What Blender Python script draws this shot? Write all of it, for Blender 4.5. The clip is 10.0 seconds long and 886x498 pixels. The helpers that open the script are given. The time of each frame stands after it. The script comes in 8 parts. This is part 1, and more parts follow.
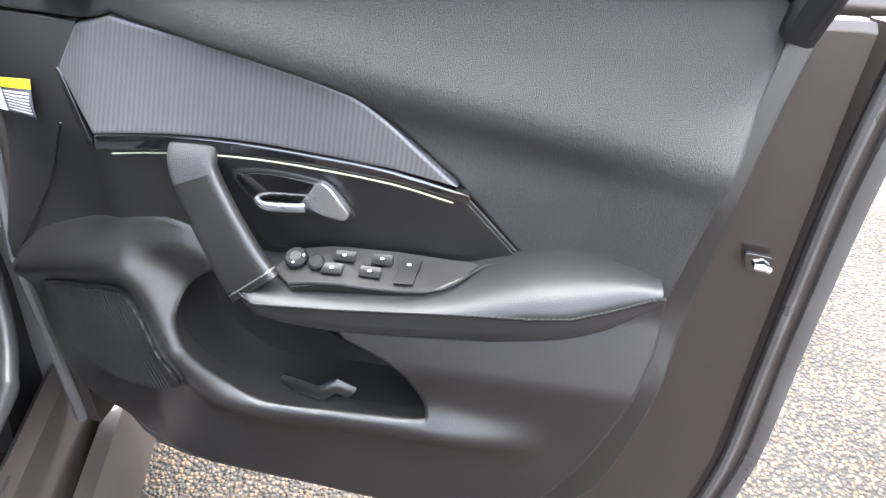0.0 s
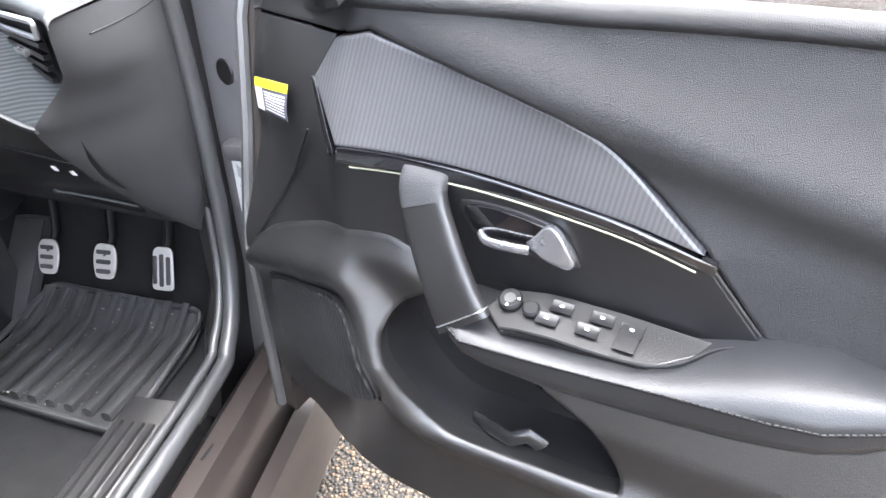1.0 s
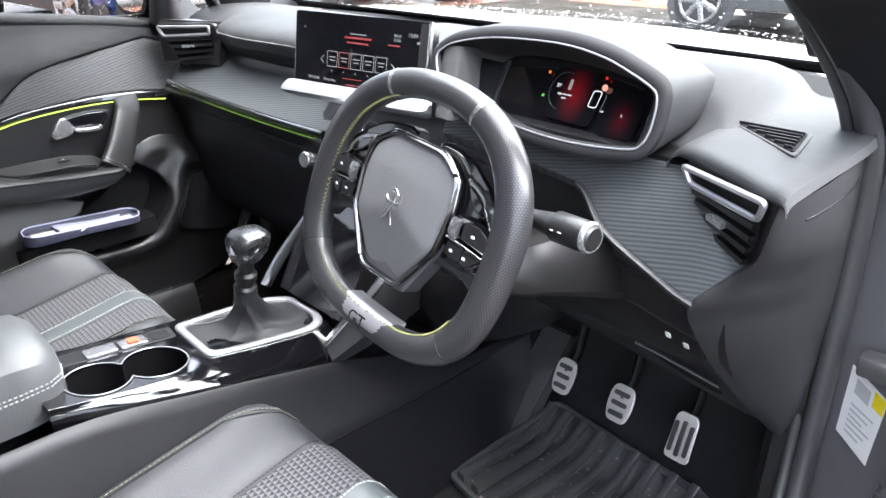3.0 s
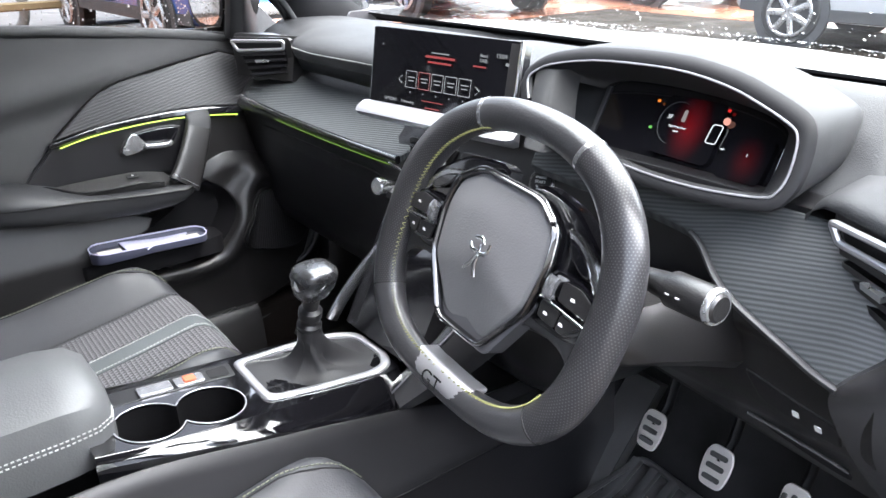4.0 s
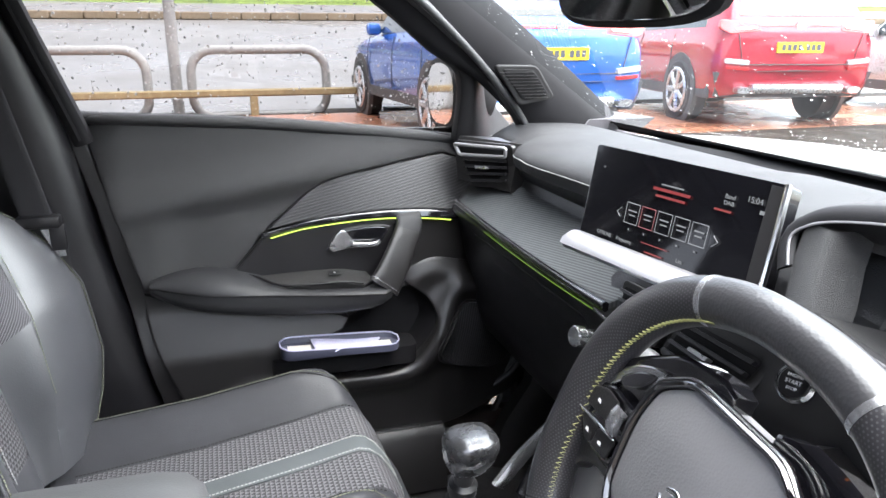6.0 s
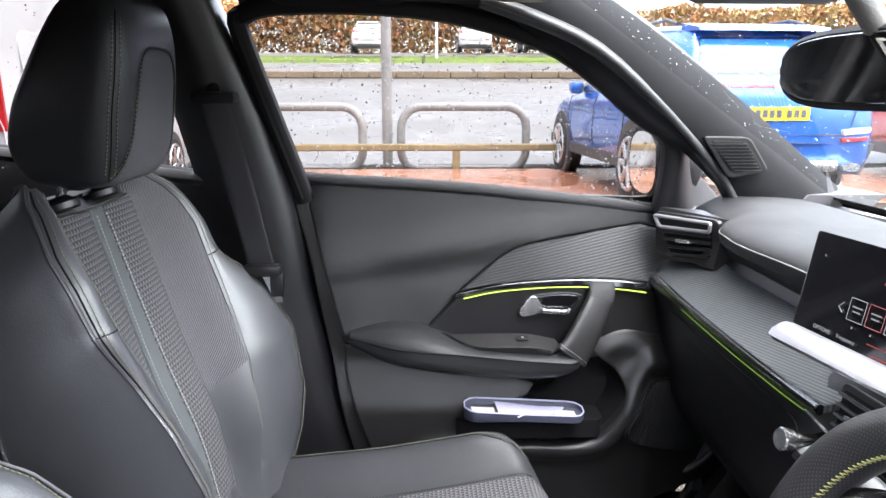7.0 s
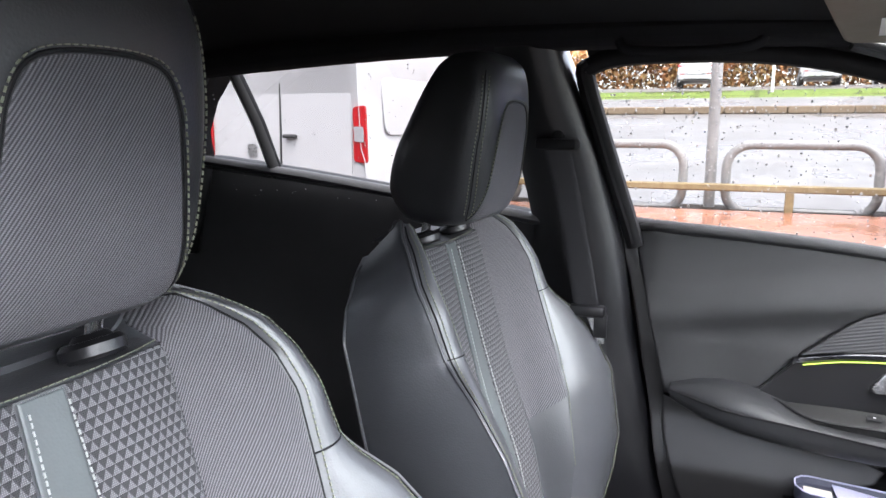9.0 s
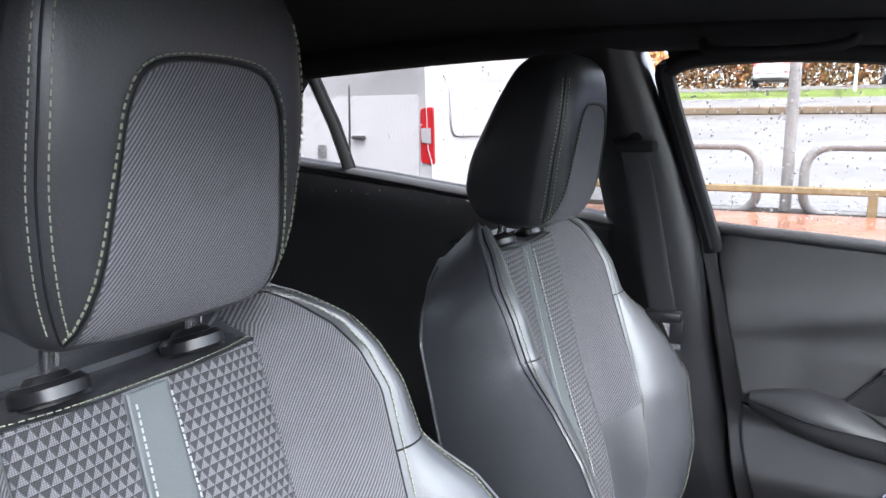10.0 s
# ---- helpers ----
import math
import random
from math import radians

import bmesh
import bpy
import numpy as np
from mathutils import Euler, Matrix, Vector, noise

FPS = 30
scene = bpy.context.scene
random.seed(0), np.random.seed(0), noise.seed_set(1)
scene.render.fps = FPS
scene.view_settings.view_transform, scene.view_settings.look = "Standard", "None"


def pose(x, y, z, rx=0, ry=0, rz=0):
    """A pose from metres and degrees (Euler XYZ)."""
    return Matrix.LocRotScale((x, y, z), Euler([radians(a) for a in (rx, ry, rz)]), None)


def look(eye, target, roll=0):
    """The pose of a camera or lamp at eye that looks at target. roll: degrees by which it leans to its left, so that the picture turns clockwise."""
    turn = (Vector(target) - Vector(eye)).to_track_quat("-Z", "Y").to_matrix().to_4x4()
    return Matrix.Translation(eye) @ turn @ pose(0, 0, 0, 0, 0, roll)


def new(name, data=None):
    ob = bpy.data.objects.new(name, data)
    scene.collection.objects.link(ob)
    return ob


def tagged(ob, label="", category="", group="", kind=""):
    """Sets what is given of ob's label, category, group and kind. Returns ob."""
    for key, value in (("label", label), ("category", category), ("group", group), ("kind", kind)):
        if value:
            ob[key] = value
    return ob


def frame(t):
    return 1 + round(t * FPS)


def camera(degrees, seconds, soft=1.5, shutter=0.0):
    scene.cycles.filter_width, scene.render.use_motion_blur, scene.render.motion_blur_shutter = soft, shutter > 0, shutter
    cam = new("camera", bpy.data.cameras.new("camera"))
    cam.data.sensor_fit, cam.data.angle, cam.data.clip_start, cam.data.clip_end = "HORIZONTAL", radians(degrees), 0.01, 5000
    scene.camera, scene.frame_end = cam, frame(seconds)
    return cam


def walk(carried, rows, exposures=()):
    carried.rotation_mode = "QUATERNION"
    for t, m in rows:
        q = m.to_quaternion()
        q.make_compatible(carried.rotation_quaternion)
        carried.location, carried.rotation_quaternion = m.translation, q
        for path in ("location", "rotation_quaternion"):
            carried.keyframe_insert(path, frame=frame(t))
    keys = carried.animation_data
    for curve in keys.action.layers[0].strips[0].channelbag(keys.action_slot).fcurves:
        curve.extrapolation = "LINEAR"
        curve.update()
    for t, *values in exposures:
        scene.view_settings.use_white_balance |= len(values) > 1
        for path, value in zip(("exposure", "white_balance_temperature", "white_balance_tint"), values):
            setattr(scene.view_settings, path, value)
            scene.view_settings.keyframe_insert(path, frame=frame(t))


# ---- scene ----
cam = camera(63.4, 10.0)
EXPOSURES = [(0.0, 4.6, 6520, 11), (0.5, 4.7, 6520, 11), (1.0, 4.9, 6520, 10.5), (1.5, 4.82, 6500, 10.5), (2.0, 4.55, 6450, 11), (3.0, 4.15, 6420, 10.5), (4.5, 4.0, 6450, 11), (6.0, 3.85, 6500, 11), (7.5, 4.02, 6450, 12.5), (9.0, 4.1, 6400, 12.5), (10.0, 4.2, 6250, 12)]
PATH = [
    (0, (1.283, -0.562, 1.138), (1.483, 1.091, 0.03), -0.1),
    (0.5, (1.283, -0.54, 1.138), (1.31, 1.124, 0.03), -0.5),
    (1, (1.256, -0.494, 1.143), (0.913, 1.149, 0.055), -1.2),
    (1.5, (1.206, -0.469, 1.153), (0.428, 1.059, 0.124), -1.7),
    (2, (1.105, -0.459, 1.161), (0.067, 0.955, 0.2), -1.3),
    (2.5, (0.977, -0.449, 1.167), (-0.207, 0.891, 0.271), -0.9),
    (3, (0.912, -0.441, 1.171), (-0.401, 0.813, 0.332), -0.6),
    (4.5, (0.771, -0.348, 1.163), (-0.705, 0.732, 0.354), -0.7),
    (5, (0.732, -0.311, 1.151), (-0.809, 0.696, 0.371), -0.0),
    (5.5, (0.697, -0.252, 1.157), (-0.99, 0.573, 0.47), 0.2),
    (6, (0.665, -0.223, 1.171), (-1.16, 0.356, 0.594), 0.1),
    (7.5, (0.661, -0.229, 1.203), (-1.292, -0.407, 0.809), -0.1),
    (8, (0.67, -0.235, 1.207), (-1.254, -0.645, 0.842), -0.2),
    (8.5, (0.681, -0.252, 1.212), (-1.195, -0.849, 0.862), 0.1),
    (9, (0.689, -0.259, 1.216), (-1.13, -1.016, 0.875), 0.0),
    (9.5, (0.698, -0.269, 1.218), (-1.077, -1.126, 0.882), 0.0),
    (10, (0.701, -0.274, 1.218), (-1.044, -1.191, 0.88), -0.1),
]
walk(cam, [(t, look(eye, target, roll)) for t, eye, target, roll in PATH], EXPOSURES)

# ---- light ----
world = bpy.data.worlds.new("overcast")
scene.world = world
world.use_nodes = True
wn = world.node_tree.nodes
sky = wn.new("ShaderNodeTexSky")
sky.sky_type, sky.sun_disc = "NISHITA", False
sky.sun_elevation, sky.sun_rotation = radians(70), radians(55)
sky.air_density, sky.dust_density, sky.ozone_density = 1.0, 2.0, 1.0
grey = wn.new("ShaderNodeHueSaturation")
grey.inputs["Saturation"].default_value = 0.42
world.node_tree.links.new(sky.outputs[0], grey.inputs["Color"])
world.node_tree.links.new(grey.outputs[0], wn["Background"].inputs["Color"])
wn["Background"].inputs["Strength"].default_value = 0.11
sun = new("sun", bpy.data.lights.new("sun", "SUN"))
sun.data.energy, sun.data.angle, sun.data.color = 2.2, radians(100), (0.99, 0.985, 0.985)
sun.matrix_world = look((1.2, 3.0, 6.5), (0, 0, 0))


# ---- materials ----
class Nodes:
    """A small writer for node materials."""

    def __init__(self, name):
        self.m = bpy.data.materials.new(name)
        self.m.use_nodes = True
        self.t = self.m.node_tree
        self.b = self.t.nodes["Principled BSDF"]

    def n(self, kind, **props):
        node = self.t.nodes.new("ShaderNode" + kind)
        if "operation" in props:
            node.operation = props["operation"]
        if "data_type" in props:
            node.data_type = props["data_type"]
        if "feature" in props:
            node.feature = props["feature"]
        return node

    def link(self, a, b):
        self.t.links.new(a, b)

    def put(self, socket, v):
        if hasattr(v, "is_output"):
            self.link(v, socket)
        else:
            socket.default_value = v

    def math(self, op, a, b=0.0, c=0.0):
        node = self.n("Math", operation=op)
        for s, v in zip(node.inputs, (a, b, c)):
            self.put(s, v)
        return node.outputs[0]

    def coord(self, uv=False):
        return self.n("TexCoord").outputs["UV" if uv else "Object"]

    def noise(self, vec, scale, detail=3.0, rough=0.55):
        node = self.n("TexNoise")
        self.link(vec, node.inputs["Vector"])
        node.inputs["Scale"].default_value, node.inputs["Detail"].default_value, node.inputs["Roughness"].default_value = scale, detail, rough
        return node.outputs["Fac"]

    def voronoi(self, vec, scale, feature="F1"):
        node = self.n("TexVoronoi", feature=feature)
        self.link(vec, node.inputs["Vector"])
        node.inputs["Scale"].default_value = scale
        return node.outputs

    def mix(self, fac, a, b):
        node = self.n("Mix", data_type="RGBA")
        self.put(node.inputs[0], fac)
        for s, v in ((node.inputs[6], a), (node.inputs[7], b)):
            self.put(s, v if hasattr(v, "is_output") else (*v, 1))
        return node.outputs[2]

    def ramp(self, fac, lo, hi, a=0.0, b=1.0):
        node = self.n("MapRange")
        self.link(fac, node.inputs[0])
        for s, v in zip(node.inputs[1:5], (lo, hi, a, b)):
            s.default_value = v
        return node.outputs[0]

    def bump(self, height, strength, distance=0.001, under=None):
        node = self.n("Bump")
        node.inputs["Strength"].default_value, node.inputs["Distance"].default_value = strength, distance
        self.link(height, node.inputs["Height"])
        if under is not None:
            self.link(under, node.inputs["Normal"])
        return node.outputs[0]

    def done(self, color, rough=0.5, metal=0.0, normal=None, **more):
        self.put(self.b.inputs["Base Color"], color if hasattr(color, "is_output") else (*color, 1))
        self.put(self.b.inputs["Roughness"], rough)
        self.put(self.b.inputs["Metallic"], metal)
        if normal is not None:
            self.link(normal, self.b.inputs["Normal"])
        for k, v in more.items():
            self.put(self.b.inputs[k.replace("_", " ")], v)
        return self.m


def grained(name, color, rough=0.5, grain=700, strength=0.35, vary=0.18, coat=0.0, dist=0.0006, spec=0.7):
    """Moulded plastic or leather: fine pebble grain, faint larger wear."""
    k = Nodes(name)
    c = k.coord()
    big = k.noise(c, 9, 4)
    v = k.voronoi(c, grain)
    col = k.mix(k.ramp(big, 0.3, 0.7), tuple(x * (1 - vary) for x in color), tuple(min(1, x * (1 + vary)) for x in color))
    r = k.ramp(k.noise(c, 12, 2), 0.25, 0.75, rough - 0.03, rough + 0.03)
    return k.done(col, r, 0.0, k.bump(v[0], strength, dist), Coat_Weight=coat, Specular_IOR_Level=spec)


def plain(name, color, rough=0.4, metal=0.0, coat=0.0, fleck=0.0):
    k = Nodes(name)
    c = k.coord()
    col = k.mix(k.noise(c, 14, 5), tuple(x * 0.9 for x in color), tuple(min(1, x * 1.08) for x in color))
    r = k.ramp(k.noise(c, 55, 4), 0.2, 0.8, max(0.02, rough - 0.05), rough + 0.05)
    nrm = k.bump(k.noise(c, 1600, 1), fleck, 0.0004) if fleck else None
    return k.done(col, r, metal, nrm, Coat_Weight=coat, Coat_Roughness=0.05)


def ribbed(name, color, light, pitch, angle, rough=0.42, depth=0.5, weave=0.0022, spec=0.5):
    """Relief of slanting ribs with a fine twill across them."""
    k = Nodes(name)
    sep = k.n("SeparateXYZ")
    k.link(k.coord(True), sep.inputs[0])
    ca, sa = math.cos(radians(angle)), math.sin(radians(angle))
    along = k.math("ADD", k.math("MULTIPLY", sep.outputs[0], ca), k.math("MULTIPLY", sep.outputs[1], sa))
    across = k.math("SUBTRACT", k.math("MULTIPLY", sep.outputs[1], ca), k.math("MULTIPLY", sep.outputs[0], sa))
    rib = k.math("SINE", k.math("MULTIPLY", along, 2 * math.pi / pitch))
    rib01 = k.math("MULTIPLY_ADD", rib, 0.5, 0.5)
    twill = k.math("MULTIPLY_ADD", k.math("SINE", k.math("MULTIPLY", k.math("ADD", across, along), 2 * math.pi / weave)), 0.5, 0.5)
    h = k.math("ADD", rib01, k.math("MULTIPLY", twill, 0.22))
    tone = k.math("MULTIPLY", rib01, k.math("MULTIPLY_ADD", twill, 0.5, 0.5))
    col = k.mix(tone, color, light)
    return k.done(col, k.ramp(k.noise(k.coord(), 40, 4), 0.2, 0.8, rough - 0.05, rough + 0.08), 0.0, k.bump(h, depth, pitch * 0.22), Specular_IOR_Level=spec)


def triangles(name, dark, light, pitch):
    """Knitted cloth with rows of small triangles."""
    k = Nodes(name)
    sep = k.n("SeparateXYZ")
    k.link(k.coord(True), sep.inputs[0])
    v = k.math("DIVIDE", sep.outputs[1], pitch)
    row = k.math("FLOOR", v)
    fv = k.math("FRACT", v)
    fu = k.math("FRACT", k.math("ADD", k.math("DIVIDE", sep.outputs[0], pitch * 1.05), k.math("MULTIPLY", row, 0.5)))
    off = k.math("MULTIPLY", k.math("ABSOLUTE", k.math("SUBTRACT", fu, 0.5)), 2.0)
    inside = k.ramp(k.math("SUBTRACT", k.math("MULTIPLY", fv, 1.05), off), -0.12, 0.12)
    knit = k.math("MULTIPLY", k.math("MULTIPLY_ADD", k.math("SINE", k.math("MULTIPLY", sep.outputs[0], 2 * math.pi / (pitch * 0.21))), 0.5, 0.5),
                  k.math("MULTIPLY_ADD", k.math("SINE", k.math("MULTIPLY", sep.outputs[1], 2 * math.pi / (pitch * 0.2))), 0.5, 0.5))
    tone = k.math("MULTIPLY", k.math("SUBTRACT", 1.0, inside), k.math("MULTIPLY_ADD", knit, 0.6, 0.4))
    col = k.mix(tone, dark, light)
    h = k.math("ADD", k.math("MULTIPLY", k.math("SUBTRACT", 1.0, inside), 1.0), k.math("MULTIPLY", knit, 0.4))
    return k.done(col, 0.8, 0.0, k.bump(h, 0.6, 0.0012))


def dotted(name, color, dot, pitch, size, rough=0.45, depth=0.6, spec=0.5):
    """Rows of staggered round holes."""
    k = Nodes(name)
    sep = k.n("SeparateXYZ")
    k.link(k.coord(True), sep.inputs[0])
    v = k.math("DIVIDE", sep.outputs[1], pitch * 0.866)
    row = k.math("FLOOR", v)
    fu = k.math("SUBTRACT", k.math("FRACT", k.math("ADD", k.math("DIVIDE", sep.outputs[0], pitch), k.math("MULTIPLY", row, 0.5))), 0.5)
    fv = k.math("MULTIPLY", k.math("SUBTRACT", k.math("FRACT", v), 0.5), 0.866)
    r = k.math("SQRT", k.math("ADD", k.math("MULTIPLY", fu, fu), k.math("MULTIPLY", fv, fv)))
    m = k.ramp(r, size * 0.75, size, 0.0, 1.0)
    return k.done(k.mix(m, dot, color), rough, 0.0, k.bump(m, depth, 0.0008), Specular_IOR_Level=spec)


def carpeted(name, color):
    k = Nodes(name)
    c = k.coord()
    f = k.noise(c, 900, 2)
    col = k.mix(k.ramp(k.noise(c, 25, 5), 0.3, 0.7), tuple(x * 0.7 for x in color), tuple(x * 1.3 for x in color))
    return k.done(col, 0.95, 0.0, k.bump(f, 0.8, 0.003))


def tarmac(name):
    """Wet worn tarmac whose pale and rusty chippings show."""
    k = Nodes(name)
    c = k.coord()
    cell = k.voronoi(c, 120)
    hue = k.n("SeparateColor")
    k.link(cell[1], hue.inputs[0])
    stone = k.mix(hue.outputs[0], (0.058, 0.036, 0.021), (0.140, 0.100, 0.064))
    stone = k.mix(k.ramp(hue.outputs[1], 0.45, 0.55), stone, (0.026, 0.023, 0.021))
    gap = k.ramp(cell[0], 0.35, 0.62)
    col = k.mix(gap, stone, (0.014, 0.013, 0.012))
    col = k.mix(k.ramp(k.noise(c, 1.1, 5), 0.35, 0.7, 0.0, 0.5), col, (0.030, 0.027, 0.023))
    wet = k.ramp(k.noise(c, 2.3, 5), 0.4, 0.65, 0.5, 0.8)
    return k.done(col, wet, 0.0, k.bump(k.math("SUBTRACT", 1.0, cell[0]), 0.9, 0.008), Specular_IOR_Level=0.12)


def glow(name, color, strength):
    k = Nodes(name)
    return k.done((0.02, 0.02, 0.02), 0.4, 0.0, None, Emission_Color=(*color, 1), Emission_Strength=strength)


def clear_glass(name, tint=(0.93, 0.97, 0.95), ior=1.45, gloss=0.0):
    k = Nodes(name)
    k.t.nodes.remove(k.b)
    tr, gl, mx, fr = k.n("BsdfTransparent"), k.n("BsdfGlossy"), k.n("MixShader"), k.n("Fresnel")
    tr.inputs[0].default_value = (*tint, 1)
    gl.inputs["Roughness"].default_value = gloss
    fr.inputs[0].default_value = ior
    k.link(fr.outputs[0], mx.inputs[0])
    k.link(tr.outputs[0], mx.inputs[1])
    k.link(gl.outputs[0], mx.inputs[2])
    k.link(mx.outputs[0], k.t.nodes["Material Output"].inputs[0])
    return k.m


PLASTIC = grained("moulded dark plastic", (0.0105, 0.0102, 0.0105), 0.33, 900, 0.3, 0.18, 0.0, 0.0006, 0.68)
SOFT = grained("soft grained panel", (0.0105, 0.0105, 0.0115), 0.38, 1300, 0.7, 0.12, 0.0, 0.0010, 0.62)
DASHTOP = grained("dash top skin", (0.034, 0.035, 0.037), 0.52, 700, 0.4, 0.18, 0.0, 0.0008, 0.22)
SOFTLIP = grained("matt dark lip", (0.012, 0.012, 0.0135), 0.6, 900, 0.2, 0.1, 0.0, 0.0005, 0.22)
SMOOTH = grained("smooth dark plastic", (0.006, 0.006, 0.007), 0.32, 1500, 0.12)
LEATHER = grained("black leather", (0.046, 0.048, 0.053), 0.34, 420, 0.25, 0.12, 0.0, 0.0005, 1.0)
WHEELHIDE = grained("black wheel leather", (0.024, 0.024, 0.026), 0.30, 420, 0.25, 0.12, 0.0, 0.0005, 0.9)
HUBHIDE = grained("dark grained airbag skin", (0.125, 0.125, 0.130), 0.42, 520, 0.3, 0.1, 0.0, 0.0006, 0.9)
HEADHIDE = grained("black head restraint leather", (0.022, 0.023, 0.025), 0.42, 420, 0.25, 0.12, 0.0, 0.0005, 0.5)
LEATHERD = grained("black leather yoke", (0.030, 0.031, 0.034), 0.40, 420, 0.25, 0.12, 0.0, 0.0005)
BOOTHIDE = grained("black gear boot leather", (0.016, 0.016, 0.0175), 0.48, 500, 0.3, 0.12, 0.0, 0.0005, 0.35)
CUSHHIDE = grained("black cushion leather", (0.030, 0.031, 0.035), 0.46, 420, 0.3, 0.14, 0.0, 0.0006, 0.42)
CHEEK = grained("grey black moulded plastic", (0.030, 0.030, 0.032), 0.42, 1000, 0.3, 0.15, 0.0, 0.0006, 0.6)
FLANK = grained("smooth satin console plastic", (0.011, 0.011, 0.0125), 0.40, 1200, 0.2, 0.12, 0.0, 0.0005, 0.45)
ARMHIDE = grained("black armrest skin", (0.017, 0.0175, 0.019), 0.42, 600, 0.25, 0.12, 0.0, 0.0005, 0.4)
LEATHERGREY = grained("grey leather band", (0.078, 0.088, 0.091), 0.36, 420, 0.25, 0.1, 0.0, 0.0005)
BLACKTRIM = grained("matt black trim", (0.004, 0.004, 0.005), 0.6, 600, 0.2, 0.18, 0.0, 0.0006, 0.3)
HEADLINE = carpeted("black headlining cloth", (0.005, 0.005, 0.0075))
PILLARC = grained("dark pillar cover", (0.010, 0.010, 0.0115), 0.66, 800, 0.2, 0.12, 0.0, 0.0006, 0.2)
# Near-black for hollows; the shade deep inside is put into the colour.
HOLEBLACK = grained("near-black for shaded hollows", (0.0025, 0.0025, 0.003), 0.7, 500, 0.2, 0.2, 0.0, 0.0006, 0.12)
CARPET = carpeted("black carpet", (0.013, 0.013, 0.014))
RUBBER = grained("black rubber", (0.050, 0.050, 0.051), 0.30, 300, 0.3, 0.3, 0.0, 0.0006, 1.0)
SEAL = grained("rubber door seal", (0.035, 0.036, 0.038), 0.42, 900, 0.2, 0.15)
GLOSS = plain("piano black", (0.004, 0.004, 0.005), 0.05, 0.0, 1.0)
GLOSS.node_tree.nodes["Principled BSDF"].inputs["Specular IOR Level"].default_value = 0.9
CHROME = plain("satin chrome", (0.75, 0.76, 0.77), 0.2, 1.0)
SILVER = plain("silver painted trim", (0.62, 0.63, 0.64), 0.28, 0.9)
ALLOY = plain("brushed pedal metal", (0.78, 0.74, 0.71), 0.38, 0.55, 0.0, 0.2)
PAINT = plain("grey brown metallic paint", (0.044, 0.036, 0.033), 0.32, 0.5, 0.5, 0.05)
# Bonnet tone far lighter than the body: pale sky sheen put into its colour.
SHEENPAINT = plain("wet bonnet paint with painted sky sheen", (0.27, 0.275, 0.265), 0.55, 0.6, 0.15, 0.5)
PAINTIN = plain("grey primer paint inside", (0.19, 0.186, 0.198), 0.34, 0.4, 0.4, 0.05)
# One trim on both doors; driver's colours are lightened to carry its sky reflection.
CARBONLIT = ribbed("ribbed carbon look trim", (0.034, 0.034, 0.037), (0.070, 0.070, 0.075), 0.0052, -8, 0.37, 0.14, spec=0.9)
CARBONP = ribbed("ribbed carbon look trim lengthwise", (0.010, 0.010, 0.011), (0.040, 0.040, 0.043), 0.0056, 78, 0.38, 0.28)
CARBOND = ribbed("ribbed carbon look dash skin", (0.028, 0.031, 0.033), (0.085, 0.092, 0.095), 0.0042, 80, 0.40, 0.3)
RIBCLOTH = ribbed("fine ribbed cloth", (0.03, 0.03, 0.034), (0.17, 0.165, 0.18), 0.0023, 35, 0.8, 0.7, 0.0014)
TRICLOTH = triangles("triangle knit cloth", (0.026, 0.026, 0.029), (0.185, 0.183, 0.196), 0.0076)
PERF = dotted("perforated leather", (0.017, 0.017, 0.0185), (0.054, 0.053, 0.056), 0.0032, 0.26, 0.30, -0.4)
GRILLE = ribbed("speaker grille", (0.003, 0.003, 0.0035), (0.034, 0.034, 0.036), 0.0062, 14, 0.5, 0.6, spec=0.4)
STITCH = plain("pale grey thread", (0.36, 0.37, 0.36), 0.7)
STITCHG = plain("pale grey green thread", (0.17, 0.18, 0.13), 0.7)
STITCHD = plain("dark grey thread", (0.02, 0.02, 0.02), 0.9)
LINEOFF = plain("unlit light guide", (0.22, 0.23, 0.17), 0.35)
SATIN = plain("satin silver coat", (0.42, 0.42, 0.44), 0.32, 0.75)
LEVERM = plain("satin chrome lever", (0.38, 0.385, 0.40), 0.25, 0.85)
WHITEP = plain("white print", (0.8, 0.8, 0.8), 0.5)
WHITEL = plain("white paper label", (0.78, 0.78, 0.78), 0.45)
THREADG = plain("dull green thread", (0.20, 0.20, 0.075), 0.7)
YELLOWL = plain("yellow label ink", (0.85, 0.68, 0.02), 0.45)
GREYINK = plain("dark label ink", (0.09, 0.09, 0.11), 0.5)
GREENLIGHT = glow("green ambient light", (0.68, 1.0, 0.12), 0.16)
GREENDIM = glow("faint green ambient light", (0.5, 1.0, 0.05), 0.022)
# Tint stands in for exposure: it darkens the bright outdoors through the panes.
GLASS = clear_glass("windscreen glass", (0.53, 0.555, 0.55))
SIDEGLASS = clear_glass("dimmed side window glass", (0.258, 0.252, 0.248))
REARGLASS = clear_glass("dimmed rear side glass", (0.160, 0.155, 0.153))
TARMAC = tarmac("wet chipped tarmac")


# ---- mesh helpers ----
V = Vector


def lerp(a, b, f):
    return a + (b - a) * f


def clamp(x, lo=0.0, hi=1.0):
    return max(lo, min(hi, x))


def smooth(x):
    x = clamp(x)
    return x * x * (3 - 2 * x)


def interp(table, x):
    for (a, b), (c, d) in zip(table, table[1:]):
        if x <= c:
            return lerp(b, d, clamp((x - a) / (c - a)))
    return table[-1][1]


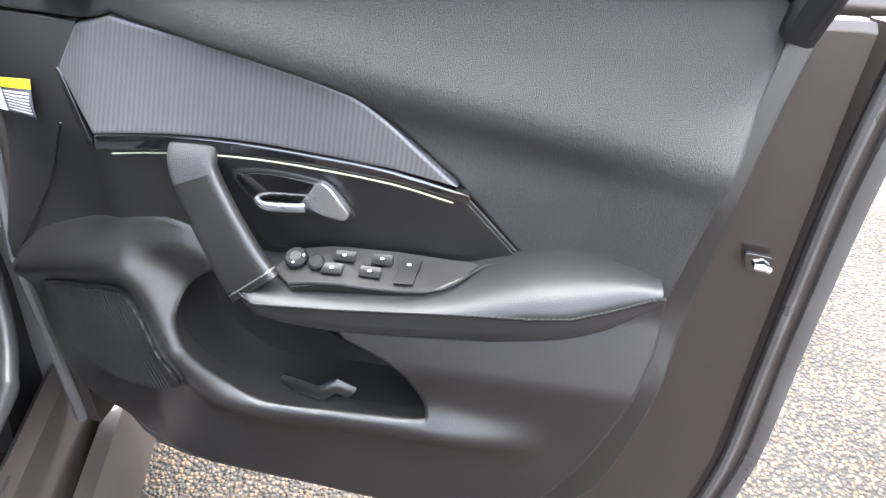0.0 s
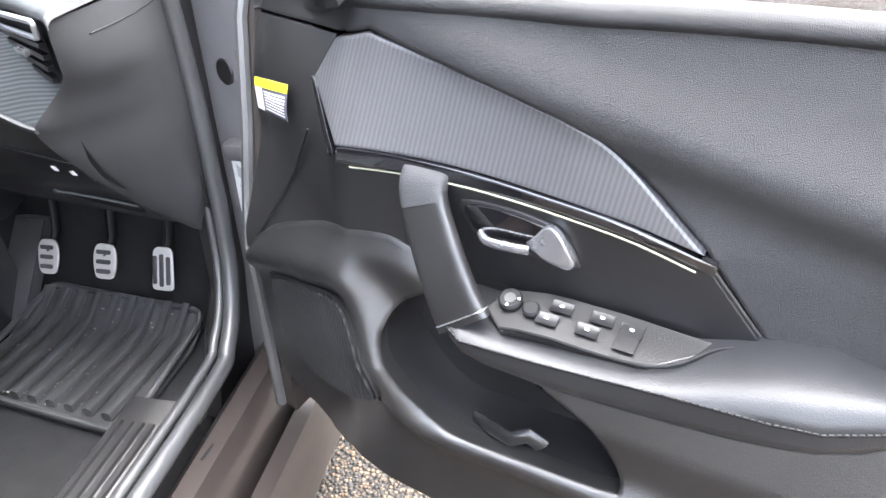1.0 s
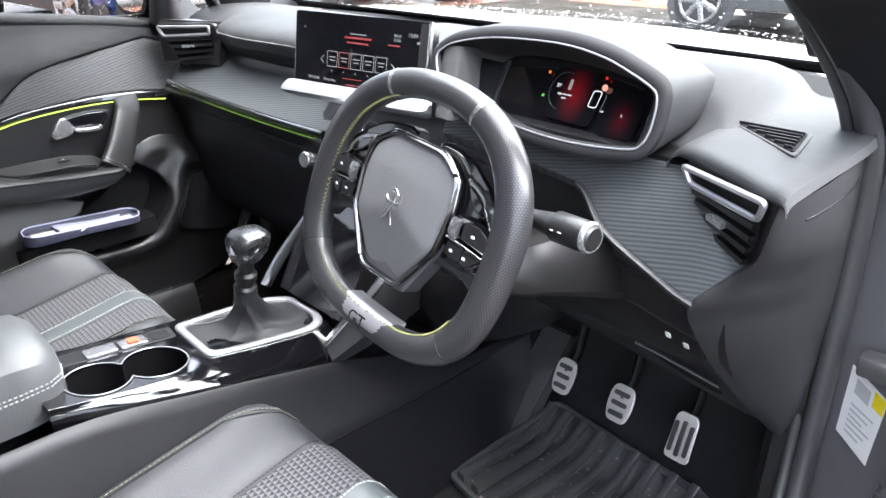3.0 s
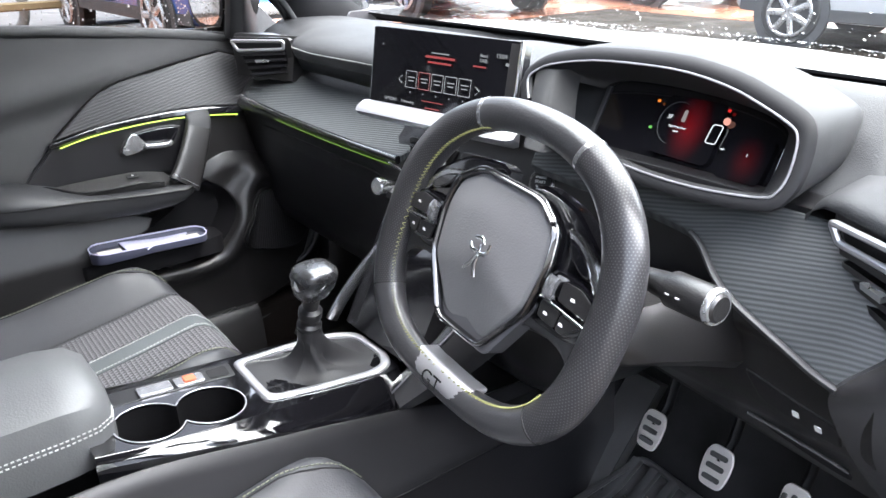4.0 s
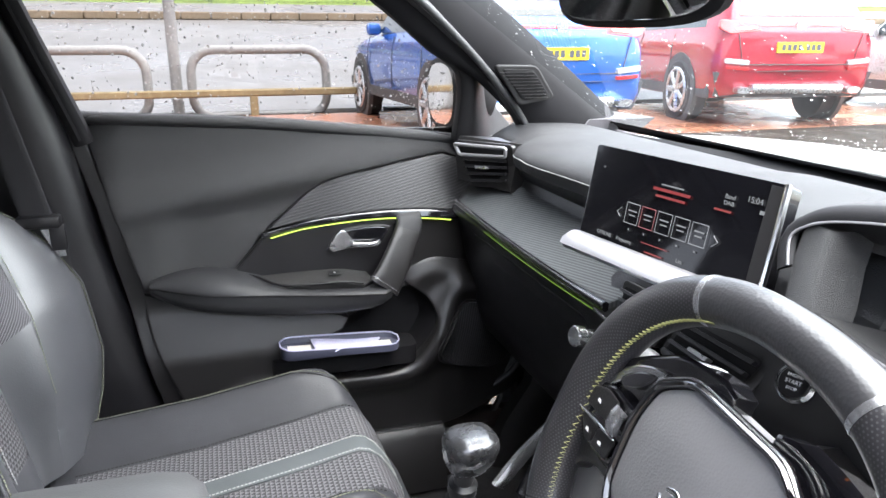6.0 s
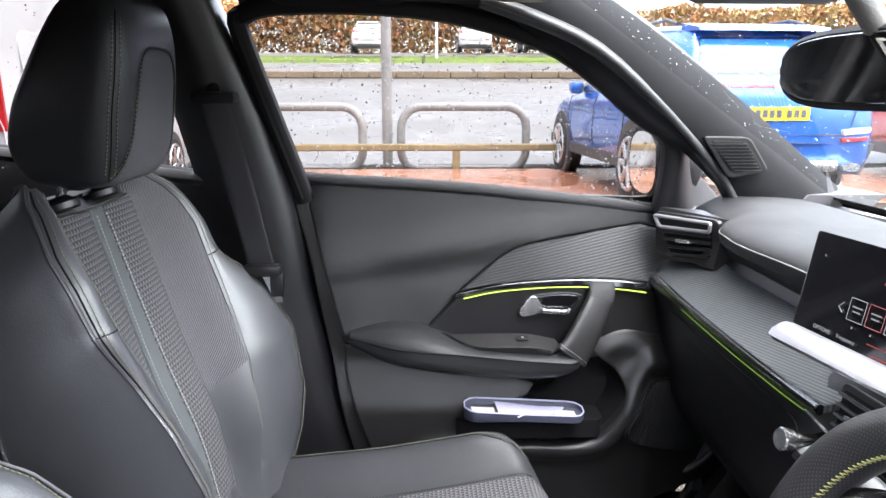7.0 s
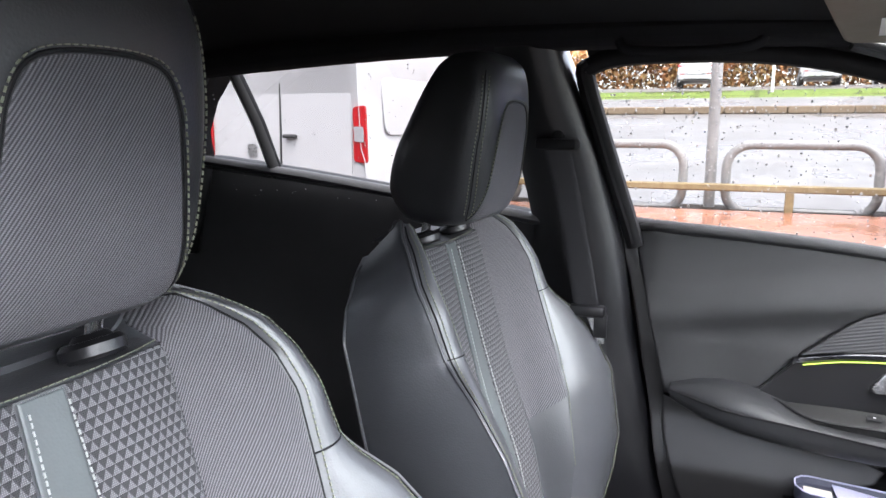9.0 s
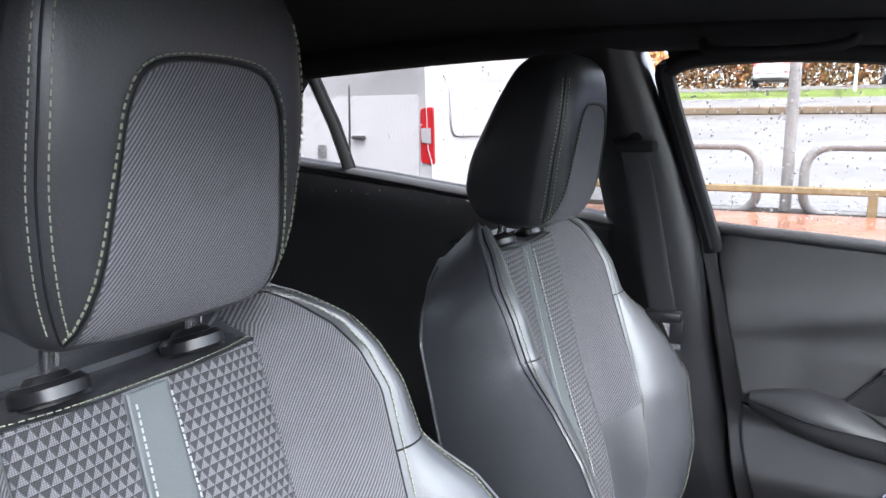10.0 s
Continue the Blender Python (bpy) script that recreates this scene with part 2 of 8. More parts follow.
def spline(points, n=6, closed=False):
    """Catmull-Rom through the points (tuples of any length)."""
    p = [V(q) for q in points]
    out, m = [], len(p)
    for i in range(m if closed else m - 1):
        a, b, c, d = (p[(i + k) % m] if closed else p[clamp(i + k, 0, m - 1)] for k in (-1, 0, 1, 2))
        for j in range(n):
            t = j / n
            out.append(0.5 * ((2 * b) + (c - a) * t + (2 * a - 5 * b + 4 * c - d) * t * t + (3 * b - a - 3 * c + d) * t ** 3))
    if not closed:
        out.append(p[-1])
    return out


def rounded(points, r, n=4):
    """A closed 2D outline with its corners rounded by r."""
    p = [V((q[0], q[1])) for q in points]
    out, m = [], len(p)
    for i in range(m):
        a, b, c = p[i - 1], p[i], p[(i + 1) % m]
        k = min(r, (a - b).length * 0.45, (c - b).length * 0.45)
        s, e = b + (a - b).normalized() * k, b + (c - b).normalized() * k
        for j in range(n + 1):
            t = j / n
            out.append(s * (1 - t) ** 2 + b * 2 * t * (1 - t) + e * t * t)
    return out


def slab(outline, fit, r=0.003, thick=0.01, cell=0.03, back=False, steps=1):
    """A plate over a closed 2D outline with rolled edges, laid on a surface: fit(u, v, height) gives the place."""
    bm = bmesh.new()
    pts = [V((q[0], q[1])) for q in outline]
    area = sum(a.x * b.y - b.x * a.y for a, b in zip(pts, pts[1:] + pts[:1]))
    if area < 0:
        pts.reverse()
    rim = [bm.verts.new((q.x, q.y, 0)) for q in pts]
    face = bm.faces.new(rim)
    if r > 0:
        for share in (0.4, 0.6, 0.3):
            bmesh.ops.inset_region(bm, faces=[face], thickness=r * share, use_boundary=True)
            for v in face.verts:
                v.co.z = -1.3 * r if share == 0.4 else -r
        for v in bm.verts:
            if v.is_boundary:
                v.co.z = -2 * r
    xs, ys = [q.x for q in pts], [q.y for q in pts]
    for axis, lo, hi in ((0, min(xs), max(xs)), (1, min(ys), max(ys))):
        count = int((hi - lo) / cell)
        for i in range(1, count + 1):
            at = lo + (hi - lo) * i / (count + 1)
            co, no = V((at, 0, 0) if axis == 0 else (0, at, 0)), V((1, 0, 0) if axis == 0 else (0, 1, 0))
            bmesh.ops.bisect_plane(bm, geom=list(bm.verts) + list(bm.edges) + list(bm.faces), plane_co=co, plane_no=no)
    if thick > 0:
        for k in range(1, steps + 1):
            edges = [e for e in bm.edges if e.is_boundary]
            made = bmesh.ops.extrude_edge_only(bm, edges=edges)["geom"]
            for v in made:
                if isinstance(v, bmesh.types.BMVert):
                    v.co.z = -lerp(2 * r, max(thick, 2.2 * r), k / steps)
        if back:
            bmesh.ops.holes_fill(bm, edges=[e for e in bm.edges if e.is_boundary])
    uv = bm.loops.layers.uv.new("UVMap")
    for f in bm.faces:
        for l in f.loops:
            l[uv].uv = (l.vert.co.x, l.vert.co.y)
    for v in bm.verts:
        v.co = fit(v.co.x, v.co.y, v.co.z)
    return bm


def loft(rings, cap=True, closed_ring=True, closed=False):
    """A skin over rings of equal length; UV runs in metres round and along."""
    bm = bmesh.new()
    vs = [[bm.verts.new(p) for p in ring] for ring in rings]
    uv = bm.loops.layers.uv.new("UVMap")
    n, m = len(rings[0]), len(rings)
    girth = [0.0]
    base = rings[m // 2]
    for i in range(n):
        girth.append(girth[-1] + (V(base[(i + 1) % n]) - V(base[i])).length)
    run = [0.0]
    for j in range(m):
        a, b = rings[j], rings[(j + 1) % m]
        run.append(run[-1] + (V(b[0]) - V(a[0])).length)
    for j in range(m if closed else m - 1):
        k = (j + 1) % m
        for i in range(n if closed_ring else n - 1):
            q = (i + 1) % n
            f = bm.faces.new((vs[j][i], vs[j][q], vs[k][q], vs[k][i]))
            for l, c in zip(f.loops, ((girth[i], run[j]), (girth[i + 1], run[j]), (girth[i + 1], run[j + 1]), (girth[i], run[j + 1]))):
                l[uv].uv = c
    if cap and closed_ring and not closed:
        bm.faces.new(list(reversed(vs[0])))
        bm.faces.new(vs[-1])
    return bm


def section(centre, ax, bx, a, b, n=14, power=2.0):
    out = []
    for i in range(n):
        t = 2 * math.pi * i / n
        c, s = math.cos(t), math.sin(t)
        out.append(centre + ax * (a * math.copysign(abs(c) ** (2 / power), c)) + bx * (b * math.copysign(abs(s) ** (2 / power), s)))
    return out


def sweep(path, radii, up=(0, 0, 1), n=12, power=2.0, closed=False, cap=True):
    """A tube along a path; radii: (across, along up) for each point or one pair."""
    path = [V(p) for p in path]
    rings, m = [], len(path)
    for i, p in enumerate(path):
        a, b = (path[i - 1], path[(i + 1) % m]) if closed else (path[max(0, i - 1)], path[min(m - 1, i + 1)])
        d = (b - a).normalized()
        side = d.cross(V(up)).normalized()
        top = side.cross(d).normalized()
        ra, rb = radii[i] if isinstance(radii, list) else radii
        rings.append(section(p, side, top, ra, rb, n, power))
    return loft(rings, cap and not closed, True, closed)


def box(lo, hi, bevel=0.0, seg=2):
    bm = bmesh.new()
    bmesh.ops.create_cube(bm, size=1.0)
    for v in bm.verts:
        v.co = V([lerp(lo[i], hi[i], v.co[i] + 0.5) for i in range(3)])
    if bevel:
        bmesh.ops.bevel(bm, geom=list(bm.edges), offset=bevel, segments=seg, affect="EDGES", profile=0.5)
    return bm


def disc(centre, normal, r, depth, n=24, bevel=0.0, r2=None):
    """A short round bar whose front face lies at centre and looks along normal."""
    no = V(normal).normalized()
    q = no.to_track_quat("Z", "Y")
    ax, bx = q @ V((1, 0, 0)), q @ V((0, 1, 0))
    c, r2 = V(centre), r if r2 is None else r2
    rings = [section(c - no * depth, ax, bx, r2, r2, n), section(c - no * bevel, ax, bx, r, r, n)]
    if bevel:
        rings.append(section(c, ax, bx, r - bevel, r - bevel, n))
    return loft(rings)


def moved(bm, m):
    bmesh.ops.transform(bm, matrix=m, verts=list(bm.verts))
    return bm


def joined(*many):
    """One bmesh of several pieces of the same part."""
    out = bmesh.new()
    for b in many:
        me = bpy.data.meshes.new("piece")
        b.to_mesh(me)
        b.free()
        out.from_mesh(me)
        bpy.data.meshes.remove(me)
    return out


def thing(name, at, label="", category="", group="", kind=""):
    ob = new(name)
    ob.empty_display_size = 0.05
    ob.location = at
    return tagged(ob, label, category, group, kind)


def part(name, bm, material, parent=None, label="", flat=False, category="", group="", kind=""):
    me = bpy.data.meshes.new(name)
    bmesh.ops.recalc_face_normals(bm, faces=list(bm.faces))
    for f in bm.faces:
        f.smooth = not flat
    for e in bm.edges:
        if len(e.link_faces) == 2 and e.calc_face_angle(0) > 0.75:
            e.smooth = False
    bm.to_mesh(me)
    bm.free()
    me.materials.append(material)
    ob = new(name, me)
    if parent is not None:
        ob.parent = parent
        if parent.type == "EMPTY":
            ob.matrix_parent_inverse = parent.matrix_basis.inverted()
    return tagged(ob, label, category, group, kind)


def stitches(path, normal, step=0.0055, length=0.0036, width=0.0007, lift=0.0006):
    """A row of thread dashes along a 3D path; normal is a vector or one for each point."""
    bm = bmesh.new()
    path = [V(p) for p in path]
    carry = 0.0
    for i in range(len(path) - 1):
        a, b = path[i], path[i + 1]
        d = b - a
        L = d.length
        if L < 1e-6:
            continue
        d /= L
        no = V(normal[i]) if isinstance(normal, list) else V(normal)
        side = d.cross(no).normalized()
        no = side.cross(d).normalized()
        while carry < L:
            c = a + d * carry + no * lift
            q = [c - d * length / 2 - side * width, c - d * length / 2 + side * width, c + d * length / 2 + side * width, c + d * length / 2 - side * width]
            lo = [bm.verts.new(x - no * 0.001) for x in q]
            hi = [bm.verts.new(x * 1.0 + no * 0.0004) for x in q]
            bm.faces.new(hi)
            for k in range(4):
                bm.faces.new((lo[k], lo[(k + 1) % 4], hi[(k + 1) % 4], hi[k]))
            carry += step
        carry -= L
    return bm


def words(text, size, place, x_dir, y_dir, material, parent, name="lettering", align="CENTER"):
    """Raised flat lettering in the built-in font."""
    cu = bpy.data.curves.new("text", "FONT")
    cu.body, cu.size, cu.align_x, cu.align_y, cu.extrude = text, size, align, "CENTER", 0.0002
    tmp = bpy.data.objects.new("text", cu)
    me = bpy.data.meshes.new_from_object(tmp)
    bpy.data.objects.remove(tmp)
    bpy.data.curves.remove(cu)
    bm = bmesh.new()
    bm.from_mesh(me)
    bpy.data.meshes.remove(me)
    x, y = V(x_dir).normalized(), V(y_dir).normalized()
    z = x.cross(y)
    m = Matrix((x, y, z)).transposed().to_4x4()
    m.translation = place
    return part(name, moved(bm, m), material, parent, flat=True)


# ---- car body ----
GROUND = -0.06
car = thing("car", (0, -0.4, GROUND), "dark grey metallic small crossover with black cabin, driver door open", "car")


def flat_z(z):
    return lambda u, v, h: V((u, v, z + h))


# floor, tunnel and bulkhead
part("floor_pan", slab([(-0.66, -1.75), (0.66, -1.75), (0.66, 0.56), (-0.66, 0.56)], flat_z(0.235), 0.01, 0.2, 0.25), CARPET, car)
part("tunnel", loft([[V((x, y, z)) for x, z in ((-0.17, 0.235), (-0.13, 0.40), (-0.08, 0.44), (0.08, 0.44), (0.13, 0.40), (0.17, 0.235))] for y in (-1.7, -0.4, 0.62)]), CARPET, car)
part("bulkhead", loft([[V((x, 0.50, 0.235)), V((x, 0.63, 0.33)), V((x, 0.70, 0.62)), V((x, 0.72, 0.96)), V((x, 0.76, 0.96)), V((x, 0.76, 0.15))] for x in (-0.68, 0.68)]), CARPET, car)
part("rear_bulkhead", box((-0.66, -1.85, 0.2), (0.66, -1.78, 1.3)), BLACKTRIM, car)

# sills
for s in (1, -1):
    tread = [(0.60, 0.235), (0.615, 0.355), (0.63, 0.372), (0.715, 0.372), (0.728, 0.36), (0.728, 0.235)]
    part("sill_tread", loft([[V((s * x, y, z)) for x, z in tread] for y in (-0.46, 0.19)]), PLASTIC, car)
    rib = lambda x: loft([[V((s * (x + a), y, 0.3725 + b)) for a, b in ((-0.006, 0), (-0.004, 0.004), (0.004, 0.004), (0.006, 0))] for y in (-0.44, 0.14)])
    part("sill_ribs", joined(*[rib(0.638 + 0.017 * i) for i in range(5)]), PLASTIC, car)
    metal = [(0.728, 0.30), (0.745, 0.318), (0.775, 0.315), (0.79, 0.29), (0.80, 0.24), (0.80, 0.05), (0.728, 0.05)]
    part("sill", loft([[V((s * x, y, z)) for x, z in metal] for y in (-1.5, -0.5, 0.2, 0.47)]), PAINT, car)
    outer = [(0.80, 0.20), (0.815, 0.235), (0.84, 0.225), (0.855, 0.19), (0.86, 0.10), (0.80, 0.06)]
    part("sill_cover", loft([[V((s * x, y, z)) for x, z in outer] for y in (-1.5, 0.0, 0.42, 0.50)]), PAINT, car)
    # hinge pillar, kick panel
    face = [(0.685, 0.468), (0.80, 0.402), (0.83, 0.42), (0.84, 0.60), (0.685, 0.62)]
    rings = []
    for z, dy, dx in ((0.22, -0.03, 0.0), (0.33, -0.02, 0.0), (0.45, 0, 0), (0.90, 0, 0), (0.97, 0.02, -0.01), (1.0, 0.05, -0.02)):
        rings.append([V((s * (x + dx), y + dy, z)) for x, y in face])
    part("hinge_pillar", loft(rings), PAINTIN, car)
    kick = [(0.635, 0.60), (0.64, 0.44), (0.66, 0.405), (0.69, 0.40), (0.70, 0.43), (0.70, 0.60)]
    part("kick_panel", loft([[V((s * (x - dx), y + dy, z)) for x, y in kick] for z, dx, dy in ((0.22, 0, -0.10), (0.33, 0.0, -0.06), (0.42, 0.0, 0.0), (0.95, 0.0, 0.02))]), PLASTIC, car)
    # weather strip of the front door opening
    line = [(0.555, -0.12, 1.338), (0.59, 0.08, 1.262), (0.655, 0.29, 1.09), (0.692, 0.392, 0.96), (0.70, 0.415, 0.80), (0.704, 0.412, 0.58), (0.712, 0.385, 0.455), (0.728, 0.31, 0.385), (0.735, 0.20, 0.368), (0.735, -0.44, 0.372)]
    line = [(s * p[0], p[1], p[2]) for p in line]
    part("door_seal", sweep(spline(line, 6), (0.014, 0.013), (s, -0.2, 0)), SEAL, car, "ribbed rubber door seal")
    line2 = [(p[0] - s * 0.02, p[1] - 0.002, p[2] + (0.012 if p[2] < 0.45 else 0)) for p in line]
    part("seal_lip", sweep(spline(line2, 6), (0.007, 0.007), (s, -0.2, 0)), SEAL, car)
    # pillars above the waist
    low_edge = spline([(0.705, 0.40, 0.965), (0.675, 0.275, 1.078), (0.658, 0.166, 1.139), (0.627, 0.024, 1.254), (0.602, -0.12, 1.338), (0.60, -0.20, 1.352)], 4)
    high_edge = spline([(0.70, 0.60, 0.985), (0.662, 0.41, 1.125), (0.632, 0.265, 1.226), (0.602, 0.135, 1.308), (0.56, -0.03, 1.39), (0.55, -0.12, 1.41)], 4)
    rings = []
    for a, b in zip(low_edge, high_edge):
        bulge = V((-0.030, -0.014, -0.006))
        q = [a, a.lerp(b, 0.06) + bulge * 0.6, a.lerp(b, 0.22) + bulge, a.lerp(b, 0.5) + bulge * 1.1, a.lerp(b, 0.8) + bulge * 0.8, b, b + V((0.05, 0.02, 0.02)), a + V((0.05, 0.0, 0.03))]
        rings.append([V((s * p.x, p.y, p.z)) for p in q])
    part("front_pillar_trim", loft(rings), PILLARC, car, "dark grey front pillar cover")
    ao = [(0.765, 0.60, 0.96), (0.735, 0.42, 1.11), (0.70, 0.25, 1.235), (0.66, 0.08, 1.335), (0.62, -0.12, 1.395), (0.585, -0.7, 1.415), (0.57, -1.6, 1.37)]
    part("roof_rail", sweep(spline([(s * a, b, c) for a, b, c in ao], 5), [(0.04, 0.035)] * 31, (0.3 * s, 0.6, 0.8), 10), PAINT, car)
    rail = [(0.575, -0.12, 1.362), (0.585, -0.45, 1.372), (0.585, -0.9, 1.368), (0.57, -1.5, 1.335)]
    part("roof_rail_trim", sweep(spline([(s * a, b, c) for a, b, c in rail], 6), (0.05, 0.03), (0, 0, 1), 12), HEADLINE, car)
    # centre pillar trim: rings from the sill to the roof
    rings = []
    for z, y0, y1, x in ((0.32, -0.335, -0.66, 0.695), (0.47, -0.345, -0.66, 0.695), (0.60, -0.385, -0.66, 0.692), (0.745, -0.42, -0.645, 0.69), (0.80, -0.43, -0.635, 0.688), (1.02, -0.468, -0.63, 0.68), (1.15, -0.50, -0.655, 0.655), (1.30, -0.55, -0.69, 0.61), (1.36, -0.57, -0.71, 0.585)):
        rings.append([V((s * x, y0, z)), V((s * (x - 0.02), y0 - 0.014, z)), V((s * (x - 0.035), y0 - 0.05, z)), V((s * (x - 0.035), y1 + 0.03, z)), V((s * (x - 0.01), y1, z)), V((s * (x + 0.06), y1, z)), V((s * (x + 0.06), y0, z))])
    rings = [[V(p) for p in r] for r in rings]
    part("centre_pillar_trim", loft(rings), SMOOTH, car)
    # rear side panel below the glass and the bars of the glass
    rp = [(-0.62, 0.25), (-0.62, 1.04), (-0.865, 1.073), (-1.17, 1.112), (-1.42, 1.14), (-1.75, 1.16), (-1.75, 0.25)]
    part("rear_side_panel", slab(rp, lambda u, v, h: V((s * (0.69 - 0.03 * smooth((0.75 - v) / 0.2) - h), u, v)), 0.015, 0.06, 0.12), CHEEK, car)
    part("rear_waist", sweep([(s * 0.675, a, b) for a, b in ((-0.60, 1.03), (-0.865, 1.066), (-1.17, 1.105), (-1.45, 1.135))], (0.022, 0.012), (0, 0, 1), 10), CHEEK, car)
    part("window_bar", sweep([(s * 0.680, -1.236, 1.10), (s * 0.655, -1.265, 1.22), (s * 0.620, -1.318, 1.37)], (0.02, 0.012), (0, 1, 0.2), 8), BLACKTRIM, car)
    part("rear_pillar_trim", loft([[V((s * 0.70, y0, z)), V((s * (0.66 - (z - 1.1) * 0.3), y0, z)), V((s * 0.50, -1.78, z)), V((s * 0.70, -1.78, z))] for z, y0 in ((0.9, -1.5), (1.14, -1.43), (1.20, -1.438), (1.27, -1.41), (1.33, -1.362), (1.40, -1.32))]), BLACKTRIM, car)
    rg = [(-0.64, 1.03), (-1.50, 1.12), (-1.36, 1.36), (-0.70, 1.36)]
    pane = part("rear_side_glass", slab(rg, lambda u, v, h: V((s * (0.70 - 0.25 * (v - 1.03) - h), u, v)), 0, 0.0, 0.5), REARGLASS, car)
    pane.visible_shadow = False

# roof
part("roof_lining", slab([(-0.60, -1.75), (0.60, -1.75), (0.58, -0.18), (0.40, -0.08), (-0.40, -0.08), (-0.58, -0.18)], lambda u, v, h: V((u, v, 1.405 - 0.10 * u * u - 0.06 * (v + 0.75) ** 2 - h)), 0.01, 0.01, 0.12), HEADLINE, car)
part("roof_skin", slab([(-0.62, -1.85), (0.62, -1.85), (0.60, -0.16), (0.40, -0.05), (-0.40, -0.05), (-0.60, -0.16)], lambda u, v, h: V((u, v, 1.45 - 0.10 * u * u - 0.06 * (v + 0.75) ** 2 + h)), 0.01, 0.02, 0.15), PAINT, car)
part("roof_header", sweep(spline([(-0.55, -0.13, 1.37), (-0.3, -0.075, 1.39), (0, -0.06, 1.395), (0.3, -0.075, 1.39), (0.55, -0.13, 1.37)], 4), (0.03, 0.022), (0, 0, 1)), HEADLINE, car)

# windscreen, scuttle, bonnet
def screen_at(u, v, h):
    return V((u * (0.70 - 0.13 * v), lerp(0.61, -0.03, v) - 0.02 * u * u, lerp(0.985, 1.40, v) + h))
pane = part("windscreen", slab([(-1, 0), (1, 0), (1, 1), (-1, 1)], screen_at, 0, 0.0, 0.2), GLASS, car)
pane.visible_shadow = False
part("screen_band", slab([(-1, 0), (1, 0), (1, 0.035), (-1, 0.035)], lambda u, v, h: screen_at(u, v, h) - V((0, 0.004, 0.004)), 0, 0.004, 0.1), BLACKTRIM, car)
part("scuttle", loft([[V((x, 0.57 - 0.1 * (x / 0.72) ** 2, 0.965)), V((x, 0.60 - 0.1 * (x / 0.72) ** 2, 0.985)), V((x, 0.70 - 0.1 * (x / 0.72) ** 2, 0.965)), V((x, 0.70, 0.92))] for x in (-0.76, -0.5, -0.25, 0, 0.25, 0.5, 0.76)], True, True), BLACKTRIM, car)


def bonnet_at(u, v, h):
    crown = 0.03 * (1 - (u / 0.8) ** 2) + 0.012 * math.exp(-((abs(u) - 0.5) / 0.05) ** 2)
    return V((u, 0.66 - 0.09 * (u / 0.75) ** 2 + v, 0.968 + crown - 0.05 * v - 0.12 * v * v + h))
part("bonnet", slab([(-0.74, 0), (0.74, 0), (0.74, 0.55), (0.62, 0.82), (-0.62, 0.82), (-0.74, 0.55)], bonnet_at, 0.012, 0.03, 0.08), SHEENPAINT, car, "wet dark grey bonnet, sky sheen painted in")
for s in (1, -1):
    wing = [[V((s * x, y, z)) for x, z in ((0.75, 0.905 - dz), (0.80, 0.90 - dz), (0.845, 0.86 - dz), (0.875, 0.75 - dz), (0.88, 0.45), (0.75, 0.45))] for y, dz in ((0.48, -0.01), (0.62, 0.0), (0.9, 0.04), (1.2, 0.1), (1.5, 0.22))]
    part("front_wing", loft(wing), PAINT, car)
part("front_end", box((-0.8, 1.3, 0.1), (0.8, 1.55, 0.70), 0.08, 3), PAINT, car)
for s in (1, -1):
    for y in (1.02, -1.58):
        wheel = part("wheel", disc((s * 0.86, y, 0.26), (s, 0, 0), 0.32, 0.2, 40, 0.03), RUBBER, car)
        part("rim", disc((s * 0.865, y, 0.26), (s, 0, 0), 0.21, 0.05, 32, 0.01), SILVER, wheel)
    part("rear_quarter", slab([(-0.6, 0.05), (-0.6, 1.0), (-1.2, 1.06), (-1.9, 1.10), (-2.0, 0.5), (-1.9, 0.25), (-1.2, 0.1)], lambda u, v, h: V((s * (0.87 - 0.06 * smooth((v - 0.7) / 0.4) + h), u, v)), 0.03, 0.05, 0.2), PAINT, car)
part("tailgate", box((-0.7, -1.98, 0.3), (0.7, -1.86, 1.35), 0.06, 3), PAINT, car)


# ---- doors ----
def door_depth(u, z):
    k = 0.045 + 0.06 * clamp((z - 0.62) / 0.12)
    return -k * clamp(-u / 0.17, 0, 1.2) - (0.15 + 0.3 * clamp((0.25 - u) / 0.25)) * max(0, z - 0.82) + 0.03 * clamp((0.68 - z) / 0.1) * clamp((u + 0.1) / 0.15)


TURN = radians(-13.9)
RIDGE = [(-0.20, 0.60), (-0.13, 0.632), (-0.06, 0.655), (-0.010, 0.668), (0.012, 0.662), (0.030, 0.632), (0.045, 0.588), (0.068, 0.545), (0.100, 0.508), (0.15, 0.496), (0.24, 0.498), (0.344, 0.496), (0.46, 0.490)]
SHOULDER = [(-0.22, 0.612), (-0.15, 0.655), (-0.095, 0.684), (-0.027, 0.716), (0.036, 0.733), (0.072, 0.731), (0.11, 0.712), (0.16, 0.690), (0.7, 0.690)]

CREST = spline(RIDGE, 4)


def seg_gap(u, z, a, b):
    """Distance of (u, z) from the line between two points."""
    p, d = V((u, z)), b - a
    return (p - a - d * clamp((p - a).dot(d) / d.length_squared)).length



def door_frame(side):
    """Maps length u from the trim's front end, height z and inward depth w into the car."""
    if side > 0:
        d, n, o, droop = V((math.cos(TURN), math.sin(TURN), 0)), V((math.sin(TURN), -math.cos(TURN), 0)), V((1.006, 0.156, 0)), 0.07
    else:
        d, n, o, droop = V((0, -1, 0)), V((1, 0, 0)), V((-0.668, 0.235, 0)), 0.0
    return lambda u, z, w: o + d * u + n * w + V((0, 0, z - droop * u))


def interp_u(z):
    """The door's front edge along its height."""
    return -0.19 - 0.035 * smooth((z - 0.55) / 0.25)


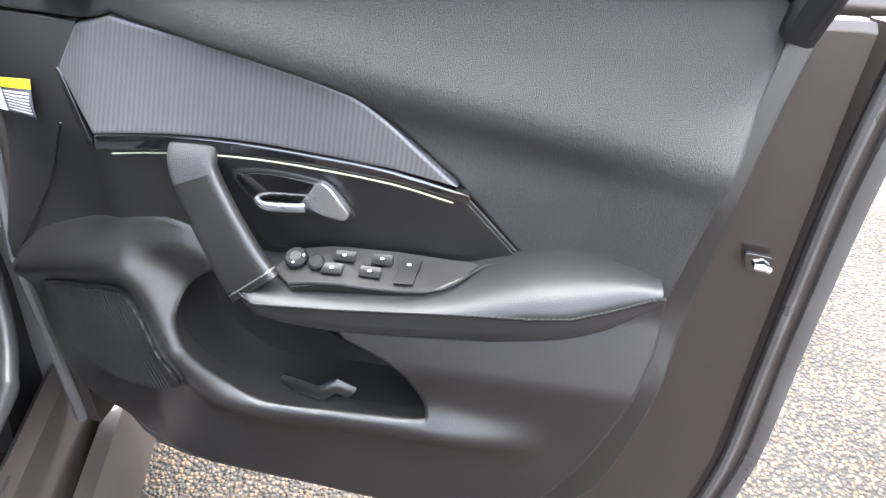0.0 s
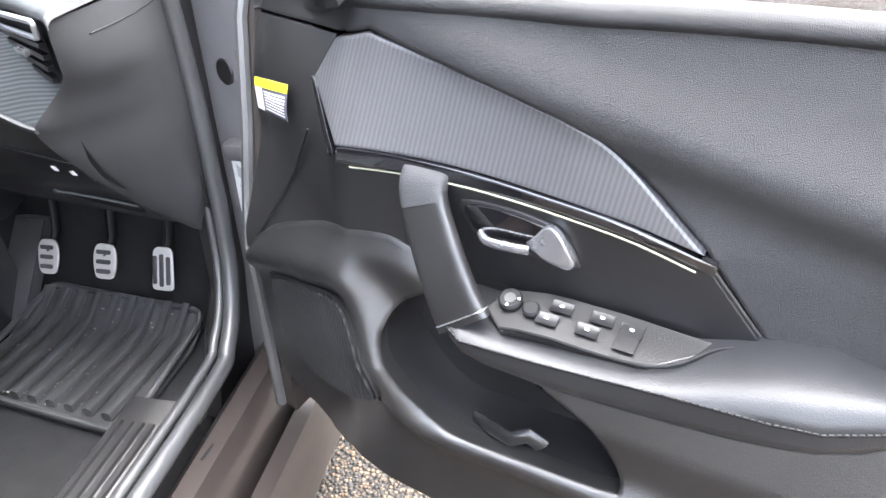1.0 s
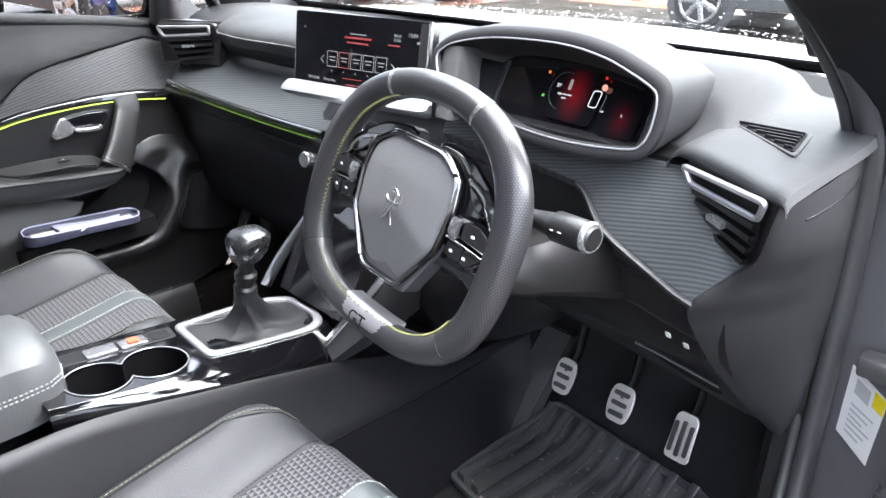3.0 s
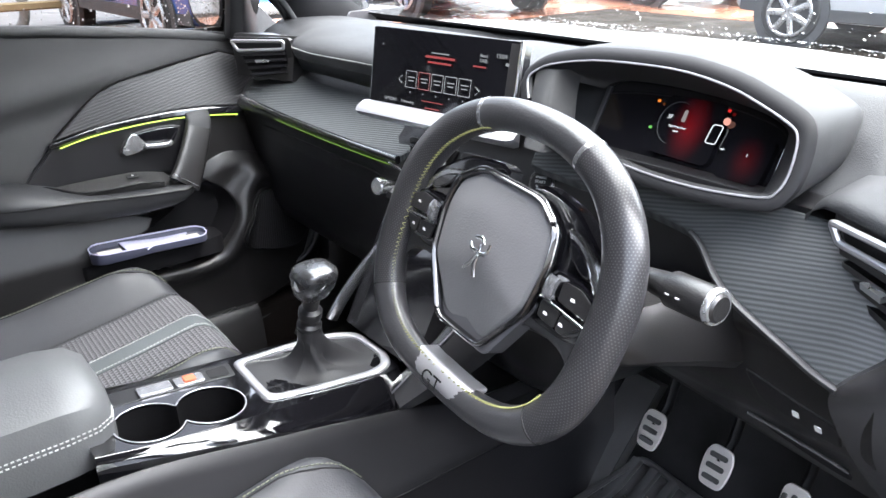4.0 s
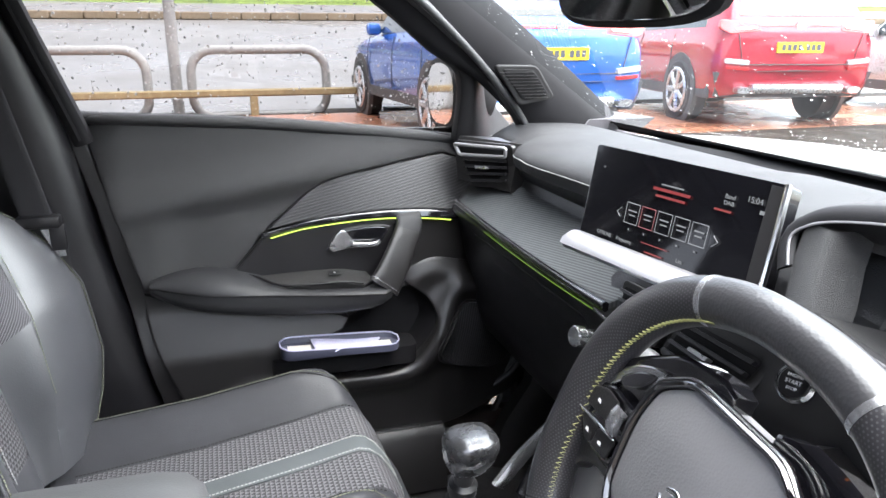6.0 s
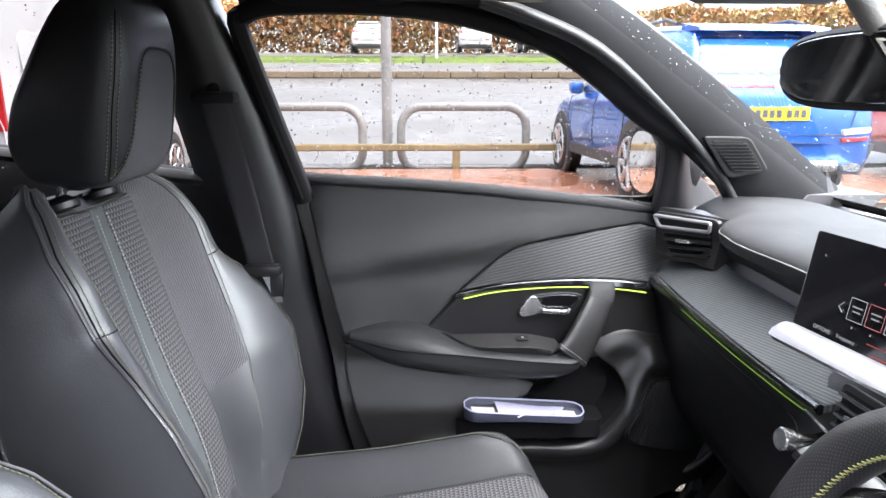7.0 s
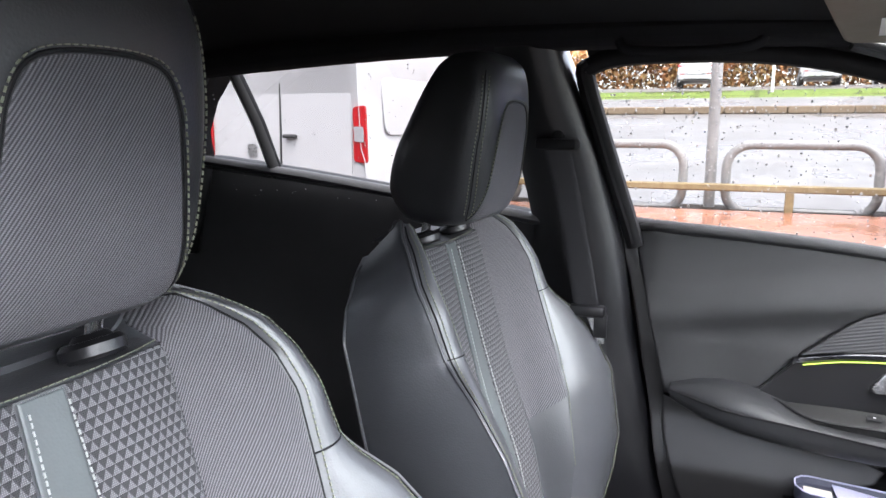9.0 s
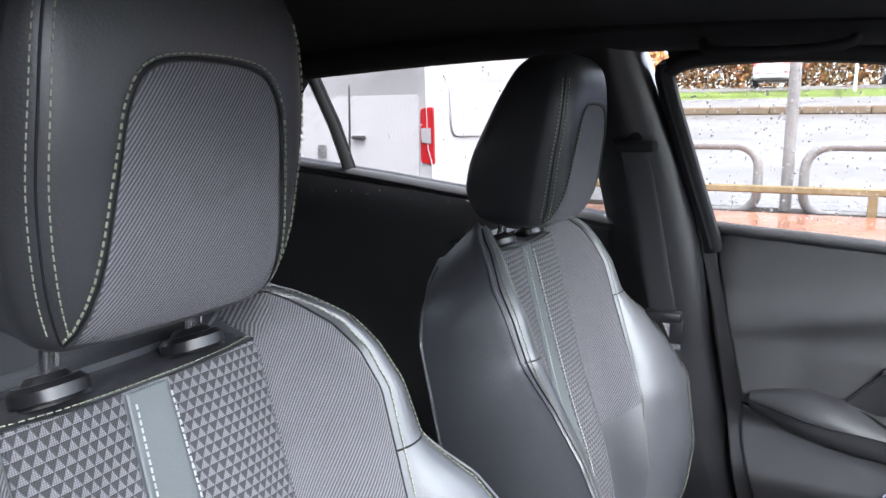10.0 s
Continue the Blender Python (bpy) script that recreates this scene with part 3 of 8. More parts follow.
def front_door(side):
    at = door_frame(side)
    driver = side > 0
    on = lambda lift: (lambda u, z, h: at(u, z, door_depth(u, z) + lift + h))
    door = thing("door_1" if driver else "door_2", at(0.3, 0.25, -0.05), "open grey car door with dark carbon look trim panel" if driver else "closed car door with black panel and green light line", "car door", kind="structure")
    nrm = (at(0, 0, 1) - at(0, 0, 0))

    # pressed metal
    metal = rounded([(-0.20, 0.95), (-0.20, 0.36), (-0.10, 0.27), (0.30, 0.235), (0.66, 0.23), (0.745, 0.32), (0.766, 0.61), (0.778, 0.84), (0.80, 1.0)], 0.05)
    skin = lambda u, z, h: at(u, z, -0.058 - 0.09 * clamp(-u / 0.17, 0, 1.2) - 0.05 * max(0, z - 0.82) + h)
    part("inner_metal", slab(metal, skin, 0.012, 0.03, 0.06), PAINT, door, "dark grey brown painted door frame")
    outer = rounded([(-0.22, 0.965), (-0.22, 0.33), (-0.10, 0.20), (0.30, 0.17), (0.70, 0.17), (0.79, 0.30), (0.81, 0.61), (0.825, 0.84), (0.845, 1.01)], 0.05)
    part("outer_skin", slab(outer, lambda u, z, h: at(u, z, -0.125 - 0.09 * clamp(-u / 0.17, 0, 1.2) - 0.04 * math.sin(clamp((z - 0.2) / 0.8) * math.pi) + h), 0.02, 0.03, 0.08, True), PAINT, door)
    edge = [(0.838, 1.0, -0.10), (0.815, 0.84, -0.105), (0.80, 0.61, -0.105), (0.783, 0.33, -0.105), (0.70, 0.20, -0.10), (0.30, 0.195, -0.10), (-0.06, 0.23, -0.10), (-0.15, 0.30, -0.12)]
    part("outer_seal", sweep([at(*p) for p in spline(edge, 5)], (0.014, 0.012), nrm, 8), RUBBER, door, "black rubber door edge seal")
    edge = [(0.785, 1.0, -0.062), (0.766, 0.84, -0.065), (0.753, 0.61, -0.065), (0.733, 0.35, -0.065), (0.655, 0.245, -0.06), (0.30, 0.25, -0.06), (-0.06, 0.285, -0.07), (-0.15, 0.36, -0.10)]
    part("inner_seal", sweep([at(*p) for p in spline(edge, 5)], (0.007, 0.008), nrm, 8), RUBBER, door)
    rim_in = [(0.785, 1.0), (0.766, 0.84), (0.753, 0.61), (0.733, 0.35), (0.655, 0.245), (0.30, 0.25), (-0.06, 0.285)]
    rim_out = [(0.836, 1.0), (0.813, 0.84), (0.798, 0.61), (0.781, 0.33), (0.70, 0.202), (0.30, 0.197), (-0.06, 0.232)]
    part("edge_flange", loft([[at(a[0] - 0.012, a[1], -0.064), at(b[0], b[1], -0.108), at(b[0], b[1], -0.122), at(a[0] - 0.03, a[1], -0.09)] for a, b in zip(spline(rim_in, 4), spline(rim_out, 4))]), PAINT, door)
    if driver:
        part("latch", slab(rounded([(0.690, 0.748), (0.724, 0.744), (0.722, 0.722), (0.695, 0.725)], 0.005), lambda u, z, h: skin(u, z, h + 0.003), 0.001, 0.006, 0.05), GLOSS, door, "black door latch opening")
        part("latch_claw", sweep([skin(0.703, 0.733, 0.006), skin(0.712, 0.735, 0.009), skin(0.719, 0.731, 0.006)], (0.004, 0.004), nrm, 8), SILVER, door)

    rings = []
    for z in (0.30, 0.45, 0.60, 0.75, 0.88, 0.95):
        u0, w0 = interp_u(z), door_depth(-0.2, z)
        rings.append([at(u0 + 0.02, z, w0 - 0.012), at(u0 - 0.012, z, w0 - 0.02), at(u0 - 0.025, z, w0 - 0.06), at(u0 - 0.02, z, w0 - 0.17), at(u0 + 0.03, z, w0 - 0.17)])
    part("front_shut_face", loft(rings), PAINT, door, "dark painted door edge with hinges")
    part("front_seal", sweep([r[1] + nrm * 0.004 for r in rings], (0.009, 0.009), nrm, 8), RUBBER, door)

    # side moulding at the free edge
    inner = [(0.682, 1.022), (0.643, 0.874), (0.606, 0.716), (0.603, 0.636), (0.556, 0.497), (0.522, 0.427), (0.46, 0.33)]
    free = [(0.48, 0.312), (0.56, 0.405), (0.607, 0.55), (0.636, 0.70), (0.668, 0.87), (0.706, 1.01)]
    part("edge_moulding", slab(spline(inner, 3) + spline(free, 3), on(-0.014), 0.004, 0.05, 0.05), PLASTIC, door)

    # lower panel with the pocket cut out of its upper edge
    front = [(-0.186, 0.606), (-0.184, 0.53), (-0.182, 0.46), (-0.165, 0.40), (-0.10, 0.375), (0.05, 0.362), (0.20, 0.345), (0.36, 0.325), (0.46, 0.33)]
    rear = [(0.522, 0.427), (0.556, 0.497), (0.602, 0.636), (0.606, 0.71)]
    under = [(0.56, 0.695), (0.42, 0.668), (0.30, 0.655), (0.235, 0.628)]
    mouth = [(0.249, 0.606), (0.304, 0.582), (0.333, 0.550), (0.346, 0.520), (0.330, 0.5135), (0.237, 0.5115), (0.165, 0.509), (0.128, 0.516), (0.100, 0.535), (0.074, 0.566), (0.058, 0.598), (0.057, 0.626), (0.073, 0.655), (0.112, 0.684)]
    crest = [(0.135, 0.700), (0.11, 0.712), (0.072, 0.729), (0.036, 0.731), (-0.027, 0.714), (-0.095, 0.682), (-0.145, 0.656), (-0.172, 0.634)]

    def low(u, z, h):
        """The moulded lower panel: a swelling under the shoulder line and a rolled lip along the pocket."""
        near = min(seg_gap(u, z, a, b) for a, b in zip(CREST, CREST[1:]))
        lip = 0.022 * math.exp(-(near / 0.024) ** 2) * smooth((0.56 - u) / 0.2)
        sh = interp(SHOULDER, u) - 0.030
        swell = 0.013 * math.exp(-((z - sh) / (0.034 if z < sh else 0.020)) ** 2) * smooth((0.135 - u) / 0.05) * smooth((u + 0.17) / 0.14)
        swell += 0.005 * math.exp(-(((u + 0.02) / 0.13) ** 2 + ((z - 0.56) / 0.13) ** 2) ** 2)
        return at(u, z, door_depth(u, z) + swell + lip + h)
    part("lower_panel", slab(spline(front, 3) + spline(rear, 3) + under + spline(mouth, 5) + spline(crest, 5), low, 0.006, 0.05, 0.011), PLASTIC, door, "dark grey moulded plastic lower panel")
    # pocket: a deep bowl behind the mouth, its shade put into near-black colour
    loop = spline(mouth + [(0.135, 0.687), (0.181, 0.640)], 4, True)
    deep = lambda u, z: -0.045 + 0.02 * smooth((0.09 - u) / 0.05)
    bowl = []
    for grow, f in ((1.03, 0.0), (1.02, 0.12), (1.0, 0.3), (0.97, 0.55), (0.92, 0.8), (0.85, 0.95), (0.6, 1.0), (0.2, 1.0), (0.01, 1.0)):
        ring = []
        for q in loop:
            u, z = lerp(0.20, q.x, grow), lerp(0.585, q.y, grow)
            top = low(q.x, q.y, -0.006)
            end = at(u, z, deep(u, z))
            p = at(u, z, 0)
            ring.append(p + nrm * lerp((top - at(q.x, q.y, 0)).dot(nrm), (end - p).dot(nrm), f))
        bowl.append(ring)
    part("pocket", loft(bowl, False), BLACKTRIM, door, "deep door pocket with its shade painted near-black")
    part("pocket_divider", sweep([at(0.165, 0.512, 0.0), at(0.185, 0.520, 0.012), at(0.215, 0.520, 0.02), at(0.235, 0.532, 0.016), at(0.25, 0.518, 0.01)], (0.012, 0.006), nrm, 8), SMOOTH, door)
    if not driver:
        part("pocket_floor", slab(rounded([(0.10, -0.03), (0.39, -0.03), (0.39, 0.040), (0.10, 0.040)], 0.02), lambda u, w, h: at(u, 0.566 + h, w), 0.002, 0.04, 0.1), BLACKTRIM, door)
    part("panel_crease", sweep([at(u, z, door_depth(u, z) - 0.004) for u, z in spline([(-0.062, 0.815), (-0.10, 0.755), (-0.14, 0.69), (-0.178, 0.63)], 4)], (0.0016, 0.0012), nrm, 6), BLACKTRIM, door, "dark joint in the door panel")
    # loudspeaker
    cone = [(-0.146, 0.582), (-0.128, 0.597), (-0.08, 0.613), (-0.025, 0.630), (0.004, 0.622), (0.036, 0.578), (0.052, 0.550), (0.050, 0.528), (0.034, 0.510), (-0.01, 0.493), (-0.066, 0.471), (-0.11, 0.470), (-0.134, 0.495), (-0.146, 0.545)]
    ring = spline([(a * 1.0 + (a + 0.05) * 0.07, b + (b - 0.54) * 0.07) for a, b in cone], 3, True)
    part("speaker_surround", slab(ring, lambda u, z, h: low(u, z, h + 0.003), 0.004, 0.02, 0.013), PLASTIC, door)
    part("speaker_grille", slab(spline(cone, 3, True), lambda u, z, h: low(u, z, h + 0.0065), 0.002, 0.008, 0.013), GRILLE, door, "perforated black speaker grille")
    # middle panel and handle insert
    mid = [(-0.208, 0.89), (-0.03, 0.92), (-0.058, 0.873), (-0.006, 0.82), (0.12, 0.827), (0.38, 0.812), (0.448, 0.738), (0.56, 0.70), (0.42, 0.672), (0.114, 0.675), (0.06, 0.69), (0.0, 0.68), (-0.08, 0.655), (-0.205, 0.60)]
    part("middle_panel", slab(mid, on(-0.005), 0.003, 0.03, 0.03), PLASTIC, door)
    part("handle_insert", slab(rounded([(0.10, 0.822), (0.236, 0.822), (0.380, 0.809), (0.445, 0.738), (0.40, 0.728), (0.17, 0.715)], 0.004), on(0.0), 0.002, 0.01, 0.03), SMOOTH, door, "smooth black insert round the handle")
    # recess and lever
    rec = spline([(0.145, 0.807), (0.19, 0.812), (0.236, 0.807), (0.253, 0.798), (0.270, 0.772), (0.262, 0.763), (0.21, 0.766), (0.166, 0.771), (0.152, 0.785)], 3, True)
    part("handle_bezel", slab(rec, on(0.004), 0.003, 0.01, 0.02), PLASTIC, door)
    cup = [((a - 0.205) * 0.86 + 0.203, (b - 0.787) * 0.8 + 0.788) for a, b in rec]
    part("handle_recess", slab(cup, lambda u, z, h: at(u, z, door_depth(u, z) + 0.0055 + h), 0.002, 0.004, 0.02), GLOSS, door, "glossy black handle recess")
    lever = rounded([(0.214, 0.779), (0.224, 0.790), (0.234, 0.806), (0.243, 0.808), (0.252, 0.801), (0.268, 0.775), (0.262, 0.766), (0.238, 0.769)], 0.006, 4)
    part("handle_lever", slab(lever, lambda u, z, h: at(u, z, door_depth(u, z) + 0.0135 - 4 * (u - 0.243) ** 2 - 3 * (z - 0.785) ** 2 + 0.10 * (u - 0.243) + h), 0.003, 0.012, 0.006), LEVERM, door, "satin chrome door lever")
    part("lever_bar", sweep([at(u, z, door_depth(u, z) + w) for u, z, w in spline([(0.168, 0.777, 0.005), (0.178, 0.776, 0.013), (0.200, 0.777, 0.014), (0.222, 0.779, 0.013)], 4)], (0.0052, 0.0034), nrm, 12, 2.6), LEVERM, door, "satin chrome lever bar")
    # trim, gloss strip and light line
    top = [(-0.024, 0.921), (0.022, 0.937), (0.106, 0.928), (0.171, 0.919), (0.24, 0.907), (0.276, 0.896), (0.308, 0.876), (0.341, 0.849), (0.379, 0.818)]
    bot = [(0.316, 0.829), (0.236, 0.836), (0.154, 0.839), (0.076, 0.836), (0.0, 0.828)]
    part("trim_panel", slab([V(top[0]), V(top[1])] + spline(top[2:], 3) + spline(bot, 3) + [V((-0.055, 0.873))], on(0.006), 0.004, 0.02, 0.02), CARBONLIT if driver else CARBONP, door, "dark carbon look trim with slanting ribs")
    ramp = [(0.004, 0.828), (0.076, 0.835), (0.154, 0.838), (0.236, 0.835), (0.316, 0.828), (0.392, 0.812)]
    part("gloss_strip", slab(spline(ramp, 3) + [V((a, b - 0.010 - 0.005 * smooth((0.25 - a) / 0.25))) for a, b in reversed(spline(ramp, 3))], on(0.009), 0.003, 0.014, 0.03), GLOSS, door, "piano black strip")
    line = [at(u, z - 0.0118 - 0.005 * smooth((0.25 - u) / 0.25), door_depth(u, z) + 0.008) for u, z in spline([(0.02, 0.828), (0.076, 0.834), (0.154, 0.837), (0.236, 0.834), (0.316, 0.827), (0.375, 0.815)], 4)]
    part("light_line", sweep(line, (0.0011, 0.0013), nrm, 6), LINEOFF if driver else GREENLIGHT, door, "thin pale light line" if driver else "glowing yellow green light line")
    part("trim_end", slab(rounded([(-0.062, 0.872), (-0.054, 0.873), (0.0, 0.818), (-0.012, 0.812)], 0.003), on(0.004), 0.002, 0.02, 0.03), GLOSS, door)

    # upper panel
    def swell_up(u, z):
        """Rounded shoulder of the upper panel along a falling line."""
        gap = (0.955 - 0.15 * (u - 0.09)) - z
        over = 0.010 * math.log(1 + math.exp(-gap / 0.010))
        return 0.030 / (1 + math.exp((gap - 0.028) / 0.013)) * smooth((0.74 - u) / 0.12) * smooth((u + 0.08) / 0.24) - 0.40 * min(over, 0.05 + 0.3 * max(0, over - 0.05))

    def up(u, z, h):
        return at(u, z, door_depth(u, z) + swell_up(u, z) + 0.012 * smooth((u - 0.5) / 0.1) * smooth((0.90 - z) / 0.1) + h)
    roof = [(0.682, 1.032), (0.49, 1.022), (0.304, 1.008), (0.1, 0.982), (-0.08, 0.952), (-0.215, 0.920)]
    face = [(-0.215, 0.893), (-0.026, 0.925)] + [(a, b + 0.003) for a, b in top[1:]] + [(0.384, 0.812), (0.45, 0.738), (0.52, 0.736), (0.585, 0.716), (0.604, 0.717), (0.641, 0.874)]
    part("upper_panel", slab(face + roof, up, 0.006, 0.03, 0.0125), SOFT, door, "soft grained dark upper door panel")
    waist = [at(u, z - 0.004, door_depth(u, z) + swell_up(u, z) - 0.012) for u, z in spline(roof, 4)]
    part("waist_roll", sweep(waist, (0.016, 0.012), (0, 0, 1), 12), SOFT, door)
    part("waist_seal", sweep([p + nrm * -0.024 + V((0, 0, 0.002)) for p in waist], (0.007, 0.008), (0, 0, 1), 8), RUBBER, door)

    # armrest: padded top, stitched crest and a second roll below it
    rings = []
    for u in [0.142, 0.148, 0.158, 0.175, 0.20, 0.23, 0.26, 0.30, 0.34, 0.38, 0.42, 0.46, 0.50, 0.54, 0.565, 0.582, 0.592]:
        zt = interp([(0.142, 0.704), (0.20, 0.705), (0.30, 0.711), (0.36, 0.718), (0.40, 0.729), (0.445, 0.748), (0.50, 0.756), (0.55, 0.753), (0.592, 0.742)], u)
        zs = interp([(0.142, 0.698), (0.177, 0.694), (0.267, 0.701), (0.382, 0.714), (0.493, 0.724), (0.592, 0.736)], u)
        zb = interp([(0.142, 0.682), (0.165, 0.672), (0.198, 0.662), (0.272, 0.659), (0.357, 0.666), (0.428, 0.674), (0.542, 0.696), (0.592, 0.722)], u)
        end = smooth((u - 0.130) / 0.04) * smooth((0.625 - u) / 0.15)
        wm = 0.074 * (0.35 + 0.65 * end)
        sec = [(-0.02, zt), (0.35 * wm, zt - 0.001), (0.62 * wm, lerp(zt, zs, 0.14)), (0.82 * wm, lerp(zt, zs, 0.36)), (0.95 * wm, lerp(zt, zs, 0.7)), (wm, zs), (0.985 * wm, zs - 0.003), (0.985 * wm, zs - 0.005), (0.975 * wm, lerp(zs, zb, 0.45)), (0.92 * wm, lerp(zs, zb, 0.8)), (0.80 * wm, zb), (0.3 * wm, zb - 0.012), (-0.02, zb - 0.014)]
        rings.append([at(u, z, door_depth(u, 0.74) + w) for w, z in sec])
    part("armrest", loft(rings), ARMHIDE, door, "padded black armrest with fine stitching")
    part("armrest_groove", sweep([r[6] for r in rings[1:]], (0.0012, 0.0012), nrm, 6), BLACKTRIM, door)
    part("armrest_stitching", stitches([r[5] + nrm * 0.0004 for r in rings], nrm, 0.006, 0.004, 0.0004), STITCHD, door, "fine stitched seam")
    part("armrest_piping", sweep([r[10] + nrm * 0.001 for r in rings], (0.0009, 0.0009), nrm, 6), STITCHD, door)

    # switch plate
    def plate(u, s, h):
        return at(u, 0.735 - 0.014 * s + 0.9 * h - 0.01 * smooth((0.26 - u) / 0.08) * 1.2, door_depth(u, 0.74) + 0.004 + 0.056 * s + 0.35 * h)
    part("switch_plate", slab(rounded([(0.186, 0.55), (0.196, 0.06), (0.32, 0.0), (0.418, 0.05), (0.352, 0.92), (0.212, 1.0)], 0.006), plate, 0.004, 0.02, 0.02), PLASTIC, door, "dark switch plate")
    part("plate_rim", sweep([plate(u, s, 0.001) for u, s in spline([(0.212, 0.99), (0.352, 0.93), (0.41, 0.16), (0.445, 0.02)], 5)], (0.0024, 0.0016), nrm, 8), BLACKTRIM, door)
    switches = [(0.262, 0.30), (0.252, 0.62), (0.302, 0.28), (0.292, 0.60), (0.331, 0.34)] if driver else [(0.262, 0.4)]
    for u, s in switches:
        key = part("window_switch", slab(rounded([(u - 0.011, s - 0.12), (u + 0.011, s - 0.12), (u + 0.011, s + 0.12), (u - 0.011, s + 0.12)], 0.004), lambda a, b, h: plate(a, b, h + 0.0013 - 0.0010 * math.cos((b - s) * 12)), 0.0008, 0.002, 0.01), SMOOTH, door)
        part("switch_symbol", slab([(u - 0.0020, s - 0.030), (u + 0.0020, s - 0.030), (u + 0.0020, s + 0.018), (u - 0.0020, s + 0.018)], lambda a, b, h: plate(a, b, h + 0.0015), 0, 0.0, 0.02), WHITEP, key, "small white symbol")
    if driver:
        c = plate(0.210, 0.36, 0.006)
        no = (plate(0.21, 0.36, 1) - plate(0.21, 0.36, 0)).normalized()
        knob = part("mirror_dial", disc(c, no, 0.0125, 0.008, 28, 0.002), BLACKTRIM, door, "round black mirror control")
        part("dial_mark", disc(c + no * 0.0006, no, 0.006, 0.001, 12), SMOOTH, knob)
        for k in range(4):
            q = c + 0.0095 * (plate(0.21 + 0.001 * math.cos(k * math.pi / 2), 0.36 + 0.018 * math.sin(k * math.pi / 2), 0) - plate(0.21, 0.36, 0)).normalized() + no * 0.0006
            part("dial_arrow", disc(q, no, 0.0014, 0.0006, 6), WHITEP, knob)
        part("mirror_fold_switch", disc(plate(0.234, 0.5, 0.005), no, 0.009, 0.006, 20, 0.002), BLACKTRIM, door)
        part("lock_switch", slab(rounded([(0.322, 0.18), (0.343, 0.18), (0.338, 0.78), (0.318, 0.78)], 0.004), lambda a, b, h: plate(a, b, h + 0.0009), 0.0006, 0.002, 0.02), SMOOTH, door)

    # pull handle: a broad flat band from the light line down to the armrest
    grip = spline([(0.108, 0.825, 0.000), (0.108, 0.819, 0.007), (0.110, 0.808, 0.013), (0.118, 0.789, 0.021), (0.138, 0.753, 0.036), (0.158, 0.720, 0.048), (0.173, 0.700, 0.055)], 4)
    wide = [(0.0245 + 0.009 * (i / len(grip)) ** 2, 0.0095) for i in range(len(grip))]
    place = [at(u, z, door_depth(u, z) * 0.5 + w) for u, z, w in grip]
    part("pull_handle", sweep(place, wide, nrm, 22, 4.2), PLASTIC, door, "slanting dark grab handle")
    part("handle_cap", sweep(place[:11], [(0.0252, 0.0102)] * 11, nrm, 22, 4.2), DASHTOP, door, "smooth grey upper end")
    part("handle_collar", sweep([place[-3] + (place[-1] - place[-3]) * 0.2, place[-3] + (place[-1] - place[-3]) * 0.35], (0.0325, 0.0105), nrm, 22, 4.2), LEVERM, door, "thin bright joint line")

    # window opening
    lean = lambda u, z, h: at(u, z, -0.03 + 0.085 * (z - 1.03) / 0.29 + h)
    arch = [(-0.016, 0.965), (-0.012, 1.095), (0.06, 1.155), (0.21, 1.262), (0.37, 1.314), (0.52, 1.333), (0.69, 1.333), (0.752, 1.318), (0.762, 1.295), (0.725, 1.16), (0.688, 1.035), (0.676, 0.99)]
    part("window_frame", sweep([lean(a, b, 0) for a, b in spline(arch, 4)], (0.017, 0.02), nrm, 10, 3.0), BLACKTRIM, door)
    part("frame_web", slab(spline(arch[1:8], 4) + [V((a + 0.012 * (a > 0.7), b + 0.045)) for a, b in reversed(spline(arch[1:8], 4))], lambda u, z, h: lean(u, z, h + 0.004), 0, 0.012, 0.05), BLACKTRIM, door)
    part("frame_lip", sweep([lean(a + 0.004, b + 0.004, 0.016) for a, b in spline(arch[2:] if driver else arch[7:], 4)], (0.006, 0.006), nrm, 8), BLACKTRIM, door)
    pane = part("window_pane", slab(arch + [(0.3, 0.99)], lambda u, z, h: lean(u, z, h - 0.012), 0, 0, 0.1), SIDEGLASS, door, "clear side window with raindrops")
    pane.visible_shadow = False
    sail = [(-0.225, 0.89), (-0.10, 0.935), (-0.012, 0.955), (-0.008, 1.115), (-0.045, 1.105), (-0.165, 1.003), (-0.235, 0.93)]
    sail_at = lambda u, z, h: lean(u, z, h + 0.026).lerp(at(u, z, door_depth(u, z) - 0.03 + h), smooth(-u / 0.16))
    part("mirror_sail", slab(sail, sail_at, 0.004, 0.03, 0.02), BLACKTRIM, door)
    # outside mirror
    mc = at(-0.035, 1.03, -0.24)
    du, dz = at(1, 0, 0) - at(0, 0, 0), V((0, 0, 1))
    rings = []
    for f, g in ((0.0, 1.0), (0.02, 1.05), (0.06, 0.98), (0.10, 0.75), (0.125, 0.35)):
        rings.append([mc + nrm * (math.copysign(abs(math.cos(a)) ** 0.75, math.cos(a)) * 0.105 * g) + dz * (math.copysign(abs(math.sin(a)) ** 0.75, math.sin(a)) * 0.078 * g + 0.01) - du * f for a in [2 * math.pi * i / 24 for i in range(24)]])
    part("mirror_housing", loft(rings), BLACKTRIM, door, "black mirror housing wet with rain")
    q = [mc + nrm * (math.copysign(abs(math.cos(a)) ** 0.75, math.cos(a)) * 0.094) + dz * (math.copysign(abs(math.sin(a)) ** 0.75, math.sin(a)) * 0.067 + 0.01) + du * 0.002 for a in [2 * math.pi * i / 24 for i in range(24)]]
    part("mirror_glass", loft([[p - du * 0.003 for p in q], q]), MIRROR, door, "outside mirror glass")
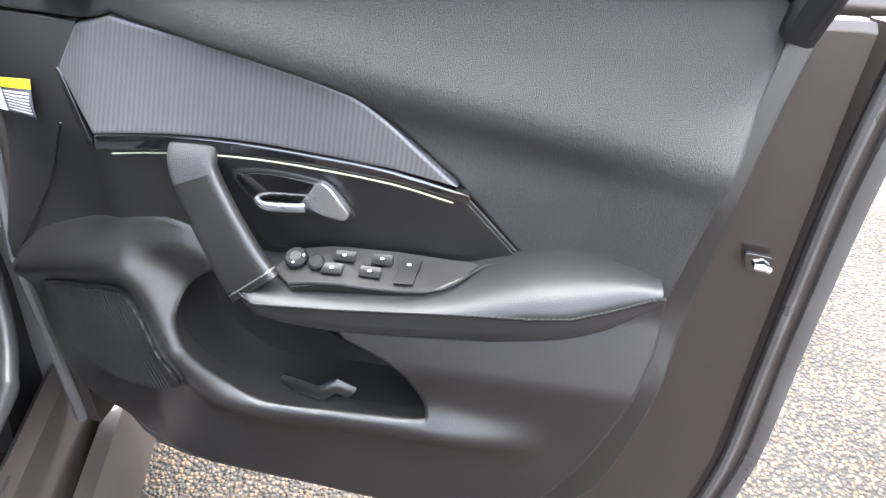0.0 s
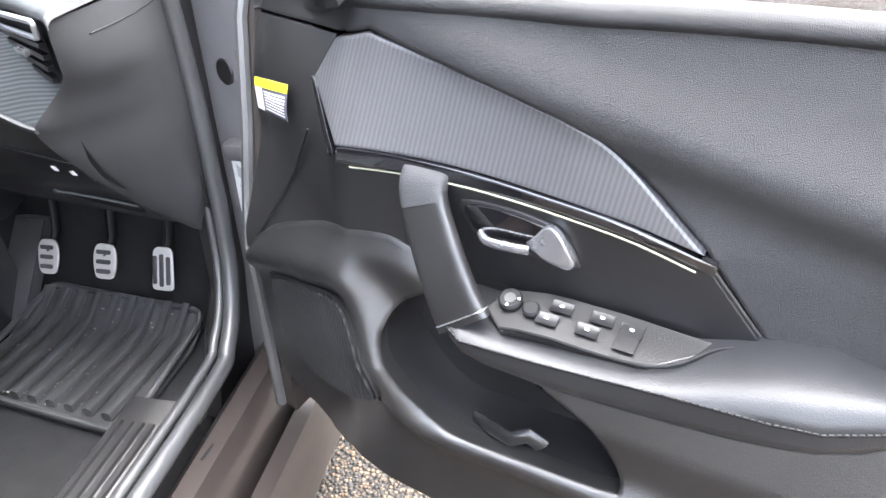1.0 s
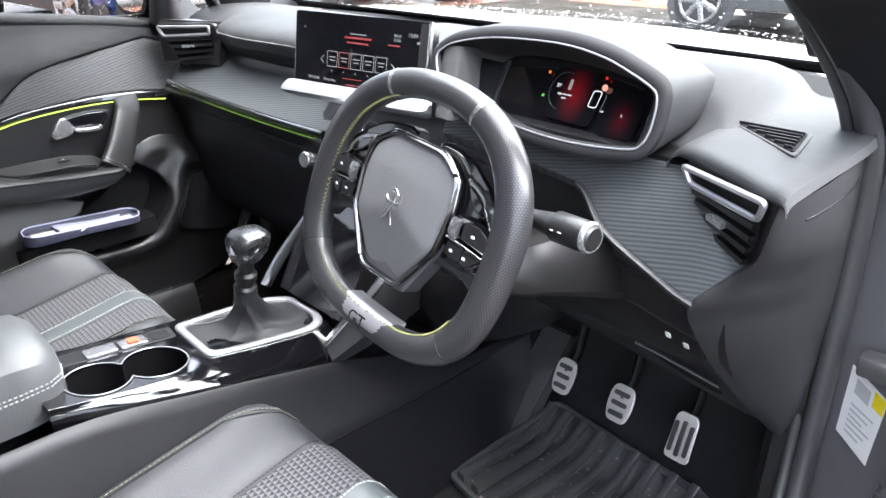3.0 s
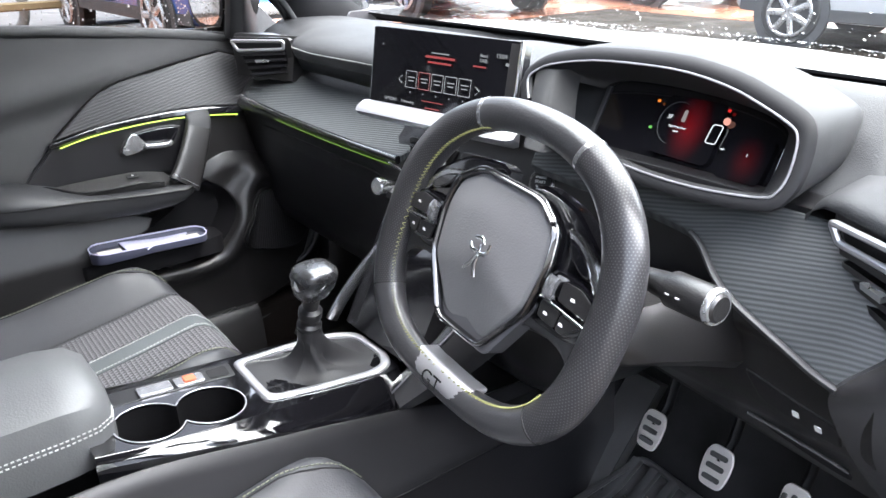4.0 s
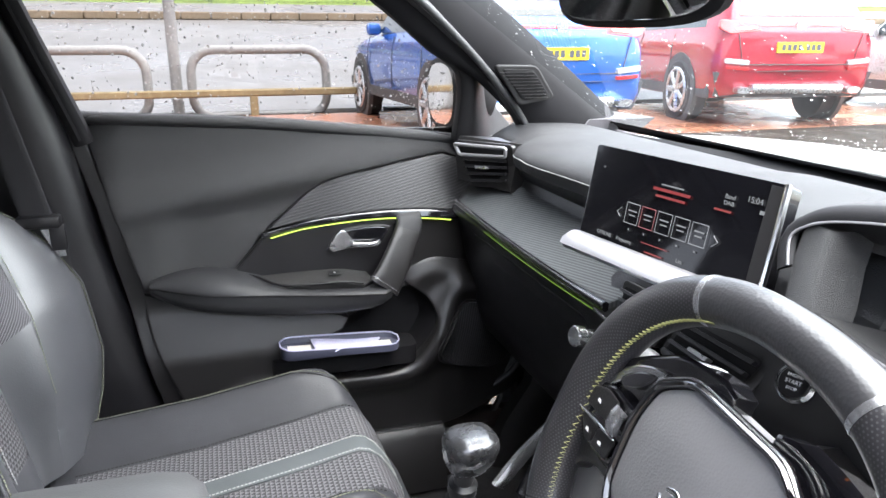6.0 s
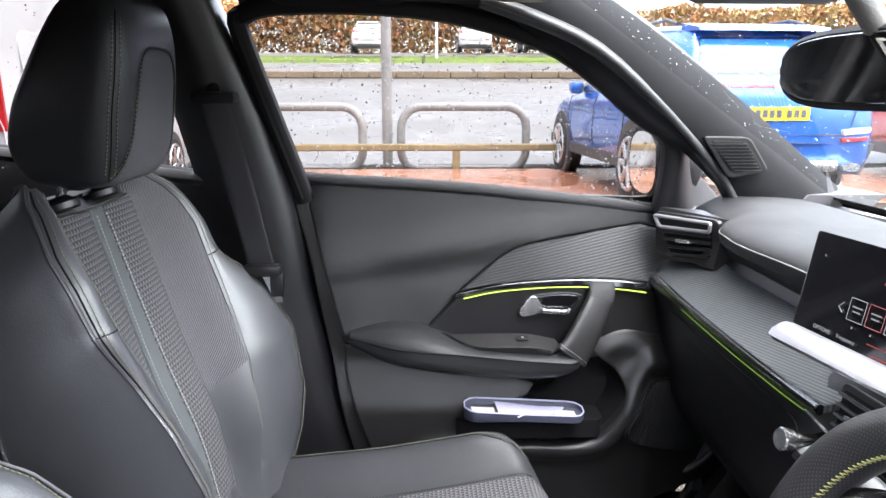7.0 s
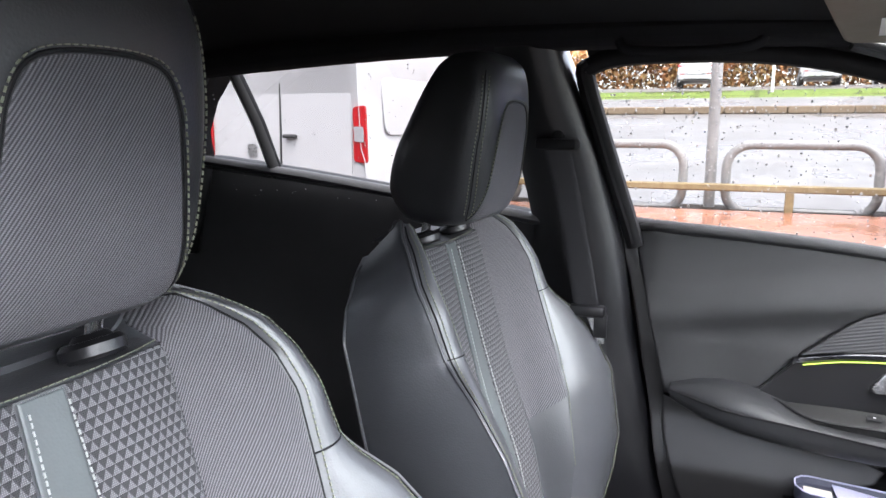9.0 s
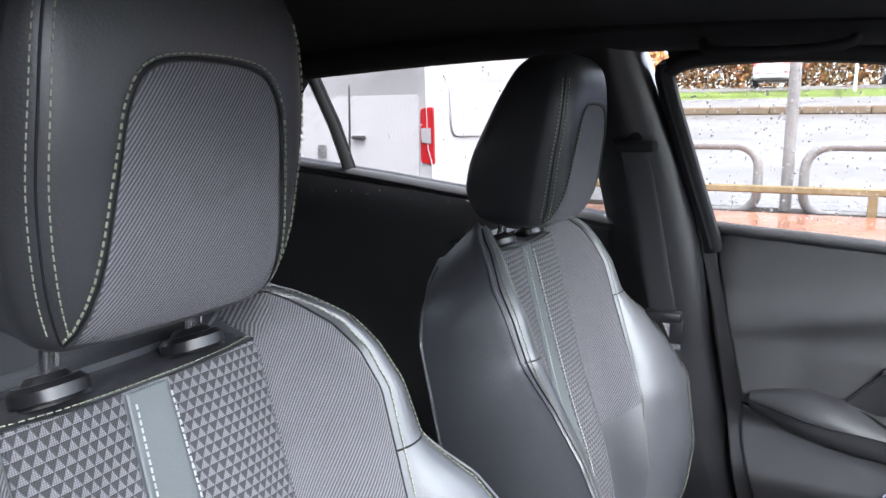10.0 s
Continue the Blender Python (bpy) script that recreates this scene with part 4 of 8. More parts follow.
    part("mirror_arm", sweep([mc + nrm * 0.08 - dz * 0.06 - du * 0.05, at(-0.10, 0.945, -0.20)], (0.03, 0.018), (0, 0, 1), 10), BLACKTRIM, door)
    return door, at, on, nrm


MIRROR = plain("mirror silver", (0.9, 0.9, 0.9), 0.02, 1.0)
driver_door, d_at, d_on, d_nrm = front_door(1)
passenger_door, p_at, p_on, p_nrm = front_door(-1)


# ---- dashboard ----
dash = thing("dashboard", (0, 0.4, 0.45), "black dashboard with light top skin, carbon look band and screen hood", "dashboard")


def profile(kind, e=0.25):
    if kind == "p":
        return [(0.60, 0.965), (0.50, 0.992), (0.38, 0.998), (e + 0.03, 0.986), (e, 0.968), (e + 0.004, 0.945), (0.302, 0.925), (0.306, 0.902), (0.232, 0.845), (0.222, 0.828), (0.238, 0.80), (0.262, 0.70), (0.30, 0.56), (0.45, 0.47), (0.60, 0.45)]
    if kind == "c":
        return [(0.60, 0.965), (0.50, 0.998), (0.40, 1.0), (0.33, 0.985), (0.305, 0.96), (0.292, 0.942), (0.285, 0.93), (0.278, 0.915), (0.262, 0.872), (0.252, 0.84), (0.25, 0.80), (0.235, 0.72), (0.235, 0.60), (0.32, 0.5), (0.5, 0.45)]
    if kind == "d":
        return [(0.60, 0.965), (0.50, 1.0), (0.42, 1.012), (0.36, 0.985), (0.33, 0.955), (0.29, 0.935), (0.268, 0.93), (0.262, 0.922), (0.262, 0.86), (0.262, 0.815), (0.275, 0.785), (0.31, 0.69), (0.38, 0.62), (0.46, 0.58), (0.60, 0.56)]
    if kind == "f":
        return [(0.60, 0.955), (0.5, 0.968), (0.45, 0.962), (0.42, 0.957), (0.40, 0.953), (0.392, 0.945), (0.39, 0.91), (0.39, 0.89), (0.39, 0.86), (0.39, 0.82), (0.392, 0.78), (0.398, 0.66), (0.41, 0.57), (0.46, 0.53), (0.60, 0.5)]
    return [(0.60, 0.955), (0.5, 0.968), (0.40, 0.96), (0.33, 0.953), (0.28, 0.944), (0.25, 0.93), (0.238, 0.91), (0.232, 0.89), (0.25, 0.86), (0.262, 0.82), (0.275, 0.78), (0.32, 0.68), (0.38, 0.60), (0.46, 0.53), (0.60, 0.5)]


stations = [(-0.70, "p", 0.312), (-0.60, "p", 0.306), (-0.54, "p", 0.296), (-0.48, "p", 0.272), (-0.40, "p", 0.264), (-0.22, "p", 0.277), (-0.14, "p", 0.285), (-0.04, "c", 0), (0.17, "c", 0), (0.30, "d", 0), (0.54, "d", 0), (0.60, "e", 0), (0.692, "f", 0)]
cols = [[V((x, y, z)) for y, z in profile(k, e)] for x, k, e in stations]
dense = []
for i in range(len(cols) - 1):
    for j in range(5):
        dense.append([a.lerp(b, smooth(j / 5)) for a, b in zip(cols[i], cols[i + 1])])
        for p, (a, b) in zip(dense[-1], zip(cols[i], cols[i + 1])):
            p.x = lerp(a.x, b.x, j / 5)
dense.append(cols[-1])
finer = [[V(p) for p in spline(ring[:6], 3)] for ring in dense]
part("dash_top", loft(finer, False, False), DASHTOP, dash, "grey grained dash top")
part("dash_lower", loft([[V(p) for p in spline(ring[5:], 3)] for ring in dense], False, False), SMOOTH, dash, "black lower dash")
part("dash_end", slab([(y, z) for y, z in profile("f")], lambda u, v, h: V((0.692 + h, u, v)), 0.003, 0.02, 0.05), CHEEK, dash)
part("top_seam", stitches([r[4] + V((0, -0.001, -0.004)) for r in dense[8:32]], (0, -1, 0.3), 0.007, 0.0045), STITCH, dash, "pale seam under the passenger brow")

# passenger shelf
shelf = lambda x, s, h: V((x, 0.306 - 0.86 * s - 0.025 * smooth((-0.50 - x) / 0.2) * (1 - s / 0.1), 0.9045 - 0.62 * s + h))
part("shelf_skin", slab([(-0.672, 0.0), (-0.10, 0.0), (-0.05, 0.05), (-0.075, 0.088), (-0.30, 0.094), (-0.655, 0.090)], shelf, 0.003, 0.012, 0.03), CARBOND, dash, "grey ribbed shelf skin")
lip = [(-0.66, 0.228, 0.846), (-0.48, 0.222, 0.843), (-0.30, 0.220, 0.842), (-0.16, 0.222, 0.842), (-0.075, 0.226, 0.842)]
part("shelf_gloss", sweep(spline(lip, 4), (0.006, 0.007), (0, 0, 1), 10), GLOSS, dash)
part("shelf_chrome", sweep([p + V((0, -0.005, 0.006)) for p in spline(lip, 4)], (0.0014, 0.0014), (0, 0, 1), 6), CHROME, dash)
part("light_line", sweep([p + V((0, -0.006, -0.009)) for p in spline(lip[1:], 5)], (0.0006, 0.0008), (0, 0, 1), 6), GREENDIM, dash, "glowing green line under the shelf")
part("glovebox_lid", slab(rounded([(-0.60, 0.0), (-0.14, 0.0), (-0.14, 0.19), (-0.60, 0.19)], 0.02), lambda x, s, h: V((x, 0.232 + 0.30 * s - h, 0.80 - 0.95 * s)), 0.004, 0.01, 0.06), SMOOTH, dash)


def air_vent(name, tl, tr, br, bl, slats=4, wing=True):
    """A framed outlet with tilted slats and a bright upper wing."""
    tl, tr, br, bl = V(tl), V(tr), V(br), V(bl)
    no = (tr - tl).cross(bl - tl).normalized()
    if no.y > 0:
        no = -no
    at = lambda a, b, h: tl.lerp(tr, a).lerp(bl.lerp(br, a), b) + no * h
    v = part(name, slab(rounded([(-0.04, -0.08), (1.04, -0.08), (1.04, 1.08), (-0.04, 1.08)], 0.12), lambda a, b, h: at(a, b, h * 0.1), 0.02, 0.12, 0.3), PLASTIC, dash, "air vent with slats")
    part("vent_mouth", slab(rounded([(0.04, 0.06), (0.96, 0.06), (0.96, 0.97), (0.04, 0.97)], 0.1), lambda a, b, h: at(a, b, 0.0015), 0, 0, 0.3), BLACKTRIM, v)
    for i in range(slats):
        b = lerp(0.36 if wing else 0.18, 0.9, i / (slats - 1))
        part("slat", loft([[at(a, b - 0.03, 0.001), at(a, b - 0.05, 0.009), at(a, b + 0.02, 0.010), at(a, b + 0.05, 0.001)] for a in (0.06, 0.5, 0.94)]), SMOOTH, v)
    part("slider", loft([[at(a, 0.52, 0.006), at(a, 0.5, 0.016), at(a, 0.58, 0.016), at(a, 0.6, 0.006)] for a in (0.36, 0.60)]), SILVER, v)
    if wing:
        ring = rounded([(0.02, 0.0), (0.98, 0.0), (0.96, 0.24), (0.05, 0.26)], 0.05)
        part("wing", sweep([at(q.x, q.y, 0.008) for q in ring], (0.0034, 0.0034), no, 8, 2.0, True), SATIN, v, "satin silver vent wing")
    return v


air_vent("air_vent", (0.574, 0.236, 0.938), (0.690, 0.172, 0.944), (0.667, 0.205, 0.858), (0.600, 0.245, 0.872))
air_vent("air_vent", (-0.655, 0.222, 0.966), (-0.53, 0.282, 0.972), (-0.535, 0.29, 0.905), (-0.615, 0.242, 0.892))
air_vent("air_vent", (0.045, 0.258, 0.872), (0.168, 0.262, 0.874), (0.150, 0.238, 0.822), (0.030, 0.238, 0.826), 4, False)
air_vent("air_vent", (-0.075, 0.25, 0.872), (0.028, 0.256, 0.872), (0.012, 0.238, 0.826), (-0.06, 0.236, 0.828), 4, False)
part("vent_block", loft([[V((x, y, z)) for y, z in ((0.36, 0.955), (0.26 - 0.5 * (x - 0.58), 0.952), (0.245 - 0.5 * (x - 0.58), 0.94), (0.262 - 0.35 * (x - 0.58), 0.862), (0.30, 0.84), (0.36, 0.84))] for x in (0.565, 0.60, 0.63, 0.650)]), CHEEK, dash)
part("vent_block", loft([[V((x, y, z)) for y, z in ((0.36, 0.968), (0.222 + 0.48 * (x + 0.655) + 0.022, 0.978), (0.222 + 0.48 * (x + 0.655) + 0.012, 0.962), (0.25 + 0.35 * (x + 0.62), 0.892), (0.34, 0.87), (0.36, 0.87))] for x in (-0.672, -0.62, -0.57, -0.525)]), PLASTIC, dash)
# corner skin over the outlet, with a side demister grille in it
rows = []
for x, dz, back in ((0.540, -0.030, 0.0), (0.548, -0.014, 0.0), (0.560, -0.004, 0.0), (0.58, 0.0, 0.0), (0.61, 0.001, 0.0), (0.64, 0.001, 0.0), (0.665, 0.0, 0.0), (0.682, -0.001, 0.0), (0.693, 0.0, 0.0), (0.702, -0.003, 0.0), (0.706, -0.012, 0.0)):
    yf = 0.232 - 0.55 * (x - 0.574) + back
    rows.append(spline([(x, yf + 0.002, 0.942 + 0.5 * dz), (x, yf, 0.9475 + dz), (x, yf + 0.006, 0.954 + dz), (x, yf + 0.03, 0.957 + dz), (x, 0.33, 0.959 + dz), (x, 0.375, 0.962 + dz), (x, 0.47 - 0.09 * smooth((x - 0.66) / 0.03), 0.966 + dz)], 3))
part("corner_skin", loft(rows, False, False), DASHTOP, dash, "grey skin over the corner outlet")
dem = part("demister", slab(rounded([(0.566, 0.340), (0.652, 0.352), (0.670, 0.256)], 0.012), lambda x, y, h: V((x, y, 0.9625 + h)), 0.002, 0.008, 0.04), DASHTOP, dash, "triangular demister grille")
# Flat near-black plate paints the dark of grille holes that are not cut.
part("demister_mouth", slab(rounded([(0.573, 0.337), (0.648, 0.346), (0.664, 0.266)], 0.009), lambda x, y, h: V((x, y, 0.9612 + h)), 0, 0.001, 0.04), HOLEBLACK, dem)
for i in range(6):
    y0 = 0.335 - 0.0115 * i
    part("fin", box((0.577 + (0.335 - y0) * 1.26, y0 - 0.0012, 0.957), (0.646 + (0.345 - y0) * 0.19, y0 + 0.0012, 0.9645), 0.0006, 1), BLACKTRIM, dem)

# instrument hood: a leaning open box with a bright inner edge
LIP = [(0.189, 0.978), (0.176, 0.997), (0.182, 1.007), (0.204, 1.017), (0.262, 1.0275), (0.333, 1.031), (0.387, 1.030), (0.437, 1.023), (0.471, 1.014), (0.505, 1.0025), (0.517, 0.995), (0.522, 0.981), (0.524, 0.961), (0.520, 0.948), (0.510, 0.942), (0.467, 0.937), (0.419, 0.935), (0.366, 0.937), (0.30, 0.943), (0.236, 0.950)]
BACKLIP = [(0.250, 0.955), (0.250, 0.978), (0.252, 0.990), (0.262, 0.998), (0.285, 1.003), (0.333, 1.005), (0.387, 1.003), (0.430, 0.999), (0.460, 0.994), (0.480, 0.987), (0.487, 0.980), (0.489, 0.965), (0.489, 0.950), (0.486, 0.930), (0.478, 0.924), (0.452, 0.921), (0.400, 0.920), (0.350, 0.921), (0.30, 0.930), (0.262, 0.940)]
leaned = lambda x, z, back: V((x, 0.228 + 0.55 * (z - 0.946) + back, z))


def lip_ring(k, back, lift=0.0):
    """The hood's mouth widened by k metres and set back."""
    p = spline(LIP, 3)
    out = []
    for i, q in enumerate(p):
        d = (p[min(i + 1, len(p) - 1)] - p[max(i - 1, 0)]).normalized()
        out.append(leaned(q.x - d.y * k, q.y + d.x * k, back) + V((0, 0, lift)))
    return out


TOPN = 43
part("instrument_hood", loft([lip_ring(0.013, 0.002)[:TOPN], lip_ring(0.0145, 0.010, 0.001)[:TOPN], lip_ring(0.012, 0.05, 0.004)[:TOPN], lip_ring(0.006, 0.11, 0.002)[:TOPN], lip_ring(-0.008, 0.19, -0.016)[:TOPN]], False, False), DASHTOP, dash, "dark hood round the driver display")
part("hood_lip", loft([lip_ring(0.0145, 0.006), lip_ring(0.013, 0.001), lip_ring(0.009, -0.0015), lip_ring(0.003, -0.001), lip_ring(0.0, 0.001), lip_ring(-0.001, 0.005)], False, False), SOFTLIP, dash, "dark satin lip")
part("hood_edge", sweep(lip_ring(0.0012, -0.0012), (0.0013, 0.0012), (0, 1, -0.5), 8), SATIN, dash, "bright inner edge line")
back_ring = [leaned(q.x, q.y, 0.056) for q in spline(BACKLIP, 3)]
part("hood_funnel", loft([lip_ring(-0.001, 0.004)[6:], [a.lerp(b, 0.5) for a, b in zip(lip_ring(-0.001, 0.004), back_ring)][6:], back_ring[6:]], False, False), SOFT, dash, "grained inner wall of the hood")
part("hood_leg", loft([[leaned(x + a, z, b) for a, b in ((-0.016, 0.002), (0.012, 0.000), (0.018, 0.004), (0.030, 0.032), (0.020, 0.040), (-0.014, 0.030))] for x, z in ((0.196, 1.012), (0.203, 0.985), (0.216, 0.955), (0.224, 0.925))]), SOFT, dash, "broad leg of the hood")
part("hood_cheek", loft([[leaned(0.262, z, 0.054), leaned(0.256, z, 0.056), leaned(0.236, z + 0.004, 0.15), leaned(0.262, z + 0.004, 0.16)] for z in (0.925, 0.96, 0.994)]), DASHTOP, dash, "grey side of the display housing")
disp = lambda x, z, h: leaned(x, z, 0.055) - V((0, h, 0))
face = part("driver_display", slab(rounded([(0.258, 0.992), (0.28, 1.004), (0.40, 1.004), (0.455, 0.996), (0.488, 0.980), (0.489, 0.930), (0.470, 0.921), (0.34, 0.920), (0.262, 0.938)], 0.008), disp, 0.002, 0.01, 0.06), GLOSS, dash, "dark driver display with red glow")
RED = glow("dim red display light", (1.0, 0.02, 0.02), 0.05)
WHITEL2 = glow("white display light", (0.9, 0.95, 1.0), 0.075)
ORANGE = glow("orange tell tale", (1.0, 0.25, 0.02), 0.06)
GREENL = glow("green tell tale", (0.2, 0.9, 0.1), 0.04)


def red_haze(name, cx, cy, r, strength, stretch=0.8):
    """A soft red patch of the lit display."""
    k = Nodes(name)
    sep = k.n("SeparateXYZ")
    k.link(k.coord(True), sep.inputs[0])
    dx, dy = k.math("SUBTRACT", sep.outputs[0], cx), k.math("MULTIPLY", k.math("SUBTRACT", sep.outputs[1], cy), stretch)
    d = k.math("SQRT", k.math("ADD", k.math("MULTIPLY", dx, dx), k.math("MULTIPLY", dy, dy)))
    f = k.math("POWER", k.ramp(d, 0.0, r, 1.0, 0.0), 1.6)
    return k.done((0.004, 0.004, 0.005), 0.06, 0.0, None, Emission_Color=(1.0, 0.015, 0.03, 1), Emission_Strength=k.math("MULTIPLY", f, strength))


part("display_glow", slab(rounded([(0.340, 0.940), (0.420, 0.938), (0.420, 0.998), (0.345, 0.998)], 0.01), lambda x, z, h: disp(x, z, h + 0.0035), 0, 0, 0.1), red_haze("red display haze", 0.384, 0.968, 0.026, 0.011, 0.70), face, "red lit field")
part("display_glow", slab(rounded([(0.430, 0.932), (0.480, 0.932), (0.482, 0.975), (0.432, 0.972)], 0.008), lambda x, z, h: disp(x, z, h + 0.0035), 0, 0, 0.1), red_haze("red display haze low", 0.458, 0.951, 0.020, 0.004), face)
part("gauge_ring", sweep([disp(0.366 + 0.021 * math.cos(a), 0.972 + 0.021 * math.sin(a), 0.0045) for a in [1.2 + 0.12 * i for i in range(30)]], (0.0003, 0.0003), (0, 1, 0), 4), glow("faint gauge light", (0.5, 0.55, 0.7), 0.003), face)
part("speed_box", sweep([disp(q.x, q.y, 0.0045) for q in rounded([(0.408, 0.960), (0.420, 0.960), (0.422, 0.978), (0.410, 0.978)], 0.003)], (0.0006, 0.0006), (0, 1, 0), 6, 2, True), WHITEL2, face, "small white outlined box")
words("37", 0.0066, disp(0.357, 0.977, 0.0048), (1, 0, 0), (0, 0.5, 1), WHITEL2, face)
words("Right front door", 0.0033, disp(0.370, 0.9685, 0.0048), (1, 0, 0), (0, 0.5, 1), WHITEL2, face)
words("open", 0.0033, disp(0.370, 0.9645, 0.0048), (1, 0, 0), (0, 0.5, 1), WHITEL2, face)
words("mph", 0.0028, disp(0.430, 0.958, 0.0048), (1, 0, 0), (0, 0.5, 1), WHITEL2, face)
words("1", 0.005, disp(0.458, 0.957, 0.0048), (1, 0, 0), (0, 0.5, 1), WHITEL2, face)
part("car_symbol", slab(rounded([(0.3715, 0.974), (0.3765, 0.974), (0.3760, 0.986), (0.3720, 0.986)], 0.002), lambda a, b, h: disp(a, b, h + 0.0048), 0, 0.0004, 0.05), glow("faint pale car light", (0.9, 0.8, 0.8), 0.02), face)
for x, z, m in ((0.336, 0.990, ORANGE), (0.338, 0.963, GREENL), (0.421, 0.993, RED)):
    part("tell_tale", slab(rounded([(x - 0.0020, z - 0.0014), (x + 0.0020, z - 0.0014), (x + 0.0020, z + 0.0014), (x - 0.0020, z + 0.0014)], 0.0008), lambda a, b, h: disp(a, b, h + 0.0048), 0, 0.0004, 0.05), m, face)
part("speed_sign", disc(disp(0.423, 0.983, 0.0048), (0, -1, 0.4), 0.0040, 0.001, 16), glow("round sign light", (1.0, 0.45, 0.35), 0.06), face)

# carbon look band on the driver side: it rolls over in a wave towards the column
def band(x, s, h):
    wave = 0.010 * math.sin(clamp(s / 0.118) * math.pi) * smooth((x - 0.42) / 0.08) * (1 - smooth((x - 0.60) / 0.06))
    roll = 0.030 * smooth((0.50 - x) / 0.10) * smooth((s - 0.030) / 0.05)
    return V((x, 0.252 - 0.508 * s - 0.6 * h + roll - 0.4 * wave, 0.930 - s + 0.8 * h + wave))


low = spline([(0.622, 0.121), (0.60, 0.1165), (0.566, 0.107), (0.534, 0.098), (0.509, 0.090), (0.485, 0.079), (0.467, 0.067), (0.448, 0.052), (0.430, 0.044), (0.39, 0.039), (0.33, 0.034), (0.20, 0.03)], 3)
part("band_skin", slab(spline([(0.20, -0.004), (0.33, 0.0), (0.46, 0.0), (0.575, 0.0)], 3) + [V((0.60, 0.03)), V((0.664, 0.068))] + low, band, 0.004, 0.02, 0.012), CARBOND, dash, "dark ribbed dash band")
part("band_edge", sweep([band(q.x, q.y + 0.002, -0.004) for q in low[:24]], (0.004, 0.006), (0, -1, 0.5), 8), CHEEK, dash, "dark rolled edge below the band")


# knee panel: a moulded skin that falls forward from the band to the pedals
def knee_row(x):
    f = clamp((x - 0.34) / 0.28)
    g = 0.06 * smooth((0.50 - x) / 0.05)
    return [(0.275 + g, 0.90), (0.232 - 0.012 * f + g, 0.830 - 0.010 * f), (0.236 - 0.006 * f + 0.6 * g, 0.790), (0.250, 0.735), (0.285, 0.682), (lerp(0.318, 0.345, f), lerp(0.650, 0.632, f)), (lerp(0.345, 0.392, f), lerp(0.628, 0.566, f)), (lerp(0.352, 0.402, f), lerp(0.620, 0.556, f)), (lerp(0.39, 0.43, f), lerp(0.622, 0.553, f)), (0.52, lerp(0.64, 0.56, f))]


def knee(x, s, h):
    row = spline([(y, z) for y, z in knee_row(x)], 6)
    k = clamp(s) * (len(row) - 1)
    i = min(int(k), len(row) - 2)
    d = (row[i + 1] - row[i]).normalized()
    q = row[i].lerp(row[i + 1], k - i)
    return V((x, q.x - abs(d.y) * h, q.y - abs(d.x) * h))


part("knee_panel", loft([[knee(x, j / 54, 0) for j in range(55)] for x in [0.30 + 0.02 * i for i in range(18)]], False, False), PLASTIC, dash, "dark plastic knee panel")
bank = part("switch_bank", slab(rounded([(0.515, 0.295), (0.612, 0.350), (0.610, 0.425), (0.530, 0.375)], 0.010), lambda x, s, h: knee(x, s, h + 0.0052), 0.003, 0.010, 0.012), SMOOTH, dash, "small black switch bank")
for x, s in ((0.568, 0.366), (0.590, 0.382)):
    part("switch_symbol", slab(rounded([(x - 0.0035, s - 0.010), (x + 0.0035, s - 0.010), (x + 0.0035, s + 0.010), (x - 0.0035, s + 0.010)], 0.002), lambda a, b, h: knee(a, b, h + 0.0028), 0, 0.001, 0.05), WHITEP, bank)
part("knee_slot", slab(spline([(0.490, 0.560), (0.54, 0.590), (0.590, 0.612), (0.594, 0.640), (0.56, 0.640), (0.51, 0.610)], 4, True), lambda x, s, h: knee(x, s, h + 0.0015), 0, 0.003, 0.012), BLACKTRIM, dash, "dark grip slot")
part("slot_lip", sweep([knee(x, s, 0.003) for x, s in spline([(0.486, 0.556), (0.54, 0.582), (0.596, 0.604)], 5)], (0.0025, 0.0025), (0, -1, 0), 8), CHEEK, dash)

# dash cheek: a smooth corner from the vent down to the kick panel
INNER = spline([(0.696, 0.172, 0.942), (0.691, 0.176, 0.922), (0.682, 0.188, 0.890), (0.670, 0.200, 0.864), (0.643, 0.199, 0.835), (0.622, 0.188, 0.809), (0.612, 0.205, 0.782), (0.612, 0.232, 0.745), (0.618, 0.270, 0.695), (0.628, 0.315, 0.640), (0.642, 0.360, 0.590), (0.652, 0.396, 0.553)], 3)
OUTER = spline([(0.694, 0.36, 0.944), (0.695, 0.375, 0.925), (0.695, 0.385, 0.890), (0.695, 0.388, 0.864), (0.695, 0.390, 0.835), (0.695, 0.392, 0.809), (0.695, 0.394, 0.782), (0.694, 0.396, 0.745), (0.692, 0.399, 0.695), (0.690, 0.402, 0.640), (0.684, 0.404, 0.590), (0.668, 0.405, 0.550)], 3)
rows = []
for k, (a, b) in enumerate(zip(INNER, OUTER)):
    g = k / (len(INNER) - 1)
    out = V((0.85, -0.5, -0.1))
    rows.append([a + V((-0.004, 0.012, 0.0))] + [a.lerp(b, f) + out * (0.024 * (4 * f * (1 - f)) ** 0.75 * (0.45 + 0.55 * smooth(g * 2.2)) * (1 - 0.35 * smooth((g - 0.6) / 0.4))) for f in (0.0, 0.03, 0.08, 0.16, 0.28, 0.42, 0.56, 0.70, 0.84, 0.94, 1.0)] + [b + V((0.0, 0.03, 0.0))])
rows.append([V((0.645, 0.42, 0.556)).lerp(p, 0.6) for p in rows[-1]])
part("dash_cheek", loft(rows, False, False), CHEEK, dash, "smooth grey black dash corner")
part("cheek_joint", sweep([rows[4][i] + V((0.0002, -0.0002, 0.0)) for i in range(5, 12)], (0.0012, 0.0008), (1, -0.5, 0), 6), BLACKTRIM, dash)

